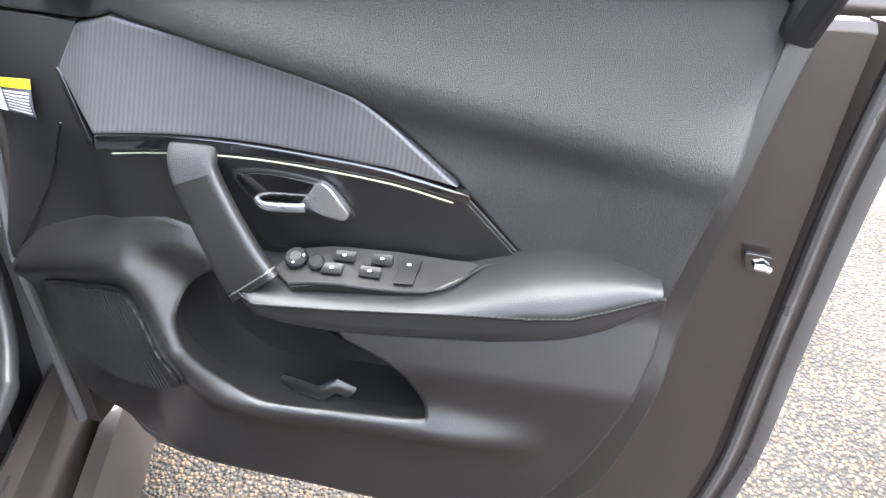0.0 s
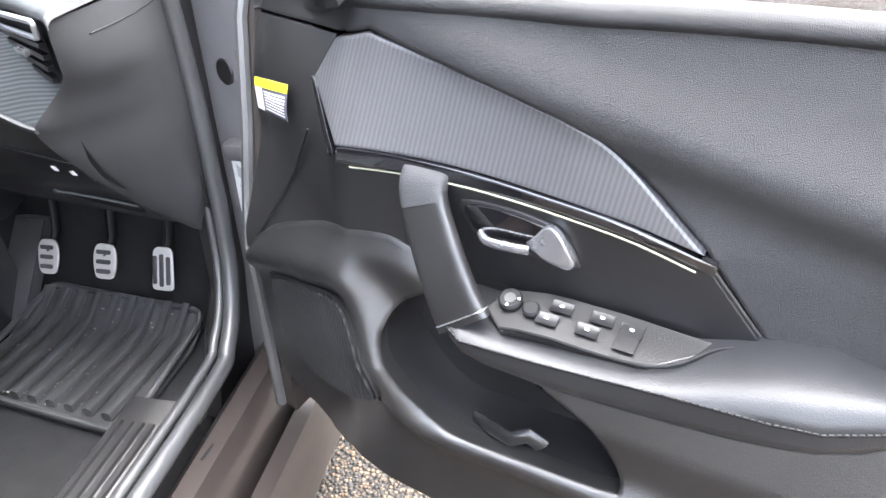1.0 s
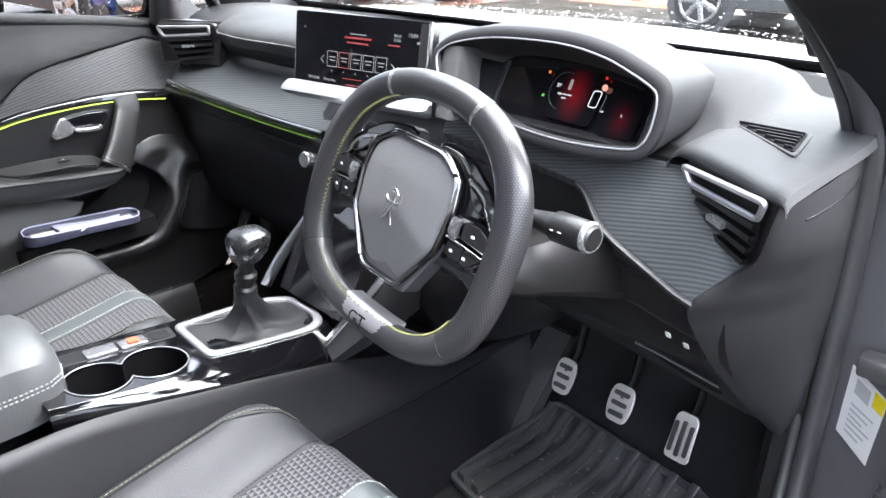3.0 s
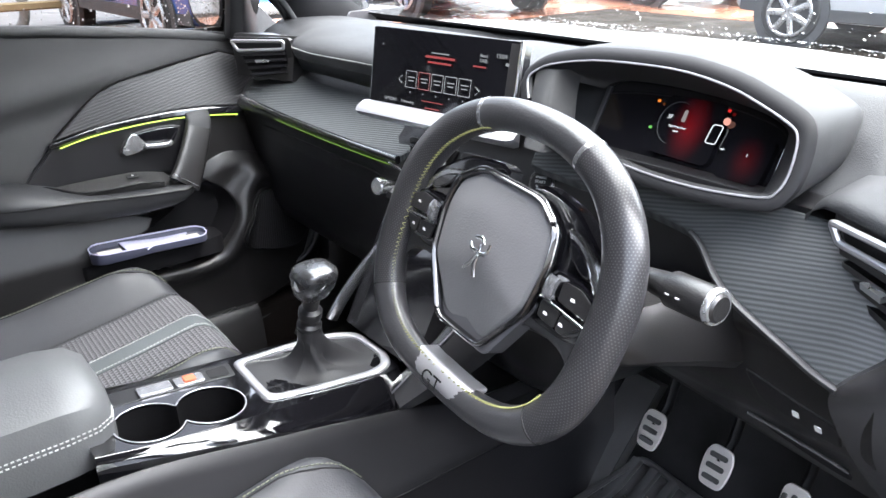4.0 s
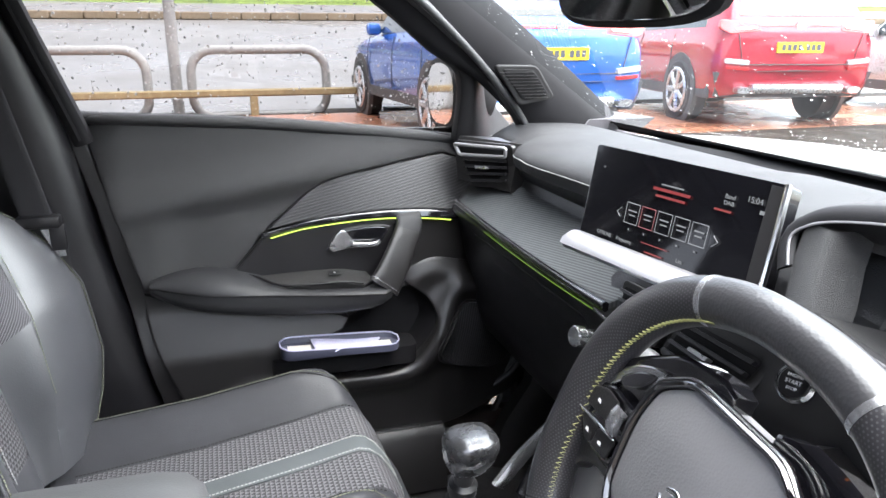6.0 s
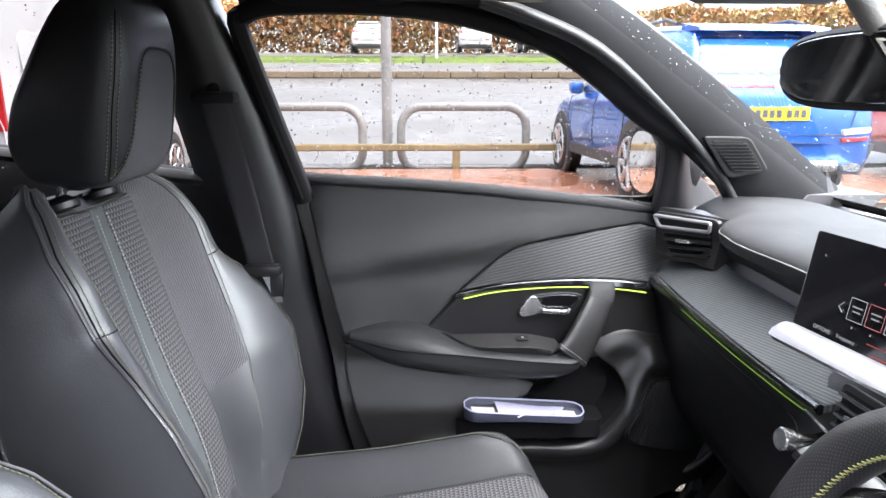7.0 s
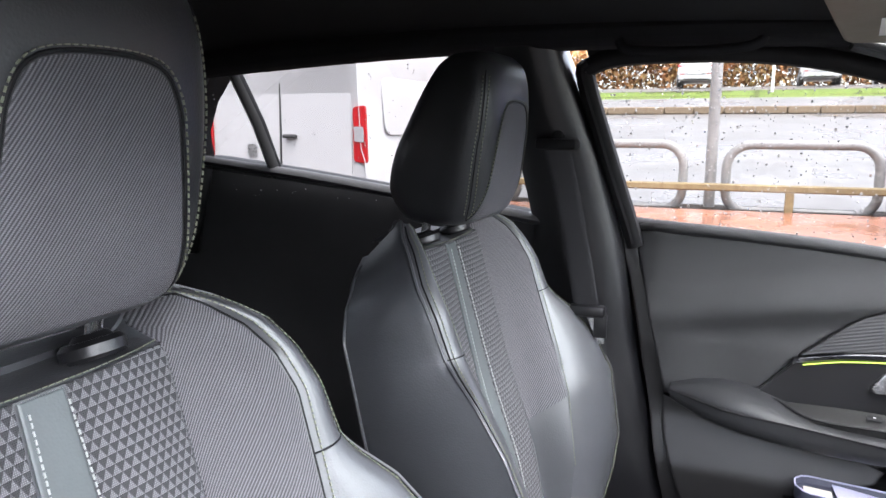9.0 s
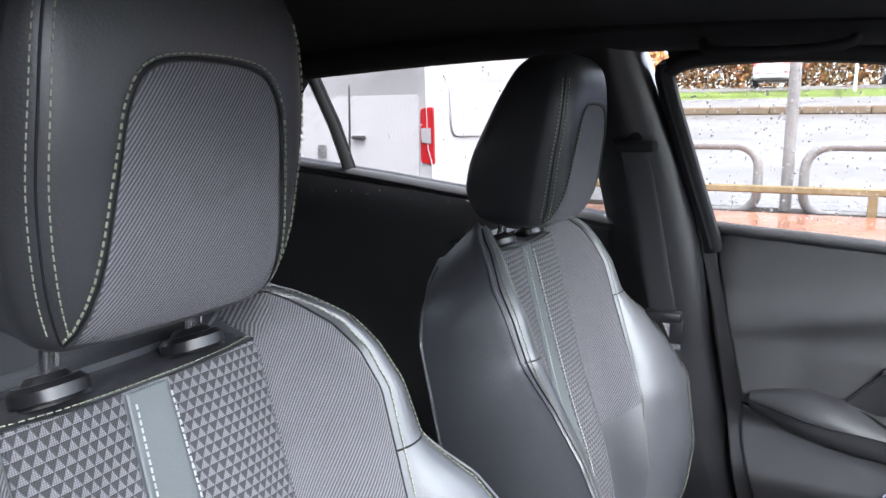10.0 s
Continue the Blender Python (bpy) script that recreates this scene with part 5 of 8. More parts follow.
# centre keys and knob
part("key_plate", loft([[V((x, 0.245, 0.812)), V((x, 0.205, 0.802)), V((x, 0.200, 0.794)), V((x, 0.235, 0.770))] for x in (-0.085, 0.0, 0.19)]), GLOSS, dash, "piano black key row")
for i in range(7):
    x = -0.05 + 0.03 * i
    part("toggle_key", loft([[V((x + a, 0.232, 0.812)), V((x + a, 0.196, 0.801)), V((x + a, 0.192, 0.793)), V((x + a, 0.205, 0.787))] for a in (-0.0125, 0.0125)]), SMOOTH if i != 3 else GLOSS, dash)
part("key_chrome", sweep([(-0.085, 0.215, 0.838), (-0.02, 0.228, 0.818), (0.19, 0.228, 0.818)], (0.002, 0.002), (0, 0, 1), 6), CHROME, dash)
part("volume_knob", joined(disc((-0.073, 0.182, 0.809), (0.1, -0.97, 0.2), 0.0135, 0.012, 28, 0.002), disc((-0.072, 0.194, 0.807), (0.1, -0.97, 0.2), 0.010, 0.03, 20)), CHROME, dash, "knurled silver volume knob")
btn = part("start_button", disc((0.207, 0.252, 0.872), (0.25, -0.85, 0.45), 0.0185, 0.012, 32, 0.003), CHROME, dash, "round start button with chrome ring")
nb = V((0.25, -0.85, 0.45)).normalized()
part("button_face", disc(V((0.207, 0.252, 0.872)) + nb * 0.0008, nb, 0.0145, 0.002, 28, 0.001), SMOOTH, btn)
xb = V((1, 0.25, 0.05)).normalized()
xb = (xb - nb * xb.dot(nb)).normalized()
for k, w in enumerate(("ENGINE", "START", "STOP")):
    words(w, 0.0052 if k == 1 else 0.0042, V((0.207, 0.252, 0.872)) + nb * 0.0013 + nb.cross(xb) * (0.006 - 0.006 * k), xb, nb.cross(xb), WHITEP, btn)
part("chrome_blade", sweep(spline([(-0.02, 0.215, 0.79), (-0.05, 0.17, 0.72), (-0.075, 0.12, 0.65), (-0.082, 0.09, 0.605)], 4), (0.005, 0.011), (0, -1, 0.5), 8, 3), CHROME, dash, "bright blade beside the console")
rows = []
for y, pts in ((0.083, ((0.088, 0.563), (0.095, 0.563), (0.113, 0.548), (0.110, 0.536))), (0.12, ((0.110, 0.612), (0.122, 0.610), (0.132, 0.575), (0.120, 0.545))), (0.16, ((0.138, 0.668), (0.151, 0.662), (0.152, 0.610), (0.130, 0.558))), (0.20, ((0.156, 0.725), (0.170, 0.715), (0.167, 0.650), (0.140, 0.575))), (0.25, ((0.165, 0.79), (0.180, 0.775), (0.172, 0.680), (0.145, 0.595)))):
    rows.append([V((x, y, z)) for x, z in pts] + [V((0.07, y + 0.02, lerp(pts[0][1], pts[3][1], 0.5)))])
rows = [[V(p) for p in r] for r in zip(*[spline(line, 4) for line in zip(*rows)])]
part("stack_strut", loft(rows), CHEEK, dash, "dark plastic strut beside the centre stack")
part("chrome_blade", sweep([r[0].lerp(r[1], 0.4) + V((0, -0.002, 0.001)) for r in rows], (0.007, 0.003), (0, -0.6, 0.8), 8, 3), CHROME, dash, "bright blade on the strut")
part("centre_facia", loft([[V((x, y, z)) for y, z in ((0.26, 0.83), (0.215, 0.80), (0.16, 0.70), (0.11, 0.60), (0.2, 0.55), (0.3, 0.6))] for x in (-0.07, 0.0, 0.11)]), GLOSS, dash)

# touch screen
screen = thing("touch_screen", (0.0, 0.24, 0.93), "black touch screen on a silver plinth", "screen")
s_tl, s_tr, s_bl = V((-0.140, 0.238, 1.037)), V((0.140, 0.282, 1.036)), V((-0.111, 0.203, 0.933))
s_br = V((0.158, 0.246, 0.934))
sn = (s_bl - s_tl).cross(s_tr - s_tl).normalized()
if sn.y > 0:
    sn = -sn
spot = lambda a, b, h: s_tl.lerp(s_tr, a).lerp(s_bl.lerp(s_br, a), b) + sn * h
glassy = part("panel", slab(rounded([(0, 0), (1, 0), (1, 1), (0, 1)], 0.03), lambda a, b, h: spot(a, b, h * 0.12), 0.005, 0.15, 0.2, True), GLOSS, screen)
part("screen_frame", sweep([spot(0.995, 0.0, 0.001), spot(1.0, 0.5, 0.001), spot(1.0, 1.0, 0.001)], (0.003, 0.004), sn, 8), CHROME, screen)
part("bezel", slab([(0.93, 0.03), (0.985, 0.03), (0.985, 0.97), (0.93, 0.97)], lambda a, b, h: spot(a, b, 0.0012 + h * 0.1), 0.005, 0.01, 0.3), PLASTIC, screen)
rings = []
for a, k in ((-0.03, 0.35), (-0.027, 0.65), (-0.015, 0.9), (0.01, 1.0), (0.3, 1.0), (0.7, 1.0), (1.0, 1.0), (1.04, 0.8), (1.06, 0.4)):
    mid3 = spot(a, 1.10, 0.010)
    rings.append([mid3.lerp(spot(a, b, h), k) for b, h in ((0.985, -0.006), (0.99, 0.004), (1.01, 0.010), (1.05, 0.016), (1.11, 0.023), (1.18, 0.026), (1.215, 0.020), (1.23, -0.01))])
part("plinth", loft(rings), SATIN, screen, "silver plinth")
txt, upd = (s_tr - s_tl), (s_tl - s_bl)
DIMW = glow("dim white screen light", (0.8, 0.85, 0.9), 0.022)
DIMR = glow("dim red screen light", (1.0, 0.03, 0.03), 0.022)
for a, b, size, t, m in ((0.885, 0.20, 0.0085, "15:04", DIMW), (0.17, 0.925, 0.0062, "OPTIONS", DIMW), (0.30, 0.925, 0.0062, "Frequency", DIMW), (0.62, 0.935, 0.0062, "List", DIMW), (0.78, 0.22, 0.0066, "Band", DIMW), (0.78, 0.28, 0.0066, "DAB", DIMW)):
    words(t, size, spot(a, b, 0.0014), txt, upd, m, glassy)
bar = lambda a0, b0, a1, b1, m, n="screen_bar": part(n, slab([(a0, b0), (a1, b0), (a1, b1), (a0, b1)], lambda a, b, h: spot(a, b, 0.0014), 0, 0, 0.5), m, glassy)
bar(0.40, 0.30, 0.60, 0.33, DIMR)
bar(0.42, 0.37, 0.58, 0.395, DIMR)
bar(0.72, 0.345, 0.80, 0.365, DIMR)
bar(0.40, 0.875, 0.55, 0.885, DIMR)
bar(0.43, 0.955, 0.53, 0.97, DIMR)
bar(0.44, 0.255, 0.56, 0.27, DIMW)
bar(0.915, 0.27, 0.935, 0.305, DIMW)
bar(0.08, 0.22, 0.09, 0.235, DIMW)
for i in range(5):
    a0 = 0.275 + 0.092 * i
    part("preset_box", sweep([spot(q.x, q.y, 0.0015) for q in rounded([(a0, 0.53), (a0 + 0.078, 0.53), (a0 + 0.078, 0.74), (a0, 0.74)], 0.004)], (0.00045, 0.00045), sn, 4, 2, True), DIMR if i == 1 else DIMW, glassy)
    bar(a0 + 0.014, 0.60, a0 + 0.064, 0.615, DIMW)
    bar(a0 + 0.02, 0.645, a0 + 0.058, 0.66, DIMW)
    bar(a0 + 0.034, 0.79, a0 + 0.042, 0.81, DIMW)
for a0, d in ((0.235, -1), (0.765, 1)):
    part("chevron", sweep([spot(a0 - d * 0.012, 0.60, 0.0015), spot(a0 + d * 0.012, 0.65, 0.0015), spot(a0 - d * 0.012, 0.70, 0.0015)], (0.0006, 0.0006), sn, 4), DIMW, glassy)

# ---- steering wheel ----
wheel = thing("steering_wheel", (0.356, 0.12, 0.85), "small black leather steering wheel with perforated grips and silver badge", "steering wheel")
WC, WT = V((0.356, 0.035, 0.884)), 0.36
wup, wno = V((0, math.sin(WT), math.cos(WT))), V((0, -math.cos(WT), math.sin(WT)))
LOCK = radians(-6.5)
wat = lambda x, y, h: WC + V((1, 0, 0)) * (x * math.cos(LOCK) - y * math.sin(LOCK)) + wup * (x * math.sin(LOCK) + y * math.cos(LOCK)) + wno * h


def rim_point(t):
    """Middle line of the rim: flattened at the bottom."""
    c, s = math.cos(t), math.sin(t)
    b = 0.132 if s > 0 else 0.139
    p = 2.25 if s > 0 else 2.9
    return wat(0.146 * math.copysign(abs(c) ** (2 / p), c), b * math.copysign(abs(s) ** (2 / p), s), 0.0)


def rim_piece(name, t0, t1, m, label="", extra=0.0, step=0.06):
    """A stretch of the rim, fattest at its two sides."""
    n = max(3, int(abs(t1 - t0) / step))
    ts = [lerp(t0, t1, i / n) for i in range(n + 1)]
    fat = lambda t: 0.0046 * abs(math.cos(t)) ** 1.6
    return part(name, sweep([rim_point(t) for t in ts], [(0.0158 + fat(t) + extra, 0.0158 + 0.3 * fat(t) + extra) for t in ts], wno, 20), m, wheel, label)


rad = radians
rim_piece("rim_top", rad(67), rad(116), WHEELHIDE)
rim_piece("rim_grip", rad(116), rad(214), PERF, "perforated leather grip")
rim_piece("rim_grip", rad(-43), rad(67), PERF, "perforated leather grip")
rim_piece("rim_bottom", rad(214), rad(317), WHEELHIDE)
for t in (67, 116):
    rim_piece("rim_marker", rad(t - 1.0), rad(t + 1.0), LEVERM, "silver marker ring", 0.0005, 0.008)
for t in (214, 317):
    rim_piece("rim_seam", rad(t - 0.35), rad(t + 0.35), STITCHD, "", 0.0004, 0.006)
zig = []
for i in range(220):
    t = lerp(rad(112), rad(330), i / 219)
    p = rim_point(t)
    inward = (WC - p).normalized()
    zig.append(p + inward * (0.0142 + 0.0040 * abs(math.cos(t)) ** 1.6) + wno * (0.0085 + (0.0032 if i % 2 else -0.0032)))
part("rim_stitching", sweep(zig, (0.0006, 0.0006), wno, 4), THREADG, wheel, "yellow green zigzag stitching")
hub2 = rounded([(-0.038, 0.070), (0.038, 0.070), (0.065, 0.052), (0.070, 0.022), (0.065, -0.022), (0.030, -0.075), (-0.030, -0.075), (-0.065, -0.022), (-0.070, 0.022), (-0.065, 0.052)], 0.009, 3)
dome = lambda x, y: 0.024 - 0.20 * max(0, -y - 0.006 - 0.30 * abs(x)) - 0.10 * max(0, abs(x) - 0.038) - 0.10 * max(0, y - 0.035)
part("hub_cover", slab(hub2, lambda x, y, h: wat(x, y, dome(x, y) - 0.004 + h), 0.005, 0.035, 0.008), HUBHIDE, wheel, "grained airbag cover with folded facets")
ring2 = [(q[0] * 1.055, q[1] * 1.05) for q in hub2]
part("hub_rim", sweep([wat(a, b, 0.009) for a, b in ring2], (0.0035, 0.006), wno, 8, 2, True), GLOSS, wheel)
top_arc = [q for q in ring2 if q[1] > 0.0]
top_arc.sort(key=lambda q: math.atan2(q[1], q[0]))
part("hub_line", sweep([wat(a * 1.035, b * 1.035, 0.011) for a, b in top_arc], (0.0012, 0.0012), wno, 6), CHROME, wheel, "thin bright line")
base = rounded([(-0.072, -0.018), (-0.037, -0.087), (0.037, -0.087), (0.072, -0.018), (0.055, 0.0), (-0.055, 0.0)], 0.008, 3)
part("hub_base", slab(base, lambda x, y, h: wat(x, y, 0.008 + 0.06 * min(0, y + 0.075) + h), 0.005, 0.028, 0.012), plain("satin grey bezel", (0.14, 0.14, 0.15), 0.34, 0.6), wheel, "satin grey lower bezel")
part("maker_mark", joined(*[slab(rounded([(x, -0.0785), (x + 0.0048, -0.0785), (x + 0.0048, -0.0835), (x, -0.0835)], 0.001), lambda a, b, h: wat(a, b, 0.0082 + h), 0.0003, 0.002, 0.05) for x in [-0.026 + 0.0068 * i for i in range(7)]]), SILVER, wheel, "row of small silver bars")
mark = lambda *pts: sweep([wat(x, y, dome(x, y) - 0.002) for x, y in spline(pts, 4)], [(0.0022 * (0.55 + 0.45 * math.sin(math.pi * min(1, 0.15 + i / (4 * (len(pts) - 1))))), 0.0012) for i in range(4 * (len(pts) - 1) + 1)], wno, 8)
part("emblem", joined(mark((-0.012, -0.018), (-0.005, -0.010), (0.001, 0.002), (0.002, 0.012)), mark((0.004, -0.021), (0.001, -0.012), (0.003, 0.000)), mark((0.002, 0.002), (0.011, 0.006), (0.013, 0.016)), mark((0.001, 0.004), (-0.008, 0.003), (-0.012, 0.009)), mark((-0.008, 0.015), (0.0, 0.017), (0.006, 0.013))), CHROME, wheel, "plain chrome emblem")
fall = lambda x: -0.05 * max(0, abs(x) - 0.105)
for s in (-1, 1):
    spoke = spline([(s * 0.018, 0.080), (s * 0.066, 0.079), (s * 0.092, 0.066), (s * 0.118, 0.048), (s * 0.140, 0.026), (s * 0.141, -0.006), (s * 0.122, -0.027), (s * 0.085, -0.030), (s * 0.05, -0.022), (s * 0.03, 0.03)], 3, True)
    arm = part("spoke", slab(spoke, lambda x, y, h: wat(x, y, 0.003 + fall(x) + h), 0.004, 0.022, 0.014), GLOSS, wheel, "piano black spoke")
    blade = spline([(s * 0.074, 0.060), (s * 0.094, 0.055), (s * 0.116, 0.040), (s * 0.132, 0.014), (s * 0.136, -0.004), (s * 0.129, 0.004), (s * 0.119, 0.024), (s * 0.105, 0.036), (s * 0.088, 0.044)], 3, True)
    part("spoke_blade", slab(blade, lambda x, y, h: wat(x, y, 0.0050 + fall(x) + h), 0.002, 0.006, 0.02), CHROME, arm, "bright chrome blade")
    part("spoke_core", slab(spline([(s * 0.080, 0.054), (s * 0.098, 0.047), (s * 0.112, 0.034), (s * 0.106, 0.030), (s * 0.088, 0.040)], 3, True), lambda x, y, h: wat(x, y, 0.0066 + fall(x) + h), 0.002, 0.006, 0.02), GLOSS, arm)
    pod = rounded([(s * 0.076, 0.024), (s * 0.110, 0.026), (s * 0.133, 0.018), (s * 0.133, -0.008), (s * 0.114, -0.026), (s * 0.078, -0.022)], 0.008, 3)
    part("key_pod", slab(pod, lambda x, y, h: wat(x, y, 0.009 + fall(x) + h), 0.003, 0.012, 0.02), GLOSS, arm)
    for pts in ([(0.095, 0.0205), (0.113, 0.0215), (0.129, 0.0145), (0.130, 0.000), (0.096, 0.003)], [(0.0805, -0.0035), (0.1025, -0.0055), (0.1025, -0.0205), (0.0815, -0.0185)], [(0.1045, -0.0057), (0.1285, -0.0075), (0.1130, -0.0215), (0.1045, -0.0207)]):
        part("wheel_key", slab(rounded([(s * a, b) for a, b in pts], 0.003), lambda x, y, h: wat(x, y, 0.0118 + fall(x) + h), 0.0015, 0.004, 0.02), PLASTIC, arm, "dark satin key")
    for kx, ky in ((0.112, 0.011), (0.091, -0.012), (0.110, -0.013)):
        part("key_symbol", slab(rounded([(s * kx - 0.0026, ky - 0.0014), (s * kx + 0.0026, ky - 0.0014), (s * kx + 0.0012, ky + 0.0014), (s * kx - 0.0026, ky + 0.0012)], 0.0006), lambda x, y, h: wat(x, y, 0.0122 + fall(x)), 0, 0, 0.1), WHITEP, arm)
    part("thumb_wheel", sweep([wat(s * 0.0865, 0.002, 0.011), wat(s * 0.0865, 0.007, 0.0135), wat(s * 0.0865, 0.015, 0.0135), wat(s * 0.0865, 0.020, 0.011)], (0.006, 0.004), wno, 10, 3.0), LEVERM, arm, "satin thumb wheel")
    part("pod_line", sweep([wat(s * 0.079, -0.001, 0.0125), wat(s * 0.104, -0.002, 0.0125), wat(s * 0.131, -0.005, 0.0125 + fall(0.131))], (0.0011, 0.0010), wno, 6), CHROME, arm, "thin silver line between the keys")
    wing = spline([(s * 0.048, -0.024), (s * 0.085, -0.020), (s * 0.125, -0.016), (s * 0.143, -0.022), (s * 0.142, -0.050), (s * 0.128, -0.058), (s * 0.116, -0.044), (s * 0.096, -0.037), (s * 0.066, -0.038), (s * 0.050, -0.046)], 3, True)
    part("lower_spoke", slab(wing, lambda x, y, h: wat(x, y, 0.004 - 0.03 * max(0, abs(x) - 0.12) + h), 0.006, 0.024, 0.012), WHEELHIDE, wheel, "black leather lower spoke wing")
badge = part("badge", slab(rounded([(-0.045, -0.121), (0.045, -0.121), (0.037, -0.153), (-0.037, -0.153)], 0.005), lambda x, y, h: wat(x, y, 0.0185 - 0.012 * ((y + 0.137) / 0.017) ** 2 - 0.10 * max(0, abs(x) - 0.024) + h), 0.002, 0.022, 0.005), SATIN, wheel, "satin silver badge plate")
words("GT", 0.022, wat(0, -0.137, 0.0198), wat(1, 0, 0) - WC, wat(0, 1, 0) - WC, GLOSS, badge)
rows = []
for y, w, zt, zb in ((0.066, 0.070, 0.842, 0.806), (0.072, 0.090, 0.848, 0.800), (0.090, 0.108, 0.852, 0.796), (0.125, 0.119, 0.853, 0.788), (0.19, 0.128, 0.850, 0.764), (0.25, 0.136, 0.842, 0.740), (0.30, 0.140, 0.83, 0.72)):
    rows.append([V((0.368 + a * w, y + c, lerp(zb, zt, b))) for a, b, c in ((-1.0, 0.5, 0), (-0.96, 0.85, 0), (-0.8, 0.95, 0), (-0.4, 0.7, 0), (0.4, 0.7, 0), (0.80, 0.92, 0), (0.93, 0.98, 0), (0.985, 0.88, 0), (1.06, 0.5, 0), (1.08, 0.16, 0), (1.0, 0.03, 0), (0.85, 0.0, 0), (0.0, -0.06, 0), (-0.85, 0.0, 0), (-1.0, 0.05, 0))])
part("column_shroud", loft(rows), PLASTIC, wheel, "dark moulded column shroud")
part("column_neck", sweep([WC - wno * 0.01, WC - wno * 0.05, WC - wno * 0.12], [(0.05, 0.045), (0.062, 0.05), (0.075, 0.05)], (0, 0, 1), 20, 2.4), PLASTIC, wheel)


def stalk(s, tip):
    root = WC + V((s * 0.06, 0.085, -0.005))
    tip = V(tip)
    d = (tip - root)
    ob = part("column_stalk", sweep([root, root + d * 0.4, root + d * 0.62, root + d * 0.66, tip - d * 0.08, tip], [(0.008, 0.008), (0.0095, 0.0095), (0.013, 0.013), (0.0165, 0.0165), (0.0165, 0.0165), (0.014, 0.014)], (0, 0, 1), 20), PLASTIC, wheel, "dark column stalk")
    part("stalk_ring", sweep([tip - d * 0.035, tip - d * 0.02, tip + d * 0.003], [(0.0166, 0.0166), (0.0170, 0.0170), (0.0150, 0.0150)], (0, 0, 1), 20), SILVER, ob, "silver end ring")
    part("stalk_end", disc(tip + d * 0.02, d, 0.0135, 0.01, 20, 0.003), PLASTIC, ob)
    part("stalk_print", joined(*[box((root + d * f + V((0, -0.0178, 0.003)) - V((0.0018, 0.0, 0.0006)))[:], (root + d * f + V((0, -0.0172, 0.003)) + V((0.0018, 0.0, 0.0006)))[:]) for f in (0.70, 0.78)]), WHITEP, ob)


stalk(1, (0.552, 0.104, 0.886))
stalk(-1, (0.205, 0.085, 0.918))

# ---- pedals, mat, footrest ----
def pedal(name, x, z, w, h, tilt, tall=False):
    ob = thing(name, (x, 0.6, 0.42), "drilled metal sport pedal with rubber pads", "pedal", "pedals")
    q = Matrix.Translation((x, 0.52, z)) @ Matrix.Rotation(radians(tilt), 4, "X")
    f = lambda u, v, hh: q @ V((u, -hh, v))
    rim = [(-w * 0.75, -h), (w * 0.75, -h), (w, -h * 0.3), (w, h * 0.5), (w * 0.7, h), (-w * 0.7, h), (-w, h * 0.5), (-w, -h * 0.3)]
    if tall:
        rim = [(-w, -h), (w, -h), (w * 0.9, h * 0.8), (w * 0.6, h), (-w * 0.6, h), (-w * 0.9, h * 0.8)]
    part("plate", slab(rounded(rim, 0.01), f, 0.003, 0.008, 0.03), ALLOY, ob, "brushed metal plate")
    pads = [(-0.62, 0.62, v - 0.12, v + 0.12) for v in (-0.55, 0.0, 0.55)] if not tall else [(-0.18, 0.18, -0.8, 0.7), (-0.8, -0.45, -0.7, 0.6), (0.45, 0.8, -0.7, 0.6)]
    for a, b, c, d in pads:
        part("rubber_pad", slab(rounded([(a * w, c * h), (b * w, c * h), (b * w, d * h), (a * w, d * h)], 0.006), lambda u, v, hh: f(u, v, hh + 0.003), 0.001, 0.004, 0.03), RUBBER, ob)
    part("arm", sweep([f(0, h * 0.2, -0.012), f(0, h * 1.4, -0.03), V((x, 0.62, z + 0.22))], (0.008, 0.012), (0, 1, 0), 8), BLACKTRIM, ob)
    return ob


pedal("clutch_pedal", 0.237, 0.366, 0.0225, 0.035, -26)
pedal("brake_pedal", 0.363, 0.368, 0.0245, 0.035, -26)
pedal("accelerator_pedal", 0.487, 0.364, 0.0225, 0.043, -22, True)
rest = thing("footrest", (0.19, 0.5, 0.25), "dark plastic footrest with a pale edge", "footrest")
part("plate", loft([[V((x, 0.405, 0.236)), V((x, 0.575, 0.42)), V((x, 0.60, 0.41)), V((x, 0.45, 0.236))] for x in (0.145, 0.212)]), RUBBER, rest)
part("edge", sweep([(0.2125, 0.41, 0.240), (0.2125, 0.572, 0.418)], (0.0009, 0.0009), (1, 0, 0), 6), DASHTOP, rest)
mat = thing("floor_mat", (0.38, 0.38, 0.237), "worn black rubber floor mat with ribs and grit", "floor mat")
mat_f = lambda u, v, h: V((u, v, 0.246 + 0.045 * smooth((v - 0.44) / 0.08) + h))
part("mat_base", slab(rounded([(0.185, 0.265), (0.56, 0.215), (0.565, 0.50), (0.225, 0.525)], 0.02), mat_f, 0.004, 0.012, 0.03), RUBBER, mat)
for i in range(9):
    x = 0.225 + 0.0385 * i
    part("rib", sweep([mat_f(x - 0.02 * (1 - j / 5), lerp(0.275 - 0.10 * (x - 0.2), 0.515 - 0.02 * (x - 0.2), j / 5), 0.006) for j in range(6)], (0.010, 0.010), (0, 0, 1), 8, 2.4), RUBBER, mat)
part("mat_rim", sweep([mat_f(q.x, q.y, 0.004) for q in rounded([(0.185, 0.265), (0.56, 0.215), (0.565, 0.50), (0.225, 0.525)], 0.02)], (0.006, 0.006), (0, 0, 1), 8, 2, True), RUBBER, mat)
GRIT = plain("dry grit", (0.42, 0.36, 0.32), 0.9)
grit = bmesh.new()
rnd = random.Random(5)
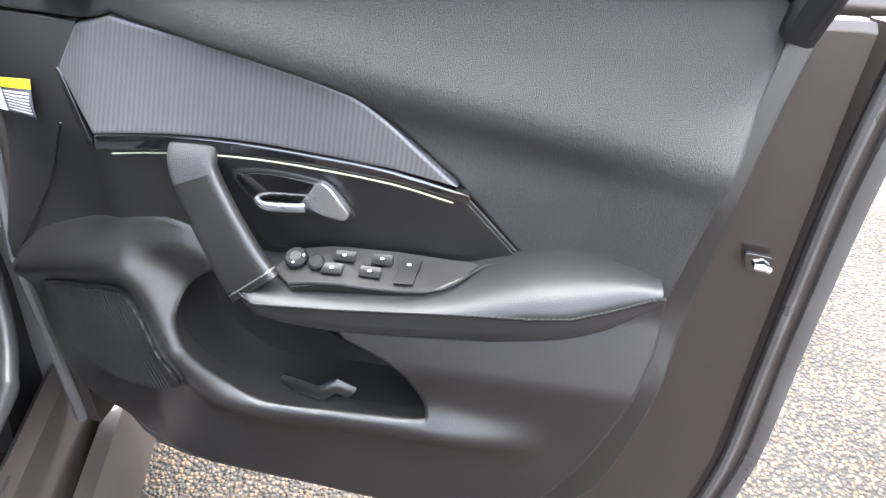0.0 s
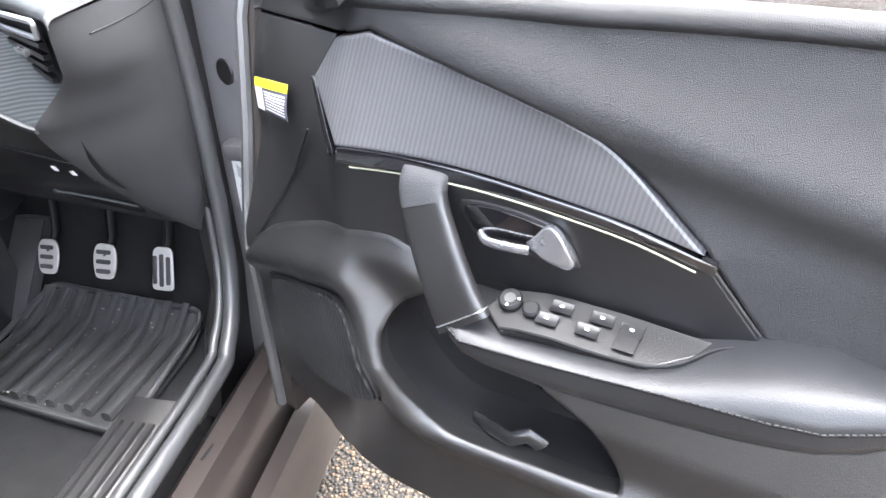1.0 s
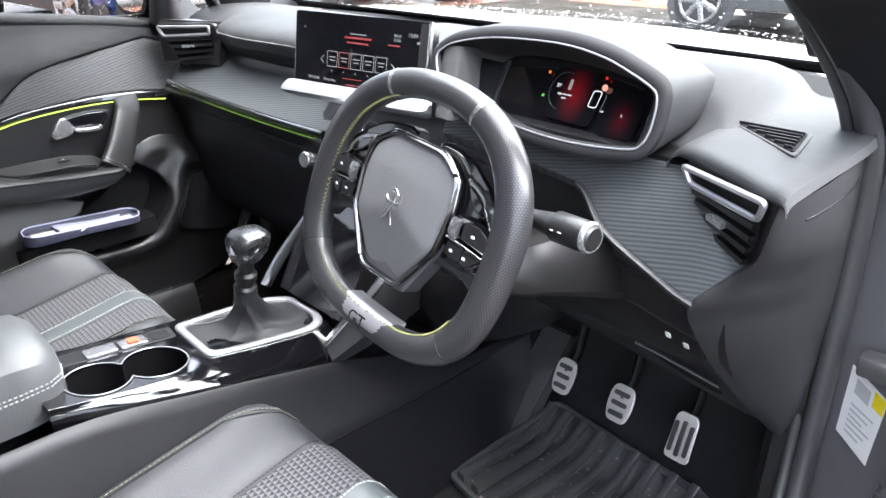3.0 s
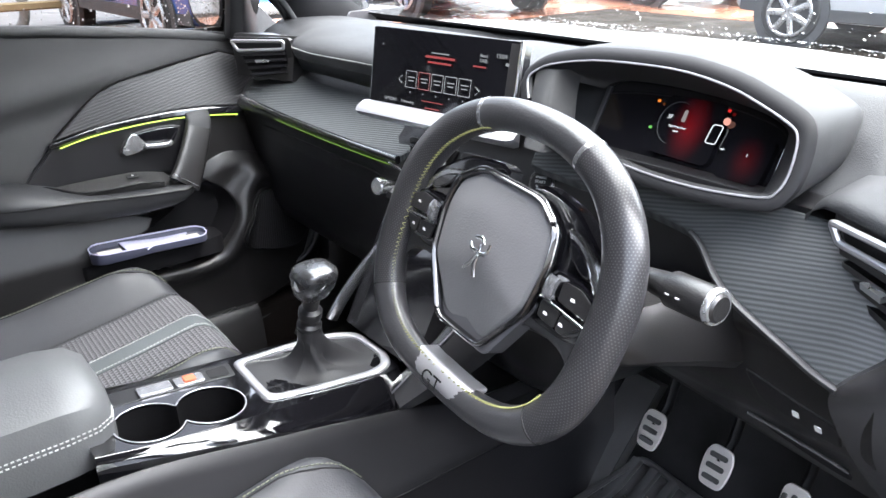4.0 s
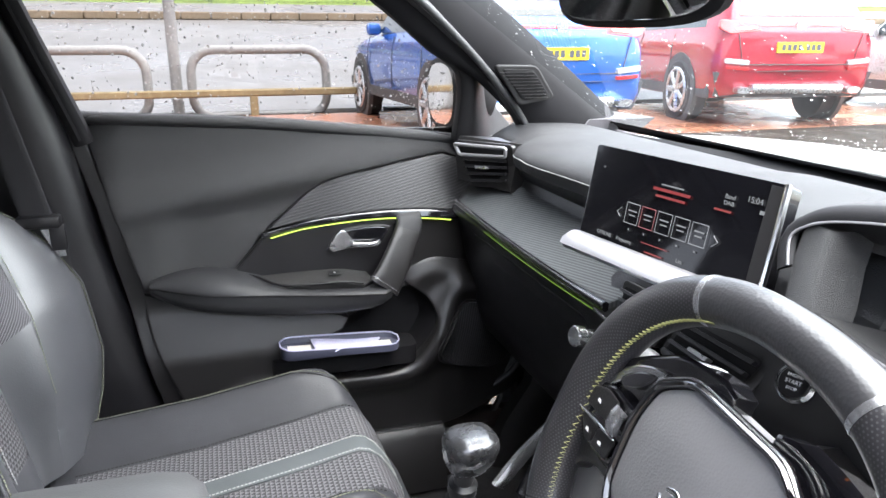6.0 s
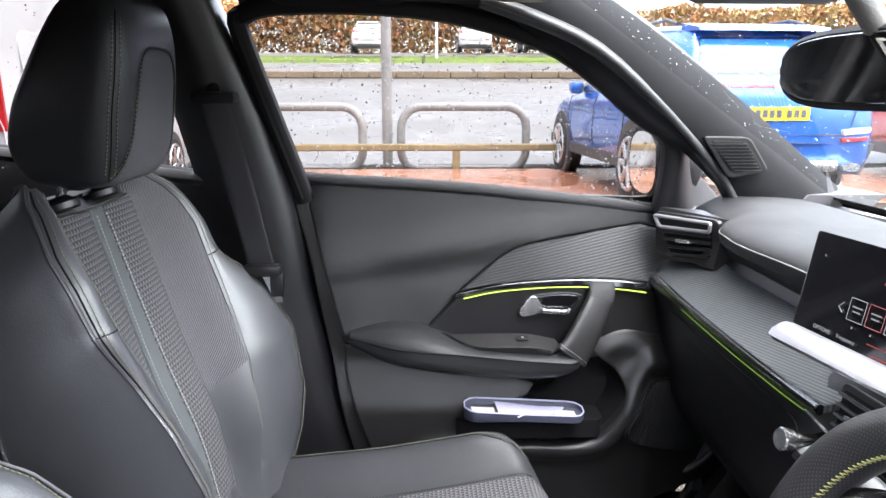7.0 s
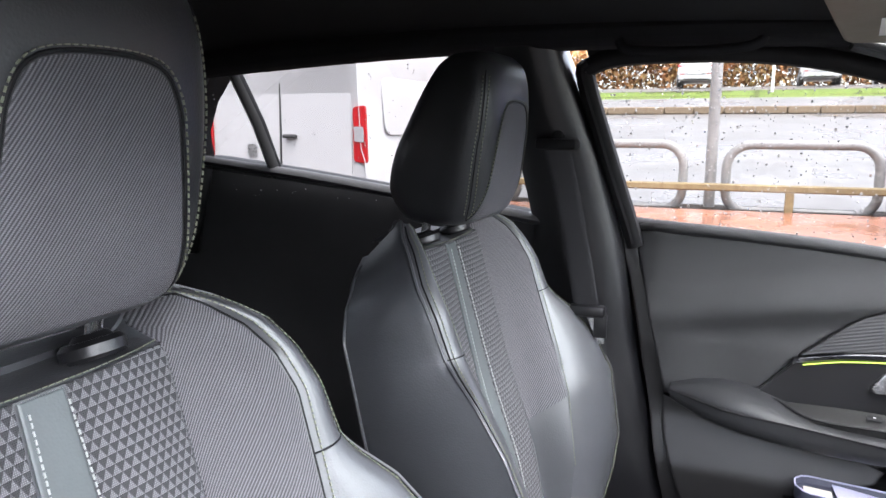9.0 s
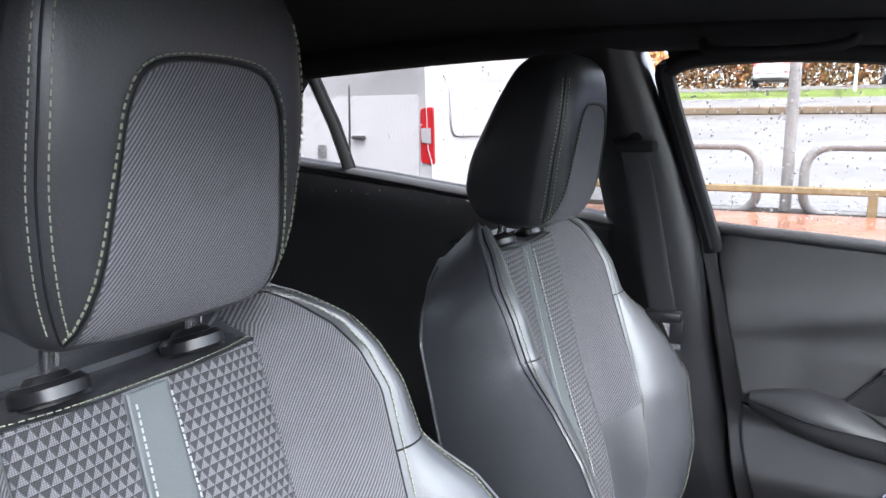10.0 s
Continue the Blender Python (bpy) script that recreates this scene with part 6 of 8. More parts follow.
for i in range(240):
    x, y = rnd.uniform(0.22, 0.54), rnd.uniform(0.25, 0.49)
    s = rnd.choice((0.0008, 0.001, 0.0014, 0.002)) * (2.2 if i == 3 else 1)
    bmesh.ops.create_icosphere(grit, subdivisions=1, radius=s, matrix=Matrix.Translation(mat_f(x, y, 0.006 if rnd.random() < 0.5 else 0.001)) @ Matrix.Diagonal((rnd.uniform(0.8, 2.5), rnd.uniform(0.6, 1.2), 0.5, 1)))
part("grit", grit, GRIT, None, "scattered pale grit and crumbs on the mat", category="grit", kind="stuff")


# ---- seats ----
ARMGREY = grained("pale grey armrest leather", (0.075, 0.078, 0.080), 0.42, 420, 0.25, 0.1, 0.0, 0.0005)
# half widths and heights of the backrest's lines by height: inner seam of the bolster, outer piping, rear edge
SEAM = [(0.48, 0.12), (0.62, 0.14), (0.72, 0.165), (0.80, 0.182), (0.90, 0.196), (0.96, 0.202), (1.0, 0.196), (1.03, 0.181), (1.06, 0.154), (1.085, 0.115)]
PIPE = [(0.48, 0.225), (0.54, 0.262), (0.60, 0.284), (0.72, 0.290), (0.79, 0.284), (0.85, 0.268), (0.885, 0.250), (0.905, 0.242), (0.96, 0.240), (1.0, 0.231), (1.03, 0.213), (1.06, 0.180), (1.085, 0.135)]
SEAMD = [(0.48, 0.03), (0.60, 0.06), (0.72, 0.07), (0.80, 0.065), (0.90, 0.056), (0.96, 0.052), (1.0, 0.042), (1.03, 0.030), (1.06, 0.012), (1.085, -0.005)]
PIPED = [(0.48, 0.06), (0.54, 0.095), (0.60, 0.118), (0.72, 0.132), (0.79, 0.118), (0.85, 0.090), (0.885, 0.064), (0.905, 0.052), (0.96, 0.044), (1.03, 0.022), (1.085, -0.012)]
REAR = [(0.48, 0.215), (0.60, 0.245), (0.80, 0.252), (0.95, 0.240), (1.02, 0.215), (1.06, 0.175), (1.085, 0.125)]


def seat(cx, dy, hy, hz, label):
    ob = thing("front_seat", (cx, -0.3, 0.235), label, "car seat", "front seats")
    nf = V((0, 1, 0.27)).normalized()
    spot_at = lambda x, z, d: V((cx + x, -0.70 + dy + (1.03 - z) * 0.27, z)) + nf * d

    def back(x, z, h):
        """The front skin of the backrest."""
        ax = abs(x)
        r, p = interp(SEAM, z), interp(PIPE, z)
        flat = min(0.112, r - 0.02)
        roll = max(0, z - 1.036) * (1 - smooth((ax - 0.100) / 0.035))
        if ax < flat:
            d = -0.006 * math.cos(ax / flat * math.pi / 2) + 0.004 * math.exp(-((ax - 0.07) / 0.03) ** 2)
        elif ax < r:
            t = (ax - flat) / (r - flat)
            d = interp(SEAMD, z) * (0.35 * t + 0.65 * t * t * (3 - 2 * t))
        else:
            t = min(1.0, (ax - r) / (p - r))
            d = lerp(interp(SEAMD, z), interp(PIPED, z), t) + 0.044 * (t * (1 - t)) ** 0.8 * smooth((1.09 - z) / 0.05)
        d += 0.010 * math.exp(-((z - 0.66) / 0.10) ** 2) * (ax < r)
        return spot_at(x, z - 0.45 * roll, d + h - 1.7 * roll)

    rings = []
    for v in [0.48, 0.50] + [0.52 + 0.0125 * i for i in range(45)] + [1.078, 1.085]:
        r, p, e = interp(SEAM, v), interp(PIPE, v), interp(REAR, v)
        flat = min(0.112, r - 0.02)
        half = [flat * i / 9 for i in range(10)] + [lerp(flat, r, i / 10) for i in range(1, 11)] + [lerp(r, p, i / 8) for i in range(1, 9)]
        front = [back(-x, v, 0) for x in reversed(half)] + [back(x, v, 0) for x in half[1:]]
        drop = 0.040 * smooth((v - 0.93) / 0.12)
        dp = interp(PIPED, v)
        side = []
        for f in (0.06, 0.2, 0.4, 0.6, 0.8, 0.95, 1.0):
            side.append((lerp(p, e, f) + 0.012 * math.sin(f * math.pi) * smooth((1.07 - v) / 0.1), lerp(dp, -0.088, f) - (0.004 if f == 0.06 else 0), drop * f))
        tail = [(e * 0.9, -0.102, drop), (e * 0.5, -0.112, drop), (0.0, -0.114, drop)]
        right = [spot_at(x, v - q, d) for x, d, q in side + tail]
        left = [spot_at(-x, v - q, d) for x, d, q in reversed(side + tail[:2])]
        rings.append(front + right + left)
    last = [V(q) for q in rings[-1]]
    for f, lift in ((0.25, 0.004), (0.55, 0.007), (0.85, 0.008)):
        rings.append([q.lerp(V((q.x, -0.742 + dy, min(q.z, 1.074) - 0.006)), f) + V((0, 0, lift)) for q in last])
    bk = part("backrest", loft(rings), LEATHER, ob, "black leather backrest with side bolsters")
    levels = lambda a, b, n=30: [lerp(a, b, i / n) for i in range(n + 1)]
    part("yoke", slab(spline([(-0.110, 1.040), (0.0, 1.033), (0.110, 1.040)], 4) + spline([(0.104, 1.080), (0.0, 1.084), (-0.104, 1.080)], 4), lambda x, z, h: back(x, z, h + 0.004), 0.003, 0.01, 0.012), LEATHERD, bk, "smooth leather top")
    part("yoke_stitching", stitches([back(x, lerp(1.033, 1.040, (x / 0.11) ** 2) + 0.003, 0.0048) for x in levels(-0.108, 0.108, 24)], nf, 0.0056, 0.0036, 0.0004), STITCHG, bk)
    part("centre_band", slab([(-0.025, 0.54), (0.025, 0.54), (0.0245, 0.80), (0.018, 1.031), (-0.018, 1.031), (-0.0245, 0.80)], lambda x, z, h: back(x, z, h + 0.0055), 0.003, 0.008, 0.012), LEATHERGREY, bk, "grey leather centre band")
    for s in (-1, 1):
        cloth = [(s * 0.0275, 0.54), (s * 0.100, 0.54), (s * 0.104, 0.66), (s * 0.110, 0.84), (s * 0.1105, 1.037), (s * 0.06, 1.0335), (s * 0.0205, 1.0325), (s * 0.027, 0.80)]
        part("cloth_panel", slab(cloth, lambda x, z, h: back(x, z, h + 0.0034), 0.002, 0.008, 0.012), TRICLOTH, bk, "grey triangle knit cloth")
        wing = [(s * 0.1125, z) for z in levels(0.70, 1.045, 14)] + [(s * 0.113, 1.065), (s * 0.116, 1.079)] + [(s * (interp(SEAM, z) - 0.003), z) for z in levels(1.072, 0.72, 26)]
        part("wing_cloth", slab(wing, lambda x, z, h: back(x, z, h + 0.0026), 0.0012, 0.008, 0.010), RIBCLOTH, bk, "fine ribbed side cloth")
        seamline = [back(s * (interp(SEAM, z) + 0.004), z, 0.0012) for z in levels(1.078, 0.60, 60)]
        part("seam_stitching", stitches(seamline, nf, 0.0058, 0.0038, 0.0005), STITCHG, bk, "pale seam stitching")
        part("seam_groove", sweep([back(s * interp(SEAM, z), z, 0.0004) for z in levels(1.08, 0.58, 60)], (0.0012, 0.0008), nf, 6), BLACKTRIM, bk)
        part("band_stitching", stitches([back(s * (lerp(0.0225, 0.0155, clamp((z - 0.8) / 0.23))), z, 0.0068) for z in levels(0.54, 1.026, 40)], nf, 0.0058, 0.0038, 0.0005), STITCH, bk, "pale seam stitching")
        part("bolster_joint", sweep([back(s * lerp(interp(SEAM, 0.902), interp(PIPE, 0.902), f), 0.902 + 0.004 * f, 0.0003) for f in levels(0.0, 1.0, 10)], (0.0011, 0.0011), nf, 6), BLACKTRIM, bk, "dark seam across the bolster")
        part("piping", sweep([back(s * (interp(PIPE, z) - 0.001), z, 0.0005) for z in levels(0.50, 1.08, 70)], (0.0026, 0.0026), nf, 6), LEATHER, bk, "raised edge piping")
        part("piping_groove", sweep([back(s * (interp(PIPE, z) - 0.0045), z, 0.0010) for z in levels(0.50, 1.075, 70)], (0.0008, 0.0012), nf, 6), BLACKTRIM, bk)
        part("piping_stitching", stitches([back(s * (interp(PIPE, z) - 0.0085), z, 0.0014) for z in levels(0.50, 1.07, 70)], nf, 0.0058, 0.0036, 0.0004), STITCHG, bk)
        rear_line = [spot_at(s * (interp(REAR, z) + 0.001), z - 0.040 * smooth((z - 0.93) / 0.12), -0.087) for z in levels(0.50, 1.075, 50)]
        part("rear_piping", sweep(rear_line, (0.0026, 0.0026), nf, 6), LEATHER, bk)
        # head restraint post and collar
        foot = back(s * 0.062, 1.054, 0.005) + V((0, 0.004, 0.007))
        top = V((cx + s * 0.062, -0.712 + dy, 1.11))
        part("collar", joined(disc(foot + V((0, 0, 0.010)), (0, -0.3, 1), 0.0155, 0.02, 24, 0.003, 0.024), disc(foot + V((0, 0, 0.005)), (0, -0.3, 1), 0.0255, 0.012, 24, 0.004)), SMOOTH, ob, "black post collar")
        part("post", sweep([foot - V((0, 0, 0.02)), top], (0.0068, 0.0068), (0, 1, 0), 16), CHROME, ob, "chrome head restraint post")
    # head restraint: a broad front shield that narrows to the back
    prof = [(z, w, (f - b) / 2, (f + b) / 2 + hy) for z, w, f, b in ((1.068, 0.066, -0.668, -0.708), (1.073, 0.086, -0.645, -0.738), (1.086, 0.100, -0.628, -0.772), (1.12, 0.113, -0.614, -0.788), (1.17, 0.119, -0.606, -0.778), (1.22, 0.118, -0.600, -0.754), (1.268, 0.112, -0.600, -0.728), (1.302, 0.098, -0.606, -0.706), (1.318, 0.074, -0.620, -0.688))]
    prof = [(q[0] + hz, q[1], q[2], q[3]) for q in spline(prof, 5)]
    POW = 4.2
    rings = []
    for z, w, d, y in prof:
        ring = []
        for i in range(56):
            a = 2 * math.pi * i / 56
            c, q = math.cos(a), math.sin(a)
            fx, fy = math.copysign(abs(c) ** (2 / POW), c), math.copysign(abs(q) ** (2 / POW), q)
            narrow = 1 - 0.30 * clamp(0.55 - fy, 0, 1.5) / 1.5
            ring.append(V((cx + w * fx * narrow, y + d * fy, z - 0.008 * clamp(-fy) * smooth((1.10 + hz - z) / 0.03))))
        rings.append(ring)
    hr = part("head_restraint", loft(rings), HEADHIDE, ob, "black leather head restraint")

    def pad(x, z, h):
        w, d, y = (interp([(p[0], p[k]) for p in prof], z) for k in (1, 2, 3))
        return V((cx + x, y + d * (1 - clamp(abs(x) / w) ** POW) ** (1 / POW) + h, z))
    arch = spline([(-0.083, 1.078 + hz), (-0.075, 1.13 + hz), (-0.068, 1.185 + hz), (-0.061, 1.222 + hz), (-0.043, 1.243 + hz), (0.0, 1.248 + hz), (0.043, 1.243 + hz), (0.061, 1.222 + hz), (0.068, 1.185 + hz), (0.075, 1.13 + hz), (0.083, 1.078 + hz)], 4)
    part("cloth_insert", slab(arch, lambda x, z, h: pad(x, z, h + 0.0045), 0.004, 0.01, 0.009), RIBCLOTH, hr, "fine ribbed cloth insert")
    part("insert_groove", sweep([pad(q.x * 1.02, q.y + 0.001, 0.0008) for q in arch], (0.0016, 0.0010), (0, 1, 0), 6), BLACKTRIM, hr)
    part("insert_stitching", stitches([pad(q.x * 1.055, q.y + 0.004, 0.0016) for q in arch], (0, 1, 0), 0.0056, 0.0034, 0.00038), STITCHG, hr, "yellow green stitching")
    for s in (-1, 1):
        for k in (0.0, 0.0075):
            part("side_stitching", stitches([pad(s * (interp([(p[0], p[1]) for p in prof], z + hz) * 0.90 + k - 0.004), z + hz, 0.0014) for z in [lerp(1.09, 1.285, i / 24) for i in range(25)]], (s * 0.5, 1, 0), 0.0056, 0.0034, 0.00038), STITCHG, hr)
        part("side_seam", sweep([pad(s * (interp([(p[0], p[1]) for p in prof], z + hz) * 0.90), z + hz, 0.0006) for z in [lerp(1.08, 1.29, i / 24) for i in range(25)]], (0.0009, 0.0009), (0, 1, 0), 5), BLACKTRIM, hr)

    # cushion
    def seat_skin(x, y):
        ax = abs(x)
        z = interp([(-0.5, 0.465), (-0.26, 0.487), (-0.11, 0.511), (-0.02, 0.528), (0.1, 0.53)], y)
        front = 0.055 - 0.5 * max(0, ax - 0.13)
        z -= 0.105 * clamp((y - (front - 0.075)) / 0.075) ** 2.2
        z += 0.06 * smooth((ax - 0.125) / 0.07) * (1 - 0.3 * smooth((y + 0.10) / 0.1)) - 0.06 * max(0, (ax - 0.20) / 0.045) ** 2
        return V((cx + x, y - 0.028, z))

    def pan(x, y, h):
        p, e = seat_skin(x, y), 0.004
        n = (seat_skin(x + e, y) - seat_skin(x - e, y)).cross(seat_skin(x, y + e) - seat_skin(x, y - e)).normalized()
        return p + n * h if h > -0.02 else p + n * -0.02 + V((0, 0, h + 0.02))
    rim = [(0.19, -0.50), (0.235, -0.46), (0.245, -0.36), (0.245, -0.12), (0.234, -0.038), (0.198, 0.016), (0.13, 0.055), (0.06, 0.066)]
    shape = spline(rim, 3) + spline([(-x, y) for x, y in reversed(rim)], 3)
    cu = part("cushion", slab(shape, lambda x, y, h: pan(x, y, h + 0.014), 0.014, 0.15, 0.011, True), CUSHHIDE, ob, "black leather seat cushion")
    part("centre_band", slab([(-0.024, -0.46), (0.024, -0.46), (0.024, 0.054), (0.0, 0.0555), (-0.024, 0.054)], lambda x, y, h: pan(x, y, h + 0.006), 0.003, 0.01, 0.015), LEATHERGREY, cu, "grey leather centre band")
    for s in (-1, 1):
        part("cloth_panel", slab([(s * 0.027, -0.46), (s * 0.125, -0.46), (s * 0.125, -0.06), (s * 0.122, -0.01)] + spline([(s * 0.117, 0.026), (s * 0.10, 0.040), (s * 0.07, 0.049), (s * 0.027, 0.054)], 3), lambda x, y, h: pan(x, y, h + 0.0048), 0.003, 0.012, 0.009), TRICLOTH, cu, "grey triangle knit cloth")
        part("seam_stitching", stitches([pan(s * 0.0195, lerp(-0.46, 0.05, i / 30), 0.0032) for i in range(31)], (0, 0, 1), 0.0062, 0.0042), STITCH, cu, "pale seam stitching")
        part("seam_stitching", stitches([pan(s * 0.131, lerp(-0.46, 0.0, i / 30), 0.0006) for i in range(31)], (0, 0, 1), 0.0062, 0.0042), STITCHD, cu, "dark seam stitching")
    for s in (-1, 1):
        part("bolster_seam", sweep([pan(s * interp([(-0.46, 0.196), (-0.1, 0.196), (0.02, 0.165)], y), y, 0.0004) for y in [-0.45 + 0.025 * i for i in range(19)]], (0.0012, 0.0010), (0, 0, 1), 6), BLACKTRIM, cu)
        part("bolster_stitching", stitches([pan(s * interp([(-0.46, 0.201), (-0.1, 0.201), (0.02, 0.170)], y), y, 0.0006) for y in [-0.45 + 0.0125 * i for i in range(37)]], (0, 0, 1), 0.0062, 0.004, 0.0005), STITCHG, cu)
    part("seat_base", loft([[V((cx + x, y, z)) for x, y in ((-0.21, -0.47), (0.21, -0.47), (0.21, -0.02), (-0.21, -0.02))] for z in (0.236, 0.38)]), BLACKTRIM, ob)
    return ob


seat(0.358, 0.004, -0.018, 0.010, "black leather driver seat with triangle knit cloth and head restraint")
seat(-0.360, 0.022, 0.022, 0.0, "black leather passenger seat with triangle knit cloth and head restraint")

rear = thing("rear_bench", (0, -1.3, 0.235), "dark rear bench seat in shadow", "car seat")
part("cushion", box((-0.58, -1.50, 0.30), (0.58, -1.02, 0.52), 0.05, 3), LEATHER, rear)
part("backrest", loft([[V((x, -1.44, 0.45)), V((x, -1.66, 1.00)), V((x, -1.76, 0.98)), V((x, -1.56, 0.45))] for x in (-0.58, 0.58)]), LEATHER, rear)

# ---- seat belt ----
belt = thing("seat_belt", (-0.66, -0.55, 0.85), "black seat belt hanging on the centre pillar", "seat belt")
part("webbing", sweep(spline([(-0.592, -0.572, 1.178), (-0.612, -0.556, 1.10), (-0.626, -0.538, 1.0), (-0.628, -0.515, 0.885), (-0.64, -0.50, 0.80), (-0.648, -0.50, 0.55)], 5), (0.024, 0.0014), (1, 0, 0), 10, 4), grained("woven belt webbing", (0.014, 0.014, 0.016), 0.38, 900, 0.5, 0.18, 0.0, 0.0006, 0.55), belt)
part("anchor", joined(box((-0.64, -0.610, 1.172), (-0.584, -0.535, 1.192), 0.006), disc((-0.600, -0.572, 1.195), (1, 0, 0.1), 0.012, 0.02, 16, 0.002)), BLACKTRIM, belt)
part("tongue", joined(box((-0.64, -0.545, 0.862), (-0.612, -0.478, 0.882), 0.005), box((-0.632, -0.50, 0.82), (-0.626, -0.475, 0.866), 0.002)), SMOOTH, belt)
part("tongue_plate", loft([section(V((-0.628, -0.497 + 0.004 * k, 0.858 - 0.016 * k)), V((0, 1, 0)), V((1, 0, 0)), 0.016 - 0.003 * k, 0.0015, 12, 4) for k in range(4)]), CHROME, belt, "metal belt tongue")

buckle = thing("belt_buckle", (-0.14, -0.40, 0.50), "black seat belt buckle beside the passenger seat", "belt buckle")
part("stalk", sweep([(-0.145, -0.42, 0.48), (-0.142, -0.405, 0.60)], (0.016, 0.008), (1, 0, 0), 10, 3), BLACKTRIM, buckle)
part("housing", box((-0.158, -0.43, 0.59), (-0.126, -0.375, 0.655), 0.006), SMOOTH, buckle)
part("release_key", box((-0.152, -0.41, 0.648), (-0.132, -0.380, 0.6575), 0.002), PLASTIC, buckle)
part("key_mark", box((-0.146, -0.400, 0.6570), (-0.138, -0.390, 0.6580)), WHITEP, buckle)

# ---- console ----
console = thing("centre_console", (0, -0.1, 0.3), "piano black centre console with cup holders and gear surround", "console")
TOP = 0.602
top_z = lambda y: TOP - 0.12 * y
top = lambda u, v, h: V((u, v, top_z(v) + h))
FALL = [(-0.62, 0.636), (-0.28, 0.630), (-0.217, 0.618), (-0.133, 0.597), (-0.044, 0.577), (0.056, 0.551), (0.10, 0.540), (0.21, 0.500), (0.50, 0.47)]
# flank: open above, a soft fold half way down
flank = []
for y in [-0.62 + 0.04 * i for i in range(29)]:
    zf = interp(FALL, y)
    fold = lerp(0.462, 0.445, clamp((y + 0.1) / 0.35))
    flank.append([V((x, y, z)) for x, z in ((0.104, zf - 0.006), (0.113, zf), (0.1175, zf - 0.003), (0.124, zf - 0.02), (0.142, lerp(zf, fold, 0.55)), (0.160, fold + 0.014), (0.168, fold), (0.1685, fold - 0.006), (0.177, 0.34), (0.190, 0.234), (-0.17, 0.234), (-0.15, 0.44), (-0.105, zf - 0.03), (-0.085, zf - 0.002), (-0.074, zf - 0.010))])
part("console_side", loft(flank, False, False), FLANK, console, "smooth dark plastic console flank")
part("flank_joint", sweep([V((0.1698, y, lerp(0.462, 0.445, clamp((y + 0.1) / 0.35)) - 0.003)) for y in [-0.1 + 0.06 * i for i in range(9)]], (0.0015, 0.0015), (1, 0, 0), 6), BLACKTRIM, console)
EDGE = spline([(0.074, -0.300), (0.083, -0.238), (0.0875, -0.15), (0.090, -0.032), (0.088, 0.05), (0.083, 0.085), (0.070, 0.110), (0.045, 0.125), (0.0, 0.131), (-0.035, 0.126), (-0.058, 0.105), (-0.068, 0.06), (-0.068, -0.05), (-0.066, -0.20), (-0.062, -0.298)], 3)
skirt = []
for i, q in enumerate(EDGE):
    d = (EDGE[min(i + 1, len(EDGE) - 1)] - EDGE[max(i - 1, 0)]).normalized()
    n = V((d.y, -d.x, 0))
    zt, zf = top_z(q.y), interp(FALL, q.y)
    e = max(0.004, min(0.023, (0.113 - q.x) / max(0.3, n.x))) if n.x > 0.3 else 0.012
    p = V((q.x, q.y, 0))
    skirt.append([p + V((0, 0, zt - 0.0002)), p + n * 0.0015 + V((0, 0, zt - 0.002)), p + n * e * 0.55 + V((0, 0, lerp(zt, zf, 0.55))), p + n * e * 0.95 + V((0, 0, zf + 0.004)), p + n * e + V((0, 0, zf - 0.006)), p + n * (e - 0.01) + V((0, 0, zf - 0.03))])
part("plate_skirt", loft(skirt, False, False), GLOSS, console, "piano black side of the top plate")
CUPS = ((0.036, -0.229, 0.0415), (0.036, -0.153, 0.0425))


def cup_outline(n=72):
    """The joint outline of the two round cup holders, as seen from between them."""
    c = V(((CUPS[0][0] + CUPS[1][0]) / 2, (CUPS[0][1] + CUPS[1][1]) / 2))
    out = []
    for i in range(n):
        a = 2 * math.pi * i / n
        d, best = V((math.cos(a), math.sin(a))), 0.012
        for x, y, r in CUPS:
            q = V((x, y)) - c
            k = q.dot(d)
            e = r * r - (q.length_squared - k * k)
            if e > 0:
                best = max(best, k + math.sqrt(e))
        out.append(c + d * best)
    return out


hole = cup_outline()
lo_c, hi_c = V((0.036, -0.300)), V((0.036, 0.127))
k0 = max(range(len(hole)), key=lambda i: hole[i].y)
k1 = min(range(len(hole)), key=lambda i: hole[i].y)
ccw = lambda a, b: [hole[i % len(hole)] for i in range(a, (b if b > a else b + len(hole)) + 1)]
left_arc, right_arc = ccw(k0, k1), ccw(k1, k0)
right_rim = [q for q in EDGE if q.x > 0.040]
left_rim = [q for q in EDGE if q.x < 0.032]
part("top_plate", slab([lo_c] + right_rim + [hi_c] + list(reversed(right_arc)), top, 0.0008, 0.004, 0.05), GLOSS, console, "piano black top plate")
part("top_plate", slab([hi_c] + left_rim + [lo_c] + list(reversed(left_arc)), top, 0.0008, 0.004, 0.05), GLOSS, console, "piano black top plate")
well = part("cup_holder", loft([[top(p.x, p.y, -0.0005) for p in hole], [top(p.x, p.y, -0.03) for p in hole], [top(lerp(p.x, 0.036, 0.06), lerp(p.y, -0.19, 0.05), -0.085) for p in hole], [top(0.036, -0.19, -0.087) for p in hole]], False), HOLEBLACK, console, "deep double cup holder")
part("cup_rim", sweep([top(p.x, p.y, 0.0004) for p in hole], (0.0011, 0.0006), (0, 0, 1), 6, 2, True), SATIN, well)
keys = part("mode_keys", slab(rounded([(-0.052, -0.268), (-0.020, -0.262), (-0.018, -0.098), (-0.054, -0.094)], 0.004), lambda u, v, h: top(u, v, h + 0.0012), 0.0008, 0.003, 0.05), SMOOTH, console, "black key strip beside the cup holders")
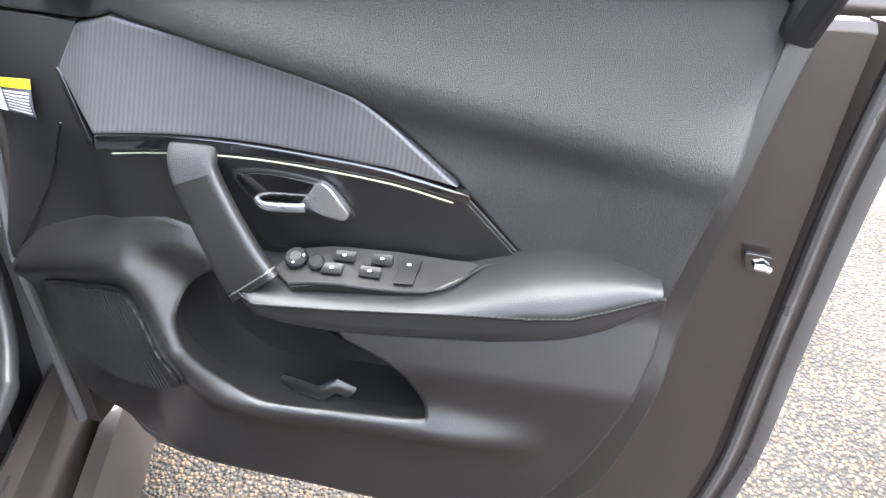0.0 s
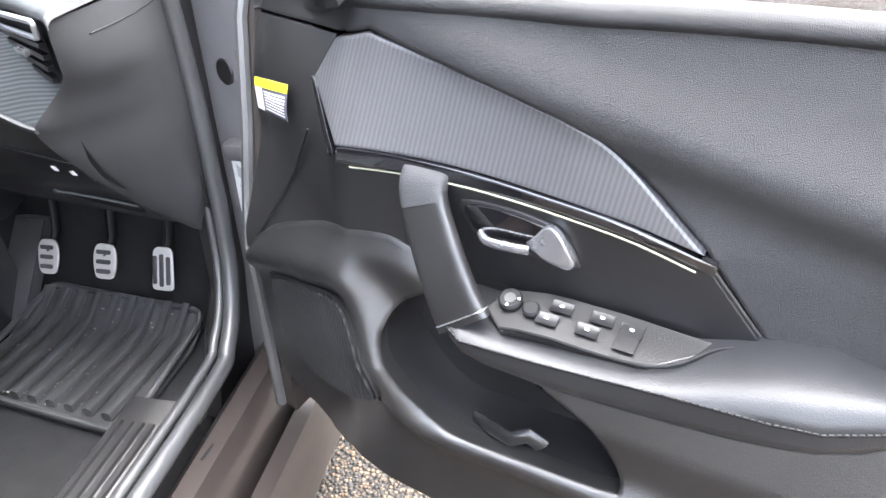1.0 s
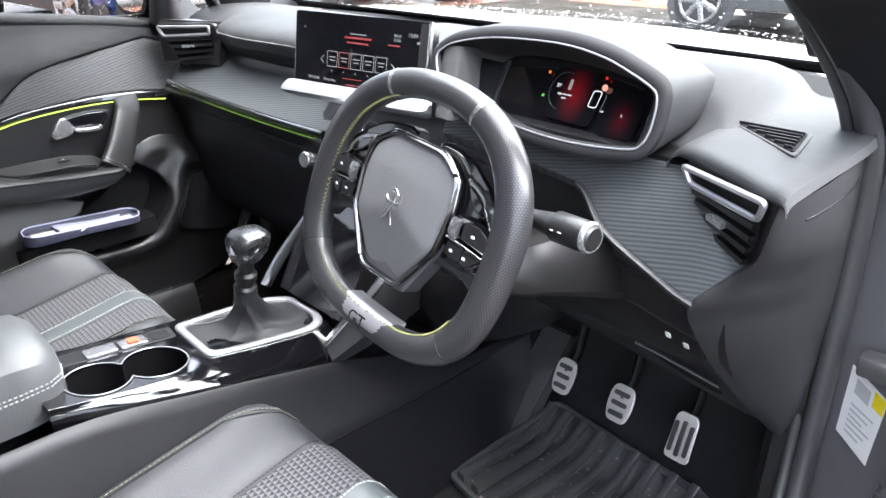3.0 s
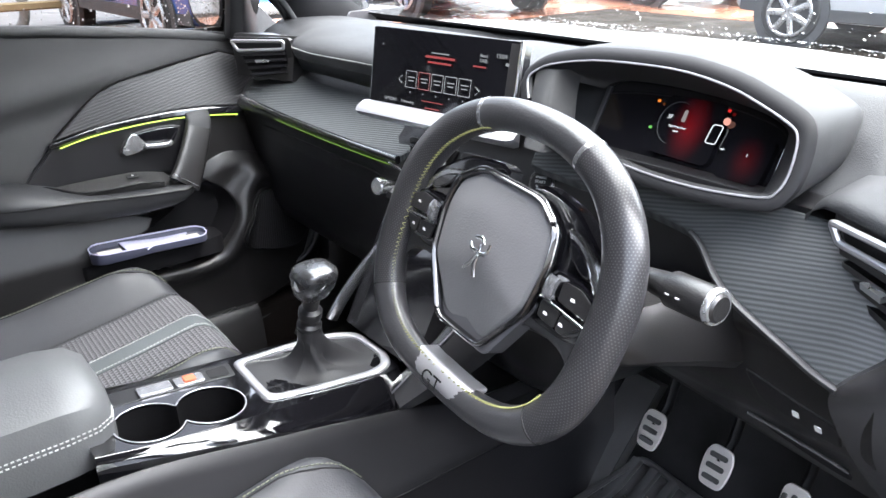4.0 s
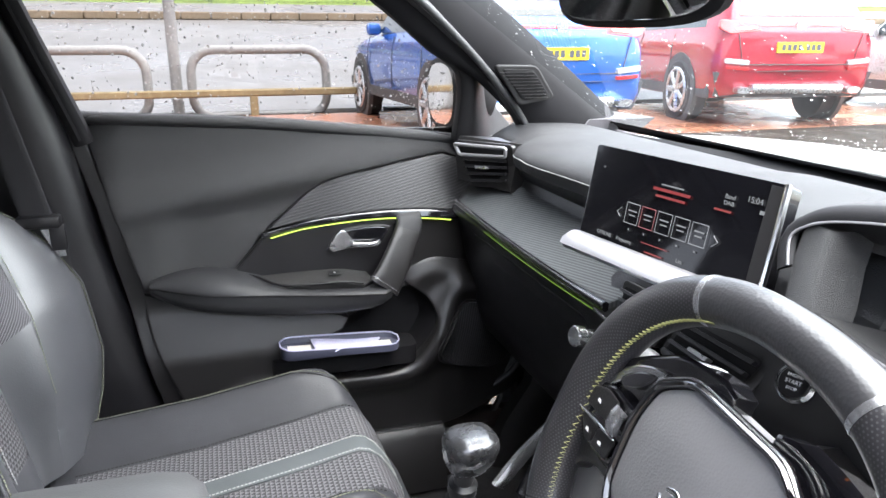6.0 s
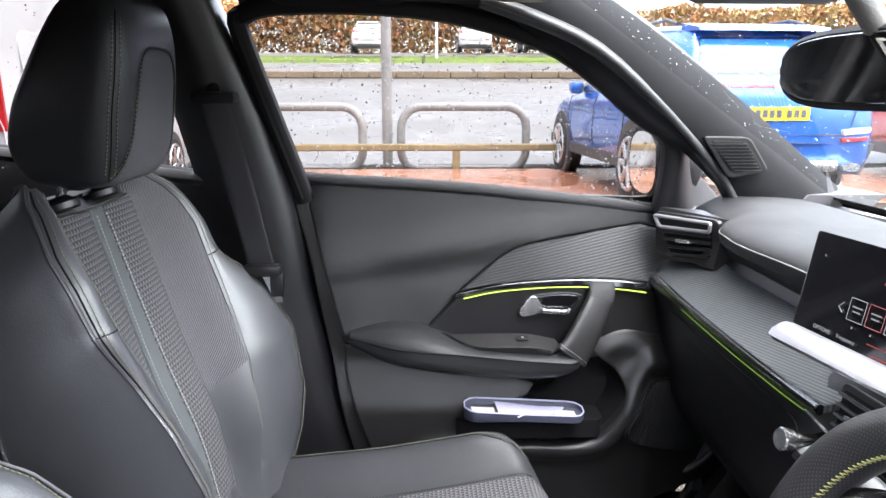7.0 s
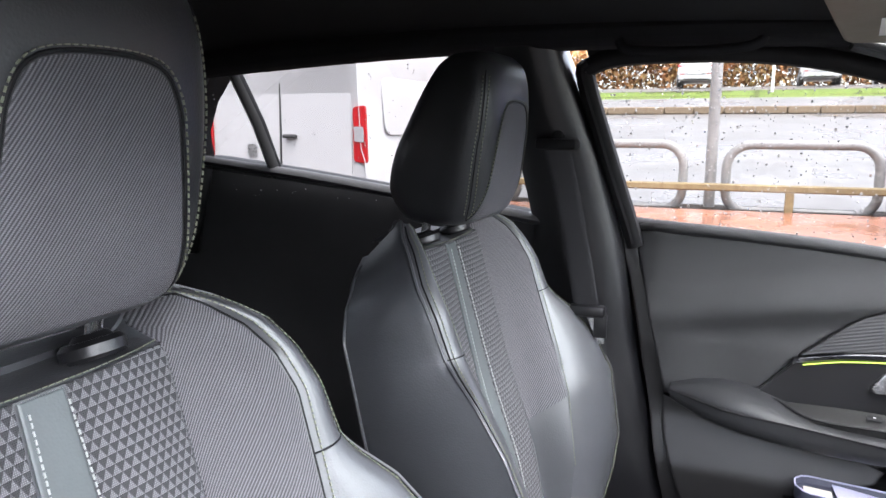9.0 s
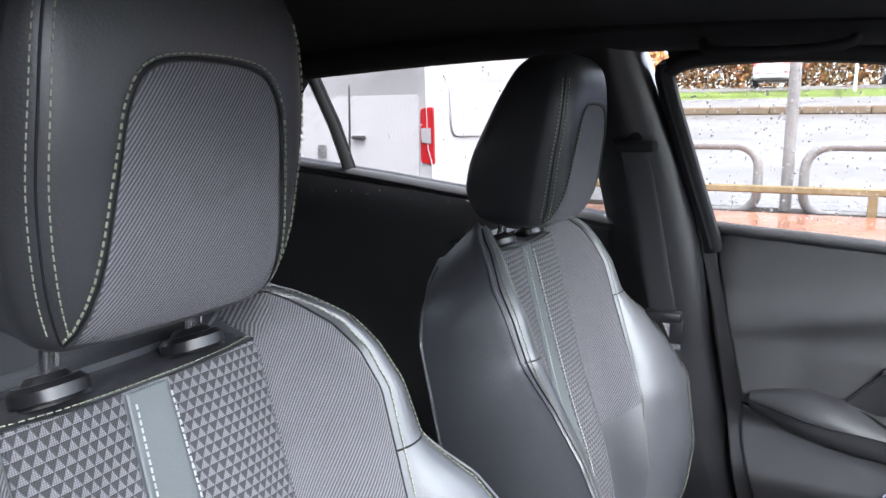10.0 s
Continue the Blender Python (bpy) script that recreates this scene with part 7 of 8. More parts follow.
for i, (y0, y1) in enumerate(((-0.222, -0.180), (-0.175, -0.138))):
    part("mode_key", slab(rounded([(-0.043, y0), (-0.021, y0 - 0.001), (-0.020, y1), (-0.044, y1 + 0.001)], 0.003), lambda u, v, h: top(u, v, h + 0.0055), 0.0015, 0.006, 0.05), LEVERM, keys, "small satin metal console key")
part("key_light", slab(rounded([(-0.040, -0.163), (-0.025, -0.163), (-0.025, -0.148), (-0.040, -0.148)], 0.002), lambda u, v, h: top(u, v, h + 0.0062), 0, 0.0005, 0.05), glow("orange key light", (1.0, 0.22, 0.08), 0.12), keys)
part("key_slot", slab(rounded([(-0.046, -0.130), (-0.022, -0.131), (-0.022, -0.104), (-0.047, -0.102)], 0.004), lambda u, v, h: top(u, v, h + 0.0018), 0.0004, 0.001, 0.05), BLACKTRIM, keys)
# gear surround and boot
sur = [(-0.050, -0.090), (-0.060, 0.0), (-0.060, 0.080), (-0.040, 0.113), (0.040, 0.115), (0.070, 0.098), (0.081, 0.070), (0.077, -0.01), (0.066, -0.092)]
GC = V((0.010, 0.010))
shrink = lambda k: rounded([(GC.x + (x - GC.x) * (1 - k / 0.068), GC.y + (y - GC.y) * (1 - k / 0.100)) for x, y in sur], 0.014)
r2 = shrink(0.012)
part("gear_frame", loft([[top(q.x, q.y, h) for q in shrink(k)] for k, h in ((-0.001, 0.0), (0.0, 0.0022), (0.0015, 0.0034), (0.008, 0.0036), (0.0105, 0.0026), (0.012, -0.003))], False), SATIN, console, "satin silver gear surround")
lever = thing("gear_lever", (0.01, 0.0, TOP), "manual gear lever with leather boot and dark metal knob", "gear lever")
boot = []
BOOTR = [(0.0, 1.0), (0.08, 0.90), (0.16, 0.74), (0.24, 0.60), (0.34, 0.46), (0.46, 0.36), (0.60, 0.30), (0.80, 0.26), (1.0, 0.245)]
BOOTZ = [(0.0, 0.0), (0.08, 0.001), (0.16, 0.003), (0.24, 0.007), (0.34, 0.014), (0.46, 0.025), (0.60, 0.038), (0.80, 0.052), (1.0, 0.064)]
for i in range(25):
    f = i / 24
    k = interp(BOOTR, f)
    c = V((lerp(GC.x, 0.014, smooth(f * 1.6)), lerp(GC.y, 0.004, smooth(f * 1.6)), TOP - 0.002 + interp(BOOTZ, f)))
    ring = []
    for q in r2:
        d = V((q.x - GC.x, q.y - GC.y, 0))
        a = math.atan2(d.y, d.x)
        rr = lerp(d.length * k, 0.0175, smooth((f - 0.25) / 0.5))
        fold = 0.0065 * math.sin(4 * a + 6 * f) * math.sin(clamp(f * 1.25) * math.pi)
        ring.append(c + V((math.cos(a) * (rr + fold), math.sin(a) * (rr + fold), -0.12 * (math.sin(a) * rr) * (1 - smooth(f * 2)) + 0.006 * math.sin(3 * a + 5 * f + 1) * math.sin(f * math.pi))))
    boot.append(ring)
part("boot", loft(boot, False), BOOTHIDE, lever, "creased leather gear boot")
part("boot_stitching", stitches([r[4] + V((0.0006, 0, 0.0006)) for r in boot], (1, -0.3, 0.5), 0.005, 0.0034), STITCH, lever)
axis = V((0.022, 0.004, 0.10)).normalized()
p0 = V((0.014, 0.004, TOP + 0.064))
part("shaft", sweep([p0 + axis * d for d in (0, 0.006, 0.010, 0.016, 0.020, 0.030, 0.034, 0.052)], [(0.017, 0.017), (0.0175, 0.0175), (0.0135, 0.0135), (0.0135, 0.0135), (0.0165, 0.0165), (0.0165, 0.0165), (0.011, 0.011), (0.012, 0.012)], (0, 1, 0), 20), SMOOTH, lever, "ringed black shaft")
kc = p0 + axis * 0.076
rings = []
for f, a, b, off in ((-0.026, 0.014, 0.014, 0), (-0.022, 0.020, 0.019, 0), (-0.014, 0.0245, 0.023, 0.001), (0.0, 0.0285, 0.027, 0.002), (0.014, 0.0300, 0.029, 0.003), (0.022, 0.0285, 0.0275, 0.003), (0.027, 0.024, 0.023, 0.003), (0.030, 0.012, 0.012, 0.003)):
    rings.append(section(kc + axis * f + V((off, 0, 0)), V((1, 0, 0)), V((0, 1, 0)), a, b, 24, 2.9))
part("knob", loft([[V(p) for p in r] for r in rings]), plain("dark satin metal", (0.10, 0.103, 0.108), 0.27, 0.85), lever, "dark satin metal knob")
kn = V((0.75, -0.62, 0.25)).normalized()
kx = V((0, 0, 1)).cross(kn).normalized()
kb = lambda a, b, h: kc + V((0.003, 0, 0.004)) + kn * (0.0265 - 6 * a * a - 4 * b * b + h) + kx * a + kn.cross(kx) * b
part("knob_inlay", slab(spline([(-0.018, -0.010), (0.016, -0.008), (0.019, 0.006), (-0.014, 0.010)], 5, True), kb, 0.001, 0.004, 0.006), CHROME, lever, "bright knob inlay")
part("inlay_mark", slab(rounded([(-0.011, -0.002), (0.011, -0.001), (0.011, 0.003), (-0.011, 0.003)], 0.0015), lambda a, b, h: kb(a, b, h + 0.0012), 0.0004, 0.002, 0.006), GLOSS, lever)
# armrest box
rings = []
for y, k, zt in ((-0.262, 0.55, 0.680), (-0.268, 0.80, 0.692), (-0.285, 0.95, 0.700), (-0.32, 1.0, 0.704), (-0.45, 1.0, 0.706), (-0.60, 1.0, 0.700), (-0.62, 0.8, 0.69)):
    rings.append([V((-0.030 + x * k, y, lerp(0.645, z, 0.4 + 0.6 * k))) for x, z in ((-0.080, 0.605), (-0.086, 0.65), (-0.080, zt - 0.014), (-0.06, zt), (0.0, zt + 0.004), (0.06, zt), (0.080, zt - 0.014), (0.086, 0.65), (0.080, 0.605))])
rest = part("armrest", loft(rings), ARMGREY, console, "padded pale grey leather armrest")
part("armrest_stitching", joined(stitches([r[7] + V((0.0005, -0.0005, 0.004)) for r in rings[:6]], (1, 0, 0), 0.006), stitches([r[7] + V((0.0005, -0.0005, 0.010)) for r in rings[:6]], (1, 0, 0), 0.006)), STITCH, rest)

# ---- pouch in the passenger door pocket ----
LILAC = plain("lilac grey card", (0.42, 0.42, 0.56), 0.5)
pouch = thing("document_pouch", p_at(0.27, 0.507, 0.06), "open dark blue pouch with lilac lining in the door pocket", "pouch")
run = lambda f, w, z: p_at(lerp(0.375, 0.145, f), z - 0.014 * f, 0.052 + w)
taper = [(0.0, 0.25), (0.015, 0.5), (0.05, 0.85), (0.1, 1.0), (0.5, 1.04), (0.9, 1.0), (0.955, 0.85), (0.985, 0.5), (1.0, 0.25)]
part("pouch_body", loft([[run(f, -0.024 * k, 0.580 + 0.014 * f), run(f, 0.026 * k, 0.580 + 0.014 * f), run(f, 0.031 * k, 0.590), run(f, 0.031 * k, 0.603), run(f, 0.027 * k, 0.603), run(f, 0.024 * k, 0.596), run(f, -0.024 * k, 0.597), run(f, -0.027 * k, 0.606), run(f, -0.031 * k, 0.605)] for f, k in taper]), plain("dark blue card", (0.045, 0.048, 0.075), 0.5), pouch, "dark blue outside")
brim = [(f, 0.030 * k, 0.604) for f, k in taper] + [(f, -0.030 * k, 0.607) for f, k in reversed(taper)]
part("pouch_edge", sweep([run(*q) for q in brim], (0.0014, 0.0016), (0, 0, 1), 8, 2, True), LILAC, pouch, "pale lilac folded edge")
part("pouch_flap", slab([(0.26, -0.026), (0.72, -0.027), (0.86, -0.022), (0.80, 0.006), (0.62, 0.016), (0.45, 0.022), (0.28, 0.024)], lambda f, w, h: run(f, w, 0.602 + 0.003 * math.sin(7 * f) + h), 0.002, 0.004, 0.05), LILAC, pouch, "lilac inner flap")
part("pouch_tab", sweep([run(0.74, 0.012, 0.606), run(0.62, 0.020, 0.607), run(0.50, 0.030, 0.606), run(0.43, 0.036, 0.600)], (0.0025, 0.0008), (0, 0, 1), 8), LILAC, pouch, "pale pull tab")
for f0, f1 in ((0.06, 0.25), (0.76, 0.93)):
    part("paper_slip", slab([(f0, -0.006), (f1, -0.006), (f1, 0.018), (f0, 0.016)], lambda f, w, h: run(f, w, 0.600 + h), 0.001, 0.003, 0.2), plain("cream paper", (0.50, 0.47, 0.42), 0.6), pouch, "cream folded paper")

# ---- visor, inside mirror, tweeter, roof grip ----
visor = thing("sun_visor", (-0.33, -0.08, 1.34), "beige folded sun visor with a white label", "sun visor")
vis = lambda x, y, h: V((x, y, 1.334 + 0.05 * (x + 0.3) - h))
part("board", slab(rounded([(-0.52, -0.135), (-0.16, -0.20), (-0.14, 0.0), (-0.36, 0.015), (-0.54, -0.025)], 0.025), vis, 0.008, 0.02, 0.05, True), plain("beige vinyl", (0.23, 0.195, 0.15), 0.6), visor)
part("visor_label", slab([(-0.40, -0.11), (-0.28, -0.125), (-0.28, -0.06), (-0.40, -0.045)], lambda x, y, h: vis(x, y, h + 0.001), 0, 0.001, 0.1), WHITEL, visor)
mir = thing("inside_mirror", (0, 0.18, 1.26), "black inside mirror with sensor pod on the windscreen", "mirror")
rings = [section(V((-0.005, 0.182 + d, 1.215)), V((1, 0.15, 0)).normalized(), V((0, 0, 1)), a, b, 28, 3.2) for d, a, b in ((0.0, 0.118, 0.034), (0.006, 0.125, 0.039), (0.018, 0.122, 0.037), (0.032, 0.09, 0.026))]
part("shell", loft(rings), BLACKTRIM, mir)
part("glass", loft([section(V((-0.005, 0.1815, 1.215)), V((1, 0.15, 0)).normalized(), V((0, 0, 1)), 0.116, 0.032, 28, 3.2), section(V((-0.005, 0.1805, 1.215)), V((1, 0.15, 0)).normalized(), V((0, 0, 1)), 0.115, 0.031, 28, 3.2)]), MIRROR, mir)
part("sensor_pod", joined(box((-0.05, 0.02, 1.274), (0.07, 0.17, 1.332), 0.015), sweep([(0, 0.21, 1.225), (0, 0.16, 1.29)], (0.012, 0.012), (0, 1, 0), 10)), grained("grey pod plastic", (0.12, 0.115, 0.11), 0.5), mir)
part("pod_lamp", disc((-0.051, 0.035, 1.29), (-0.6, -0.8, 0), 0.005, 0.003, 12), glow("red pod lamp", (1.0, 0.02, 0.02), 1.5), mir)
for s in (-1, 1):
    tw = thing("pillar_speaker", (s * 0.65, 0.40, 1.10), "black ribbed tweeter cover on the pillar", "speaker", "pillar speakers")
    tf = lambda u, v, h: V((s * (0.624 - 0.10 * (v - 1.075) - h), u, v))
    part("cover", slab(rounded([(0.286, 1.114), (0.374, 1.112), (0.418, 1.050), (0.344, 1.036)], 0.012), tf, 0.004, 0.03, 0.02), PLASTIC, tw)
    part("cover_grille", slab(rounded([(0.302, 1.106), (0.366, 1.104), (0.402, 1.055), (0.349, 1.046)], 0.008), lambda u, v, h: tf(u, v, h + 0.002), 0.002, 0.004, 0.02), BLACKTRIM, tw)
    for k in range(9):
        z = 1.052 + 0.006 * k
        part("grille_rib", sweep([tf(0.350 - 0.0078 * k * 0.9, z, 0.0035), tf(0.398 - 0.0042 * k, z, 0.0035)], (0.0008, 0.0012), (s, 0, 0), 6), PLASTIC, tw)
grip = thing("roof_grip", (-0.55, -0.35, 1.36), "black folding roof grip", "grip handle")
part("grip_bar", sweep(spline([(-0.545, -0.24, 1.352), (-0.535, -0.26, 1.335), (-0.535, -0.35, 1.33), (-0.535, -0.44, 1.335), (-0.545, -0.46, 1.352)], 4), (0.008, 0.006), (1, 0, 0), 10), PILLARC, grip)

# ---- labels, plug and strap by the open door ----
lab = lambda u, z, h: d_at(u, z, door_depth(u, z) + 0.0015 + h)
LB = [(-0.190, 0.826), (-0.108, 0.846), (-0.106, 0.806), (-0.190, 0.786)]
quad = lambda a, b: (lerp(lerp(LB[0][0], LB[1][0], a), lerp(LB[3][0], LB[2][0], a), b), lerp(lerp(LB[0][1], LB[1][1], a), lerp(LB[3][1], LB[2][1], a), b))
sheet = part("warning_label", slab([quad(0, 0), quad(1, 0), quad(1, 1), quad(0, 1)], lab, 0, 0.0008, 0.02), GREYINK, driver_door, "yellow and white warning label")
part("label_band", slab([quad(0, 0), quad(1, 0), quad(1, 0.24), quad(0, 0.24)], lambda u, z, h: lab(u, z, h + 0.0006), 0, 0, 0.02), YELLOWL, sheet)
part("label_field", slab([quad(0, 0.26), quad(0.26, 0.26), quad(0.26, 1), quad(0, 1)], lambda u, z, h: lab(u, z, h + 0.0006), 0, 0, 0.02), WHITEL, sheet)
for b in (0.33, 0.42, 0.51, 0.60, 0.69, 0.78, 0.87):
    part("label_line", slab([quad(0.32, b), quad(0.95, b), quad(0.95, b + 0.045), quad(0.32, b + 0.045)], lambda u, z, h: lab(u, z, h + 0.0006), 0, 0, 0.05), WHITEP, sheet)
fa, fb = V((0.685, 0.468, 0)), V((0.80, 0.402, 0))
fn = V((-0.5, -0.866, 0))
pil = lambda f, z, h: fa.lerp(fb, f) + fn * (0.001 + h) + V((0, 0, z))
sheet2 = part("data_label", slab([(0.33, 0.660), (0.78, 0.646), (0.74, 0.545), (0.33, 0.560)], pil, 0, 0.0008, 0.1), WHITEL, car, "white data label on the pillar")
part("label_tab", slab([(0.64, 0.648), (0.775, 0.644), (0.765, 0.622), (0.635, 0.626)], lambda f, z, h: pil(f, z, h + 0.0006), 0, 0, 0.1), YELLOWL, sheet2)
GREYINK2 = plain("grey label ink", (0.45, 0.46, 0.48), 0.5)
part("label_code", slab([(0.42, 0.648), (0.60, 0.643), (0.60, 0.622), (0.42, 0.627)], lambda f, z, h: pil(f, z, h + 0.0006), 0, 0, 0.1), GREYINK2, sheet2)
for i, z in enumerate((0.612, 0.604, 0.596, 0.588, 0.580, 0.572)):
    part("label_line", slab([(0.42, z), (0.70 - 0.05 * (i % 3), z - 0.004), (0.70 - 0.05 * (i % 3), z - 0.007), (0.42, z - 0.003)], lambda f, z2, h: pil(f, z2, h + 0.0006), 0, 0, 0.1), GREYINK2, sheet2)
part("pillar_plug", disc(pil(0.55, 0.801, 0.002), fn, 0.0195, 0.004, 28, 0.001), PLASTIC, car, "round grey rubber plug")
part("strap_block", joined(box((0.735, 0.40, 0.672), (0.775, 0.43, 0.700), 0.005), sweep([(0.765, 0.41, 0.685), (0.83, 0.36, 0.68)], (0.004, 0.010), (0, 0, 1), 8)), RUBBER, car, "black door check strap")
for z in (0.52, 0.83):
    part("hinge", joined(box((0.79, 0.385, z - 0.02), (0.825, 0.43, z + 0.02), 0.006), sweep([(0.825, 0.375, z - 0.028), (0.825, 0.375, z + 0.028)], (0.009, 0.009), (1, 0, 0), 10)), RUBBER, car, "dark steel hinge")
part("sill_slot", sweep([(0.757, 0.135, 0.3195), (0.760, 0.165, 0.3195)], (0.0022, 0.0012), (0, 0, 1), 6), BLACKTRIM, car)


# ---- the yard, the road and what stands there ----
def rise(x):
    """Height of the ground: level yard, then a bank with the road climbing to the west."""
    return GROUND + 0.115 * max(0, -x - 12.2) - 0.085 * max(0, -x - 40.0)


def over(lift):
    return lambda u, v, h: V((u, v, rise(u) + lift + h))


def brick_paving(name):
    k = Nodes(name)
    br = k.n("TexBrick")
    k.link(k.coord(), br.inputs["Vector"])
    br.inputs["Scale"].default_value = 4.6
    br.inputs["Color1"].default_value, br.inputs["Color2"].default_value = (0.34, 0.13, 0.075, 1), (0.42, 0.18, 0.10, 1)
    br.inputs["Mortar"].default_value = (0.16, 0.11, 0.08, 1)
    c = k.coord()
    col = k.mix(k.ramp(k.noise(c, 1.4, 5), 0.4, 0.7, 0.0, 0.45), br.outputs["Color"], (0.2, 0.10, 0.07))
    return k.done(col, k.ramp(k.noise(c, 1.0, 4), 0.4, 0.6, 0.12, 0.4), 0.0, k.bump(br.outputs["Fac"], -0.4, 0.004))


def speckled(name, a, b, scale, rough, rlow=None):
    k = Nodes(name)
    c = k.coord()
    col = k.mix(k.ramp(k.noise(c, scale, 6), 0.35, 0.65), a, b)
    col = k.mix(k.ramp(k.noise(c, scale * 0.08, 4), 0.35, 0.65, 0.0, 0.4), col, tuple(x * 0.6 for x in a))
    return k.done(col, k.ramp(k.noise(c, scale * 0.15, 4), 0.35, 0.65, rough if rlow is None else rlow, rough), 0.0, k.bump(k.noise(c, scale * 2, 3), 0.15, 0.006))


BRICKS = brick_paving("wet red brick paving")
ROADM = speckled("wet grey road", (0.15, 0.145, 0.138), (0.19, 0.185, 0.178), 3, 0.42, 0.24)
KERBM = speckled("mossy brown kerb brick", (0.17, 0.12, 0.075), (0.24, 0.19, 0.13), 12, 0.8)
GRASSM = speckled("rough grass", (0.15, 0.25, 0.04), (0.26, 0.33, 0.06), 5, 0.9)
LEAFM = speckled("autumn hedge leaves", (0.34, 0.14, 0.05), (0.26, 0.20, 0.07), 1.2, 0.8)
STEELM = speckled("weathered grey steel", (0.22, 0.22, 0.215), (0.30, 0.30, 0.29), 20, 0.45)
MOSSRAIL = speckled("brown mossy timber rail", (0.20, 0.15, 0.075), (0.30, 0.24, 0.13), 14, 0.8)
DARKGLASS = plain("dark car glass", (0.02, 0.026, 0.028), 0.06, 0.0, 0.3)
TYRE = grained("tyre rubber", (0.02, 0.02, 0.02), 0.7, 60, 0.4)
REDLAMP = plain("red lamp lens", (0.55, 0.015, 0.02), 0.12, 0.0, 0.6)
CLEARLAMP = plain("clear lamp lens", (0.6, 0.6, 0.62), 0.1, 0.3, 0.6)
YPLATE = plain("yellow plate", (0.8, 0.6, 0.03), 0.35)
CLAD = grained("grey lower cladding", (0.06, 0.06, 0.062), 0.6, 200, 0.3)

xs = [60, 20, -5, -12.2] + [-12.2 - 2 * i for i in range(1, 15)] + [-60, -150, -600]
bm = bmesh.new()
ys = [-600, -150, -60, -30, -12, 0, 12, 30, 60, 150, 600]
grid = [[bm.verts.new((x, y, rise(x))) for y in ys] for x in [600, 150] + xs]
for a, b in zip(grid, grid[1:]):
    for i in range(len(ys) - 1):
        bm.faces.new((a[i], a[i + 1], b[i + 1], b[i]))
part("ground", bm, TARMAC, None, "wet worn tarmac with pale chippings", category="ground", kind="structure")
part("brick_paving", slab([(-7.2, -16), (-10.9, -16), (-10.9, 24), (-7.2, 24)], over(0.004), 0, 0, 6), BRICKS, None, "wet red brick paving strip", category="paving", kind="structure")
part("brick_paving", slab([(4, 9.4), (-7.2, 9.4), (-7.2, 16), (4, 16)], over(0.004), 0, 0, 6), BRICKS, None, "wet red brick forecourt", category="paving", kind="structure")
part("road", slab([(-11.6, -80), (-26.4, -80), (-26.4, 80), (-11.6, 80)], over(0.006), 0, 0, 2.0), ROADM, None, "pale wet road shining under the sky", category="road", kind="structure")
part("road", slab([(-27.2, -80), (-33.2, -80), (-33.2, 80), (-27.2, 80)], over(0.006), 0, 0, 2.0), ROADM, None, "pale wet road beyond the kerb", category="road", kind="structure")
kerb = thing("kerb", (-26.8, 0, rise(-26.8)), "low brown brick kerb between the lanes", "kerb", kind="structure")
for i in range(60):
    y = -30 + i * 1.0
    part("kerb_stone", moved(box((-27.1, y + 0.01, 0.0), (-26.5, y + 0.99, 0.26), 0.03, 1), Matrix.Translation((0, 0, rise(-26.8) - 0.03))), KERBM, kerb)
part("verge", slab([(-33.2, -80), (-37.5, -80), (-37.5, 80), (-33.2, 80)], over(0.05), 0.05, 0.1, 2.0), GRASSM, None, "strip of rough green grass", category="grass", kind="structure")
part("far_road", slab([(-37.5, -80), (-47.0, -80), (-47.0, 80), (-37.5, 80)], over(0.006), 0, 0, 2.5), ROADM, None, "far wet parking lane", category="road", kind="structure")

# hedge: many small leaf clumps
rnd = random.Random(11)
hv, hf = [], []
for i in range(42000):
    y = rnd.uniform(-40, 45)
    top = 3.2 + 1.3 * noise.noise(V((y * 0.12, 3.1, 0))) + 0.6 * noise.noise(V((y * 0.7, 1.1, 0)))
    z = rise(-49) + top * rnd.random() ** 0.7
    x = -49 + rnd.uniform(-1.2, 1.2)
    s = rnd.uniform(0.07, 0.20)
    e = Euler((rnd.uniform(0, 6.3), rnd.uniform(0, 6.3), rnd.uniform(0, 6.3)))
    k = len(hv)
    for p in ((-s, -s * 0.5, 0), (s, -s * 0.5, 0.05), (s * 0.8, s * 0.5, 0), (-s * 0.7, s * 0.6, 0.06)):
        q = V(p)
        q.rotate(e)
        hv.append((x + q.x, y + q.y, z + q.z))
    hf.append((k, k + 1, k + 2, k + 3))
me = bpy.data.meshes.new("hedge")
me.from_pydata(hv, [], hf)
me.materials.append(LEAFM)
tagged(new("hedge", me), "long autumn hedge of brown and orange leaves", "hedge", kind="stuff")

# unseen plain walls, added behind and beside the car to cut low skylight
BLOCKWALLM = speckled("pale sky block wall", (0.46, 0.45, 0.43), (0.54, 0.53, 0.51), 2, 0.6)
part("sky_block_wall", box((13.5, -26, GROUND - 0.1), (14.0, 16, 5.4), 0.02, 1), BLOCKWALLM, None, "plain pale unseen wall that cuts low skylight", category="wall", kind="structure")
part("sky_block_wall", box((-5.0, -18.5, GROUND - 0.1), (13.5, -18.0, 3.4), 0.02, 1), BLOCKWALLM, None, "plain pale unseen wall that cuts low skylight", category="wall", kind="structure")

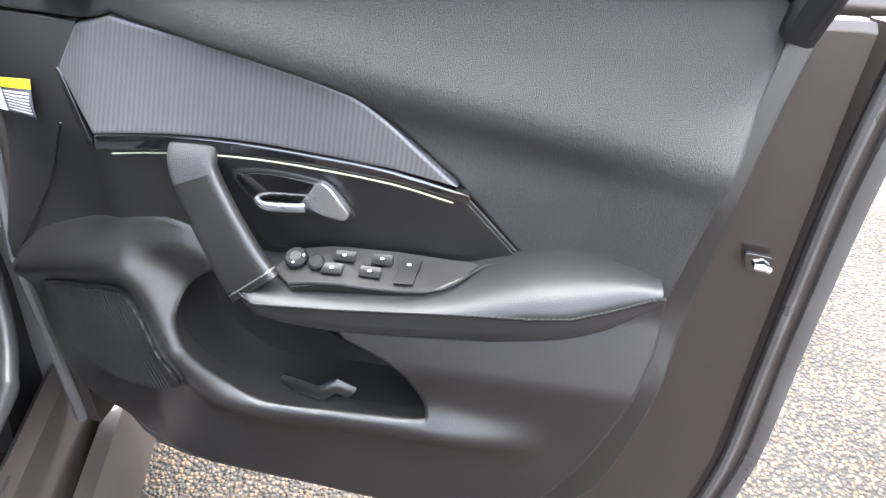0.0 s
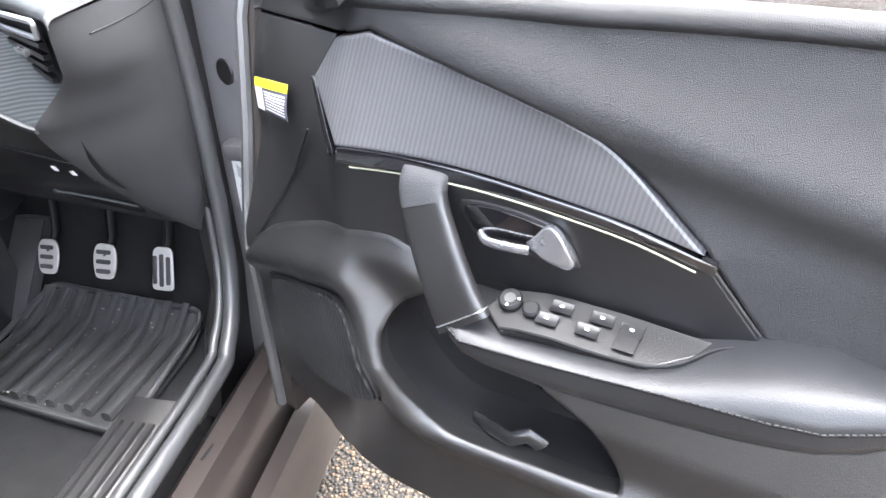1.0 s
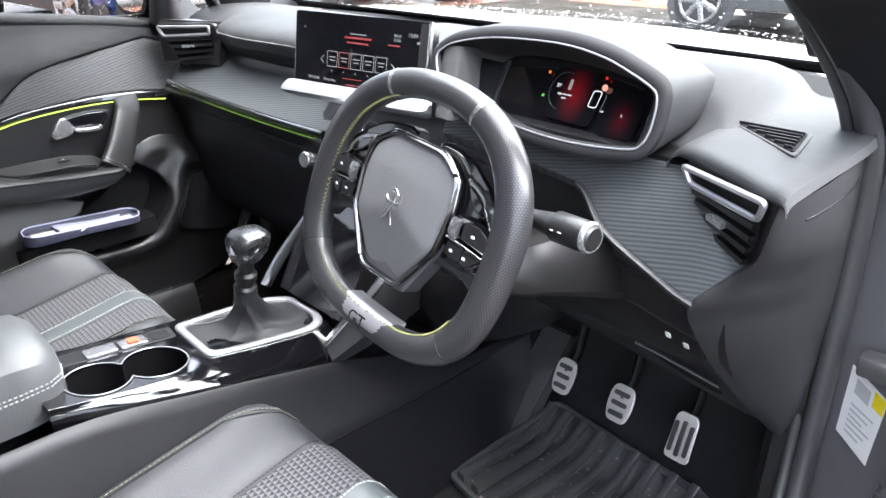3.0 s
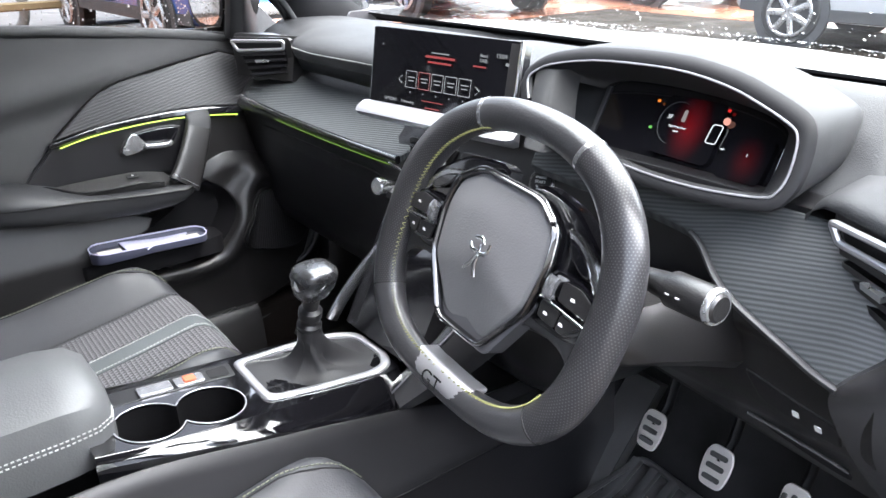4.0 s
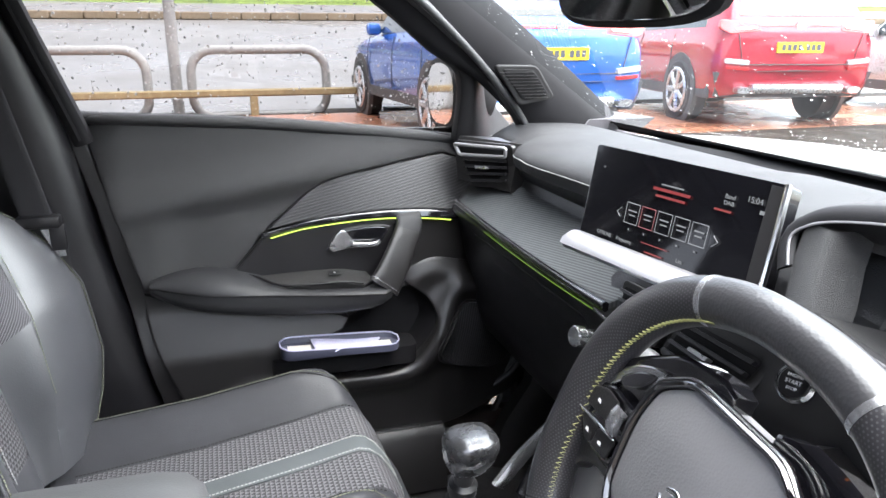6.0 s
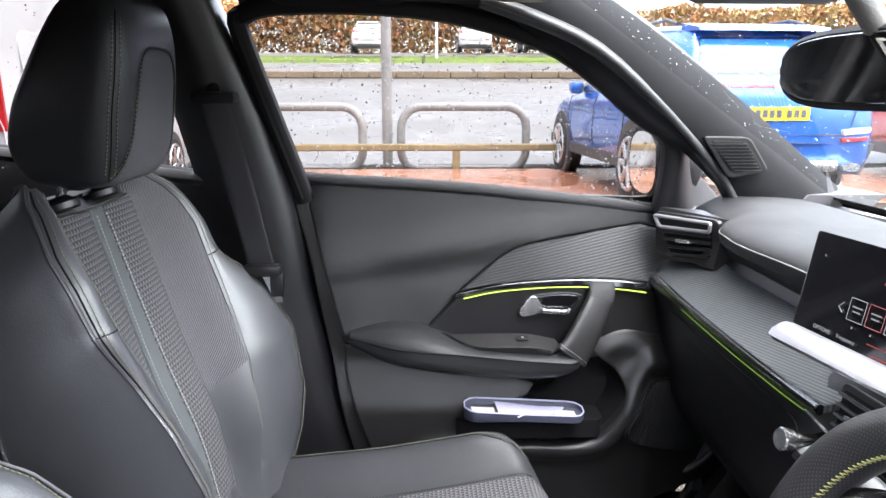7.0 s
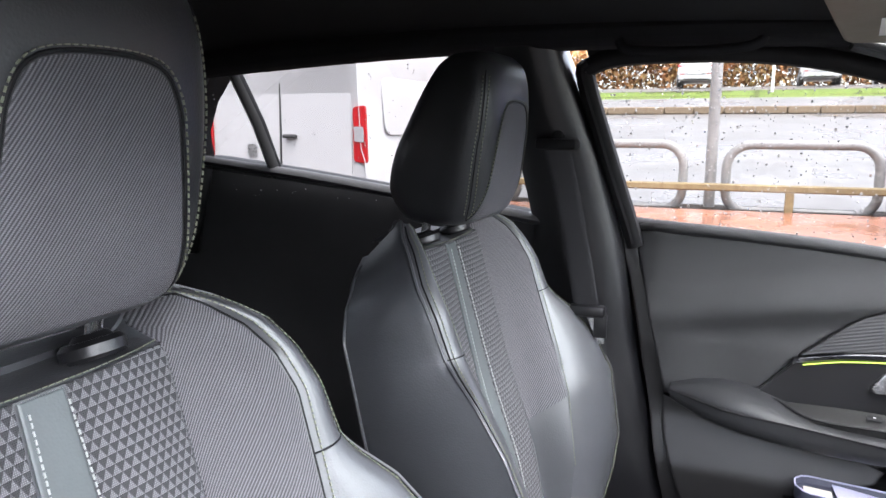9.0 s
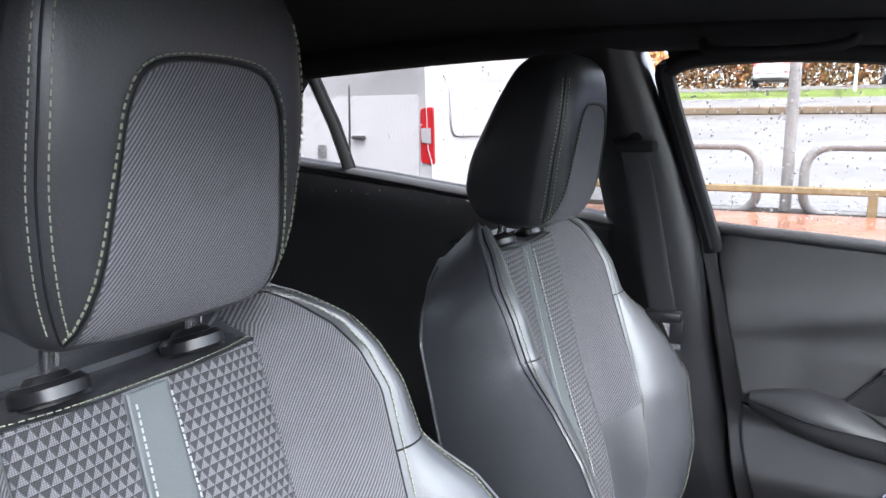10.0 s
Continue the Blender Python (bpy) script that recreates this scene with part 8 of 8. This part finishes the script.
# hoop barriers, low rail, lamp post
BX = -11.2
for y0 in (-5.85, -3.17, -0.49, 2.19, 4.87):
    hp = thing("hoop_barrier", (BX, y0 + 1.0, GROUND), "grey steel hoop barrier", "barrier", "hoop barriers")
    w, hgt = 2.05, 0.98
    path = [(BX, y0 + a, GROUND + b) for a, b in rounded([(0.0, 0.0), (0.0, hgt), (w, hgt), (w, 0.0)], 0.34, 6)][4:-4]
    path = [(BX, y0, GROUND + 0.5)] + [(BX, y0 + 0.34 * (1 - math.cos(a)), GROUND + hgt - 0.34 + 0.34 * math.sin(a)) for a in [math.pi / 2 * i / 6 for i in range(7)]] + [(BX, y0 + w - 0.34 + 0.34 * math.sin(a), GROUND + hgt - 0.34 + 0.34 * math.cos(a)) for a in [math.pi / 2 * i / 6 for i in range(7)]] + [(BX, y0 + w, GROUND + 0.5)] + [(BX, y0 + w - 0.3 + 0.3 * math.cos(a), GROUND + 0.27 - 0.3 * math.sin(a)) for a in [math.pi / 2 * i / 6 for i in range(7)]] + [(BX, y0 + 0.3 - 0.3 * math.sin(a), GROUND + 0.27 - 0.3 * math.cos(a)) for a in [math.pi / 2 * i / 6 for i in range(7)]]
    part("tube", sweep(path, (0.07, 0.07), (1, 0, 0), 12, 2.0, True), STEELM, hp)
rail = thing("timber_rail", (-10.95, 0, GROUND), "low brown timber rail before the barriers", "rail")
part("beam", box((-11.03, -9, GROUND + 0.29), (-10.90, 9, GROUND + 0.40), 0.02, 1), MOSSRAIL, rail)
for y in (-8, -5.2, -2.4, 0.4, 3.2, 6.0, 8.6):
    part("rail_post", box((-11.02, y - 0.06, GROUND - 0.02), (-10.91, y + 0.06, GROUND + 0.30), 0.01, 1), MOSSRAIL, rail)
post = thing("lamp_post", (BX - 0.15, -0.72, GROUND), "plain grey steel post behind the barrier", "post")
part("shaft", sweep([(BX - 0.15, -0.72, GROUND - 0.05), (BX - 0.15, -0.72, 6.5)], (0.085, 0.085), (1, 0, 0), 16), STEELM, post)
post = thing("lamp_post", (-36.2, 0.75, rise(-36.2)), "slim pale post on the verge", "post")
part("shaft", sweep([(-36.2, 0.75, rise(-36.2) - 0.05), (-36.2, 0.75, rise(-36.2) + 7)], (0.07, 0.07), (1, 0, 0), 12), WHITEP, post)


# ---- vehicles ----
def vehicle(label, paint, at, yaw, kind="suv", plate=True, size=1.0):
    """A parked car that points along +y of its own frame; built of body, glass, wheels and lamps."""
    M = Matrix.Translation(at) @ Matrix.Rotation(radians(yaw), 4, "Z")
    ob = thing("parked_van" if kind == "van" else "parked_car", at, label, "van" if kind == "van" else "car")
    if kind == "van":
        L, W, base, wr = 4.7, 0.93, (-1.42, 1.38), 0.33
        st = [(-2.30, 0.90, 0.34, 1.05, 2.02, 0.82), (-2.24, 0.93, 0.30, 1.08, 2.12, 0.84), (-1.2, 0.935, 0.28, 1.10, 2.16, 0.85), (0.6, 0.935, 0.28, 1.10, 2.16, 0.85), (0.95, 0.93, 0.28, 1.10, 2.0, 0.81), (1.55, 0.92, 0.28, 1.08, 1.30, 0.82), (1.7, 0.91, 0.28, 1.02, 1.12, 0.8), (2.2, 0.86, 0.3, 0.92, 0.97, 0.72), (2.36, 0.74, 0.36, 0.72, 0.78, 0.6)]
    else:
        L, W, base, wr = 4.4, 0.91, (-1.34, 1.33), 0.345
        st = [(-2.20, 0.80, 0.42, 0.84, 0.98, 0.74), (-2.13, 0.88, 0.34, 0.95, 1.14, 0.75), (-2.00, 0.905, 0.30, 0.99, 1.32, 0.70), (-1.80, 0.915, 0.29, 1.00, 1.47, 0.64), (-1.55, 0.918, 0.28, 1.00, 1.57, 0.61), (-0.6, 0.92, 0.26, 0.98, 1.63, 0.61), (0.1, 0.92, 0.26, 0.96, 1.59, 0.60), (0.65, 0.91, 0.26, 0.95, 1.30, 0.66), (1.05, 0.905, 0.27, 0.94, 1.02, 0.70), (1.6, 0.89, 0.30, 0.88, 0.95, 0.66), (2.02, 0.82, 0.34, 0.78, 0.84, 0.58), (2.16, 0.70, 0.42, 0.62, 0.70, 0.5)]

    def ring(s):
        y, w, zb, zs, zr, wr2 = s
        side = [(w * 0.90, zb), (w * 0.985, zb + 0.10), (w, lerp(zb, zs, 0.5)), (w * 0.985, lerp(zb, zs, 0.85)), (w * 0.945, zs), (lerp(w * 0.93, wr2, 0.5), lerp(zs, zr, 0.5)), (wr2, zr - 0.05 * min(1, (zr - zs) * 4)), (wr2 * 0.85, zr)]
        return [M @ V((x, y, z)) for x, z in side] + [M @ V((-x, y, z)) for x, z in reversed(side)]
    st2 = [tuple(q) for q in spline(st, 3)]
    body = part("body", loft([ring(s) for s in st2]), paint, ob)
    # wheel arches, wheels
    for s in (-1, 1):
        for y in base:
            part("wheel_arch", disc(M @ V((s * (W + 0.012), y, wr)), M.to_3x3() @ V((s, 0, 0)), wr * 1.22, 0.05, 36), CLAD, ob)
            wh = part("wheel", disc(M @ V((s * (W + 0.03), y, wr)), M.to_3x3() @ V((s, 0, 0)), wr, 0.22, 36, 0.03), TYRE, ob)
            face = M @ V((s * (W + 0.036), y, wr))
            nx = M.to_3x3() @ V((s, 0, 0))
            part("rim", joined(disc(face, nx, wr * 0.22, 0.03, 20), *[sweep([face + (M.to_3x3() @ V((0, math.cos(a), math.sin(a)))) * wr * 0.12, face + (M.to_3x3() @ V((0, math.cos(a), math.sin(a)))) * wr * 0.68], (0.035, 0.02), nx, 6) for a in [2 * math.pi * i / 7 for i in range(7)]],
                                *[sweep([face + (M.to_3x3() @ V((0, math.cos(a), math.sin(a)))) * wr * 0.70 for a in [2 * math.pi * i / 28 for i in range(28)]], (0.02, 0.015), nx, 6, 2, True)]), SILVER, wh)
        if kind != "van":
            sk = [(-2.02, 0.30), (-0.98, 0.28), (0.98, 0.28), (1.95, 0.34), (1.95, 0.46), (0.98, 0.40), (-0.98, 0.40), (-2.02, 0.46)]
            part("side_cladding", slab(sk, lambda u, v, h: M @ V((s * (0.922 - 0.02 * smooth((abs(u) - 1.4) / 0.7) + h), u, v)), 0.01, 0.03, 0.4), CLAD, ob)
            gl = [(-1.75, 1.04), (0.72, 1.0), (0.42, 1.30), (0.0, 1.50), (-0.7, 1.545), (-1.45, 1.47)]
            part("side_glass", slab(gl, lambda u, v, h: M @ V((s * (lerp(0.875, 0.635, (v - 0.97) / 0.6) + 0.012 + h), u, v)), 0.01, 0.02, 0.4), DARKGLASS, ob)
            part("door_mirror", moved(box((s * 0.93 - 0.08, 0.55, 0.98), (s * 0.93 + 0.08, 0.70, 1.12), 0.04, 2), M), paint, ob)
        else:
            gl = [(0.55, 1.15), (1.42, 1.12), (0.98, 1.66), (0.55, 1.70)]
            part("side_glass", slab(gl, lambda u, v, h: M @ V((s * (lerp(0.89, 0.82, (v - 1.1) / 0.7) + 0.012 + h), u, v)), 0.01, 0.02, 0.4), DARKGLASS, ob)
            part("side_moulding", slab([(-0.9, 0.52), (1.0, 0.52), (1.0, 0.60), (-0.9, 0.60)], lambda u, v, h: M @ V((s * (0.945 + h), u, v)), 0.01, 0.02, 0.5), CLAD, ob)
            part("side_panel", slab(rounded([(-1.9, 1.18), (-0.35, 1.18), (-0.35, 1.72), (-1.9, 1.72)], 0.12), lambda u, v, h: M @ V((s * (lerp(0.915, 0.855, (v - 1.1) / 0.75) + 0.008 + h), u, v)), 0.01, 0.02, 0.4), paint, ob)
    rp = M.to_3x3() @ V((0, -1, 0))
    if kind == "van":
        for s in (-1, 1):
            lp = part("rear_lamp", slab(rounded([(s * 0.79, 0.95), (s * 0.925, 0.93), (s * 0.91, 1.45), (s * 0.785, 1.43)], 0.03), lambda u, v, h: M @ V((u, -2.335 + 0.05 * max(0, abs(u) - 0.85) - h, v)), 0.01, 0.04, 0.2), REDLAMP, ob, "tall red rear lamp")
            part("lamp_clear", slab(rounded([(s * 0.81, 1.13), (s * 0.905, 1.12), (s * 0.90, 1.26), (s * 0.805, 1.26)], 0.01), lambda u, v, h: M @ V((u, -2.347 + 0.05 * max(0, abs(u) - 0.85) - h, v)), 0.003, 0.01, 0.2), CLEARLAMP, lp)
            part("rear_leaf", slab(rounded([(s * 0.012, 0.46), (s * 0.77, 0.46), (s * 0.76, 1.90), (s * 0.012, 1.92)], 0.06), lambda u, v, h: M @ V((u, -2.345 + 0.03 * (v - 0.46) - h, v)), 0.012, 0.03, 0.6), paint, ob)
        part("door_grip", moved(box((0.06, -2.375, 1.155), (0.19, -2.31, 1.190), 0.012, 2), M), CLAD, ob)
        part("door_gap", slab([(-0.007, 0.5), (0.007, 0.5), (0.007, 1.74), (-0.007, 1.74)], lambda u, v, h: M @ V((u, -2.336 + 0.03 * (v - 0.46) - h, v)), 0.0, 0.02, 0.6), CLAD, ob, "dark gap between the rear doors")
        part("maker_shape", slab(rounded([(-0.36, 0.98), (-0.26, 0.98), (-0.26, 1.10), (-0.36, 1.10)], 0.02), lambda u, v, h: M @ V((u, -2.345 - h, v)), 0.003, 0.02, 0.2), SILVER, ob)
        part("bumper", moved(box((-0.90, -2.40, 0.30), (0.90, -2.15, 0.44), 0.05, 2), M), CLAD, ob)
    else:
        tail = lambda z: interp([(0.30, -2.20), (0.98, -2.205), (1.14, -2.135), (1.32, -2.005), (1.47, -1.805), (1.57, -1.55)], z)
        hug = lambda out: (lambda u, v, h: M @ V((u, tail(v) + 0.30 * max(0, abs(u) - 0.60) ** 1.6 - out - h, v)))
        for s in (-1, 1):
            lamp = part("rear_lamp", slab(rounded([(s * 0.44, 1.00), (s * 0.78, 0.97), (s * 0.885, 1.03), (s * 0.86, 1.12), (s * 0.46, 1.08)], 0.025), hug(0.012), 0.01, 0.06, 0.08), REDLAMP, ob, "red rear lamp")
            part("lamp_clear", slab(rounded([(s * 0.50, 1.025), (s * 0.72, 1.01), (s * 0.72, 1.035), (s * 0.50, 1.048)], 0.008), hug(0.019), 0.003, 0.01, 0.1), CLEARLAMP, lamp)
            part("bumper_lamp", slab(rounded([(s * 0.56, 0.655), (s * 0.82, 0.675), (s * 0.82, 0.725), (s * 0.56, 0.705)], 0.015), hug(0.035), 0.005, 0.05, 0.1), CLEARLAMP, ob, "clear bumper lamp")
            part("reflector", slab(rounded([(s * 0.56, 0.600), (s * 0.80, 0.615), (s * 0.80, 0.645), (s * 0.56, 0.635)], 0.01), hug(0.035), 0.005, 0.05, 0.1), REDLAMP, ob)
            part("exhaust_tip", sweep([M @ V((s * 0.62, -2.20, 0.40)), M @ V((s * 0.62, -2.30, 0.40))], (0.075, 0.035), (0, 0, 1), 14, 3.0), SILVER, ob, "bright exhaust tip")
            part("roof_bar", sweep([M @ V((s * 0.60, -1.45, 1.60)), M @ V((s * 0.60, -1.2, 1.655)), M @ V((s * 0.60, -0.2, 1.655)), M @ V((s * 0.60, 0.05, 1.61))], (0.018, 0.018), (0, 0, 1), 8), CLAD, ob)
            part("head_lamp", slab(rounded([(s * 0.40, 0.70), (s * 0.78, 0.74), (s * 0.80, 0.84), (s * 0.42, 0.80)], 0.02), lambda u, v, h: M @ V((u, 2.13 - 0.35 * max(0, abs(u) - 0.4) + h, v)), 0.01, 0.05, 0.1), CLEARLAMP, ob)
            for y0 in (-1.05, -0.05, 0.98):
                part("door_joint", sweep([M @ V((s * (w + 0.004), y0, z)) for w, z in ((0.912, 0.42), (0.918, 0.62), (0.905, 0.84), (0.872, 0.97))], (0.006, 0.006), (0, 1, 0), 5), CLAD, ob)
            part("door_handle", slab(rounded([(-0.92, 0.865), (-0.72, 0.87), (-0.72, 0.895), (-0.92, 0.89)], 0.008), lambda u, v, h: M @ V((s * (0.905 + h), u, v)), 0.005, 0.03, 0.1), paint, ob)
        part("lamp_bar", slab([(-0.45, 1.045), (0.45, 1.045), (0.45, 1.072), (-0.45, 1.072)], hug(0.008), 0.004, 0.03, 0.1), REDLAMP, ob, "red bar between the lamps")
        part("tailgate_joint", sweep([M @ V((u, tail(v) - 0.006, v)) for u, v in ((-0.70, 0.98), (-0.62, 0.66), (0.62, 0.66), (0.70, 0.98))], (0.006, 0.006), (0, 1, 0), 5), CLAD, ob)
        part("rear_glass", slab(rounded([(-0.68, 1.15), (0.68, 1.15), (0.56, 1.47), (-0.56, 1.47)], 0.05), hug(0.012), 0.01, 0.03, 0.06), DARKGLASS, ob, "dark rear window")
        part("rear_spoiler", loft([[M @ V((x, y, z)) for y, z in ((-1.50, 1.60), (-1.86, 1.545), (-1.88, 1.515), (-1.5, 1.53))] for x in (-0.58, 0.0, 0.58)]), paint, ob)
        part("windscreen", slab(rounded([(-0.70, 1.02), (0.70, 1.02), (0.56, 1.54), (-0.56, 1.54)], 0.06), lambda u, v, h: M @ V((u, lerp(1.05, 0.18, (v - 1.0) / 0.56) + 0.03 + h, v)), 0.01, 0.03, 0.2), DARKGLASS, ob)
        part("bumper", loft([[M @ V((x, y, z)) for x, y, z in ((-0.84, -2.10, 0.32), (-0.90, -2.16, 0.58), (0, -2.27, 0.60), (0.90, -2.16, 0.58), (0.84, -2.10, 0.32), (0, -2.23, 0.32))]] + [[M @ V((x * 0.98, y + 0.12, z)) for x, y, z in ((-0.84, -2.10, 0.32), (-0.90, -2.16, 0.58), (0, -2.27, 0.60), (0.90, -2.16, 0.58), (0.84, -2.10, 0.32), (0, -2.23, 0.32))]]), CLAD, ob)
        part("skid_plate", moved(box((-0.52, -2.285, 0.36), (0.52, -2.15, 0.46), 0.03, 2), M), SILVER, ob)
        part("maker_shape", disc(M @ V((0, -2.185, 1.058)), rp, 0.055, 0.05, 20), SILVER, ob)
    if plate:
        pl = part("number_plate", slab(rounded([(-0.26, 0.78), (0.26, 0.78), (0.26, 0.89), (-0.26, 0.89)], 0.01), lambda u, v, h: M @ V((u, -2.225 - h - (0.13 if kind == "van" else 0), v)), 0.003, 0.05, 0.3), YPLATE, ob, "yellow plate with plain dark bars")
        part("plate_bars", joined(*[slab([(u, 0.805), (u + 0.04, 0.805), (u + 0.04, 0.865), (u, 0.865)], lambda a, b, h: M @ V((a, -2.229 - (0.13 if kind == "van" else 0), b)), 0, 0, 0.3) for u in (-0.21, -0.15, -0.09, -0.03, 0.06, 0.12, 0.18)]), GREYINK, pl)
    ob.scale = (size, size, size)
    return ob


BLUE = plain("bright blue paint", (0.03, 0.14, 0.55), 0.22, 0.3, 0.8)
REDP = plain("deep red paint", (0.42, 0.015, 0.035), 0.22, 0.2, 0.8)
WHITECAR = plain("white paint", (0.66, 0.66, 0.67), 0.3, 0.0, 0.7)
SILVERCAR = plain("silver paint", (0.62, 0.62, 0.63), 0.28, 0.5, 0.6)
vehicle("bright blue crossover parked on the red bricks", BLUE, (-9.2, 3.25, GROUND), 93, size=1.22)
vehicle("deep red crossover parked in the yard", REDP, (-10.1, 7.85, GROUND), 79, size=1.26)
vehicle("silver crossover parked beside the red one", SILVERCAR, (-8.4, 11.6, GROUND), 78, size=1.2)
vehicle("white hatchback standing across the yard", WHITECAR, (-1.95, 8.6, GROUND), 90, plate=False)
vehicle("white panel van backed up close to the car", WHITECAR, (-7.35, -4.3, GROUND), 90, "van", False)
vehicle("small white car parked along the far lane", WHITECAR, (-41.5, -2.9, rise(-41.5)), 92, plate=False)
vehicle("white car parked along the far lane", WHITECAR, (-41.5, 3.0, rise(-41.5)), 88, plate=False)
vehicle("dark car parked along the far lane", CLAD, (-41.5, 6.6, rise(-41.5)), 90, plate=False)

# ---- rain on the glass ----
# Beads are half opaque white, painting in the bright sky they would refract.
DROP = Nodes("rain water with painted glint").done((1, 1, 1), 0.0, 0.0, None, Transmission_Weight=0.5, IOR=1.33)


def raindrops(label, count, seed, place, size=1.0):
    """Flattened water beads; place(rnd) gives a point and the outward normal."""
    r = random.Random(seed)
    base = bmesh.new()
    bmesh.ops.create_icosphere(base, subdivisions=2, radius=1.0)
    bv = [v.co.copy() for v in base.verts]
    bf = [[v.index for v in f.verts] for f in base.faces]
    base.free()
    vs, fs = [], []
    for _ in range(count):
        p, no = place(r)
        q = V(no).to_track_quat("Z", "Y")
        s = size * r.choice((0.0007, 0.0009, 0.001, 0.0012, 0.0015, 0.0022))
        sx, sy = s * r.uniform(0.8, 1.2), s * r.uniform(0.8, 1.5)
        k = len(vs)
        for c in bv:
            vs.append(p + q @ V((c.x * sx, c.y * sy, c.z * s * 0.45)))
        fs.extend([[k + i for i in f] for f in bf])
    me2 = bpy.data.meshes.new("raindrops")
    me2.from_pydata(vs, [], fs)
    for f in me2.polygons:
        f.use_smooth = True
    me2.materials.append(DROP)
    ob = tagged(new("raindrops", me2), label, "raindrops", kind="stuff")
    ob.visible_shadow = False


def on_window(r):
    while True:
        u, z = r.uniform(-0.05, 0.76), r.uniform(0.98, 1.33)
        roof = interp([(-0.05, 1.0), (0.06, 1.14), (0.21, 1.25), (0.37, 1.30), (0.52, 1.325), (0.80, 1.32)], u)
        if z < roof and u < 0.66 + 0.28 * (z - 1.0) and r.random() < 0.35 + 1.2 * (z - 1.02) + 0.5 * (u < 0.15):
            return p_at(u, z, -0.0445 + 0.085 * (z - 1.03) / 0.29), (-1, 0, 0.28)


raindrops("raindrops on the passenger window", 1300, 1, on_window)
raindrops("raindrops on the windscreen", 1500, 2, lambda r: (screen_at(r.uniform(-1, 1), r.uniform(0.02, 0.95), 0.002), (0, 0.5, 0.85)), 0.7)


def on_rear(r):
    y, z = r.uniform(-1.4, -0.66), r.uniform(1.05, 1.34)
    return V((-(0.7025 - 0.25 * (z - 1.03)), y, z)), (-1, 0, 0.25)


raindrops("raindrops on the rear side glass", 260, 3, on_rear)
raindrops("raindrops on the bonnet", 900, 4, lambda r: (bonnet_at(r.uniform(-0.72, 0.72), r.uniform(0.02, 0.6), 0.0005), (0, 0.1, 1)))
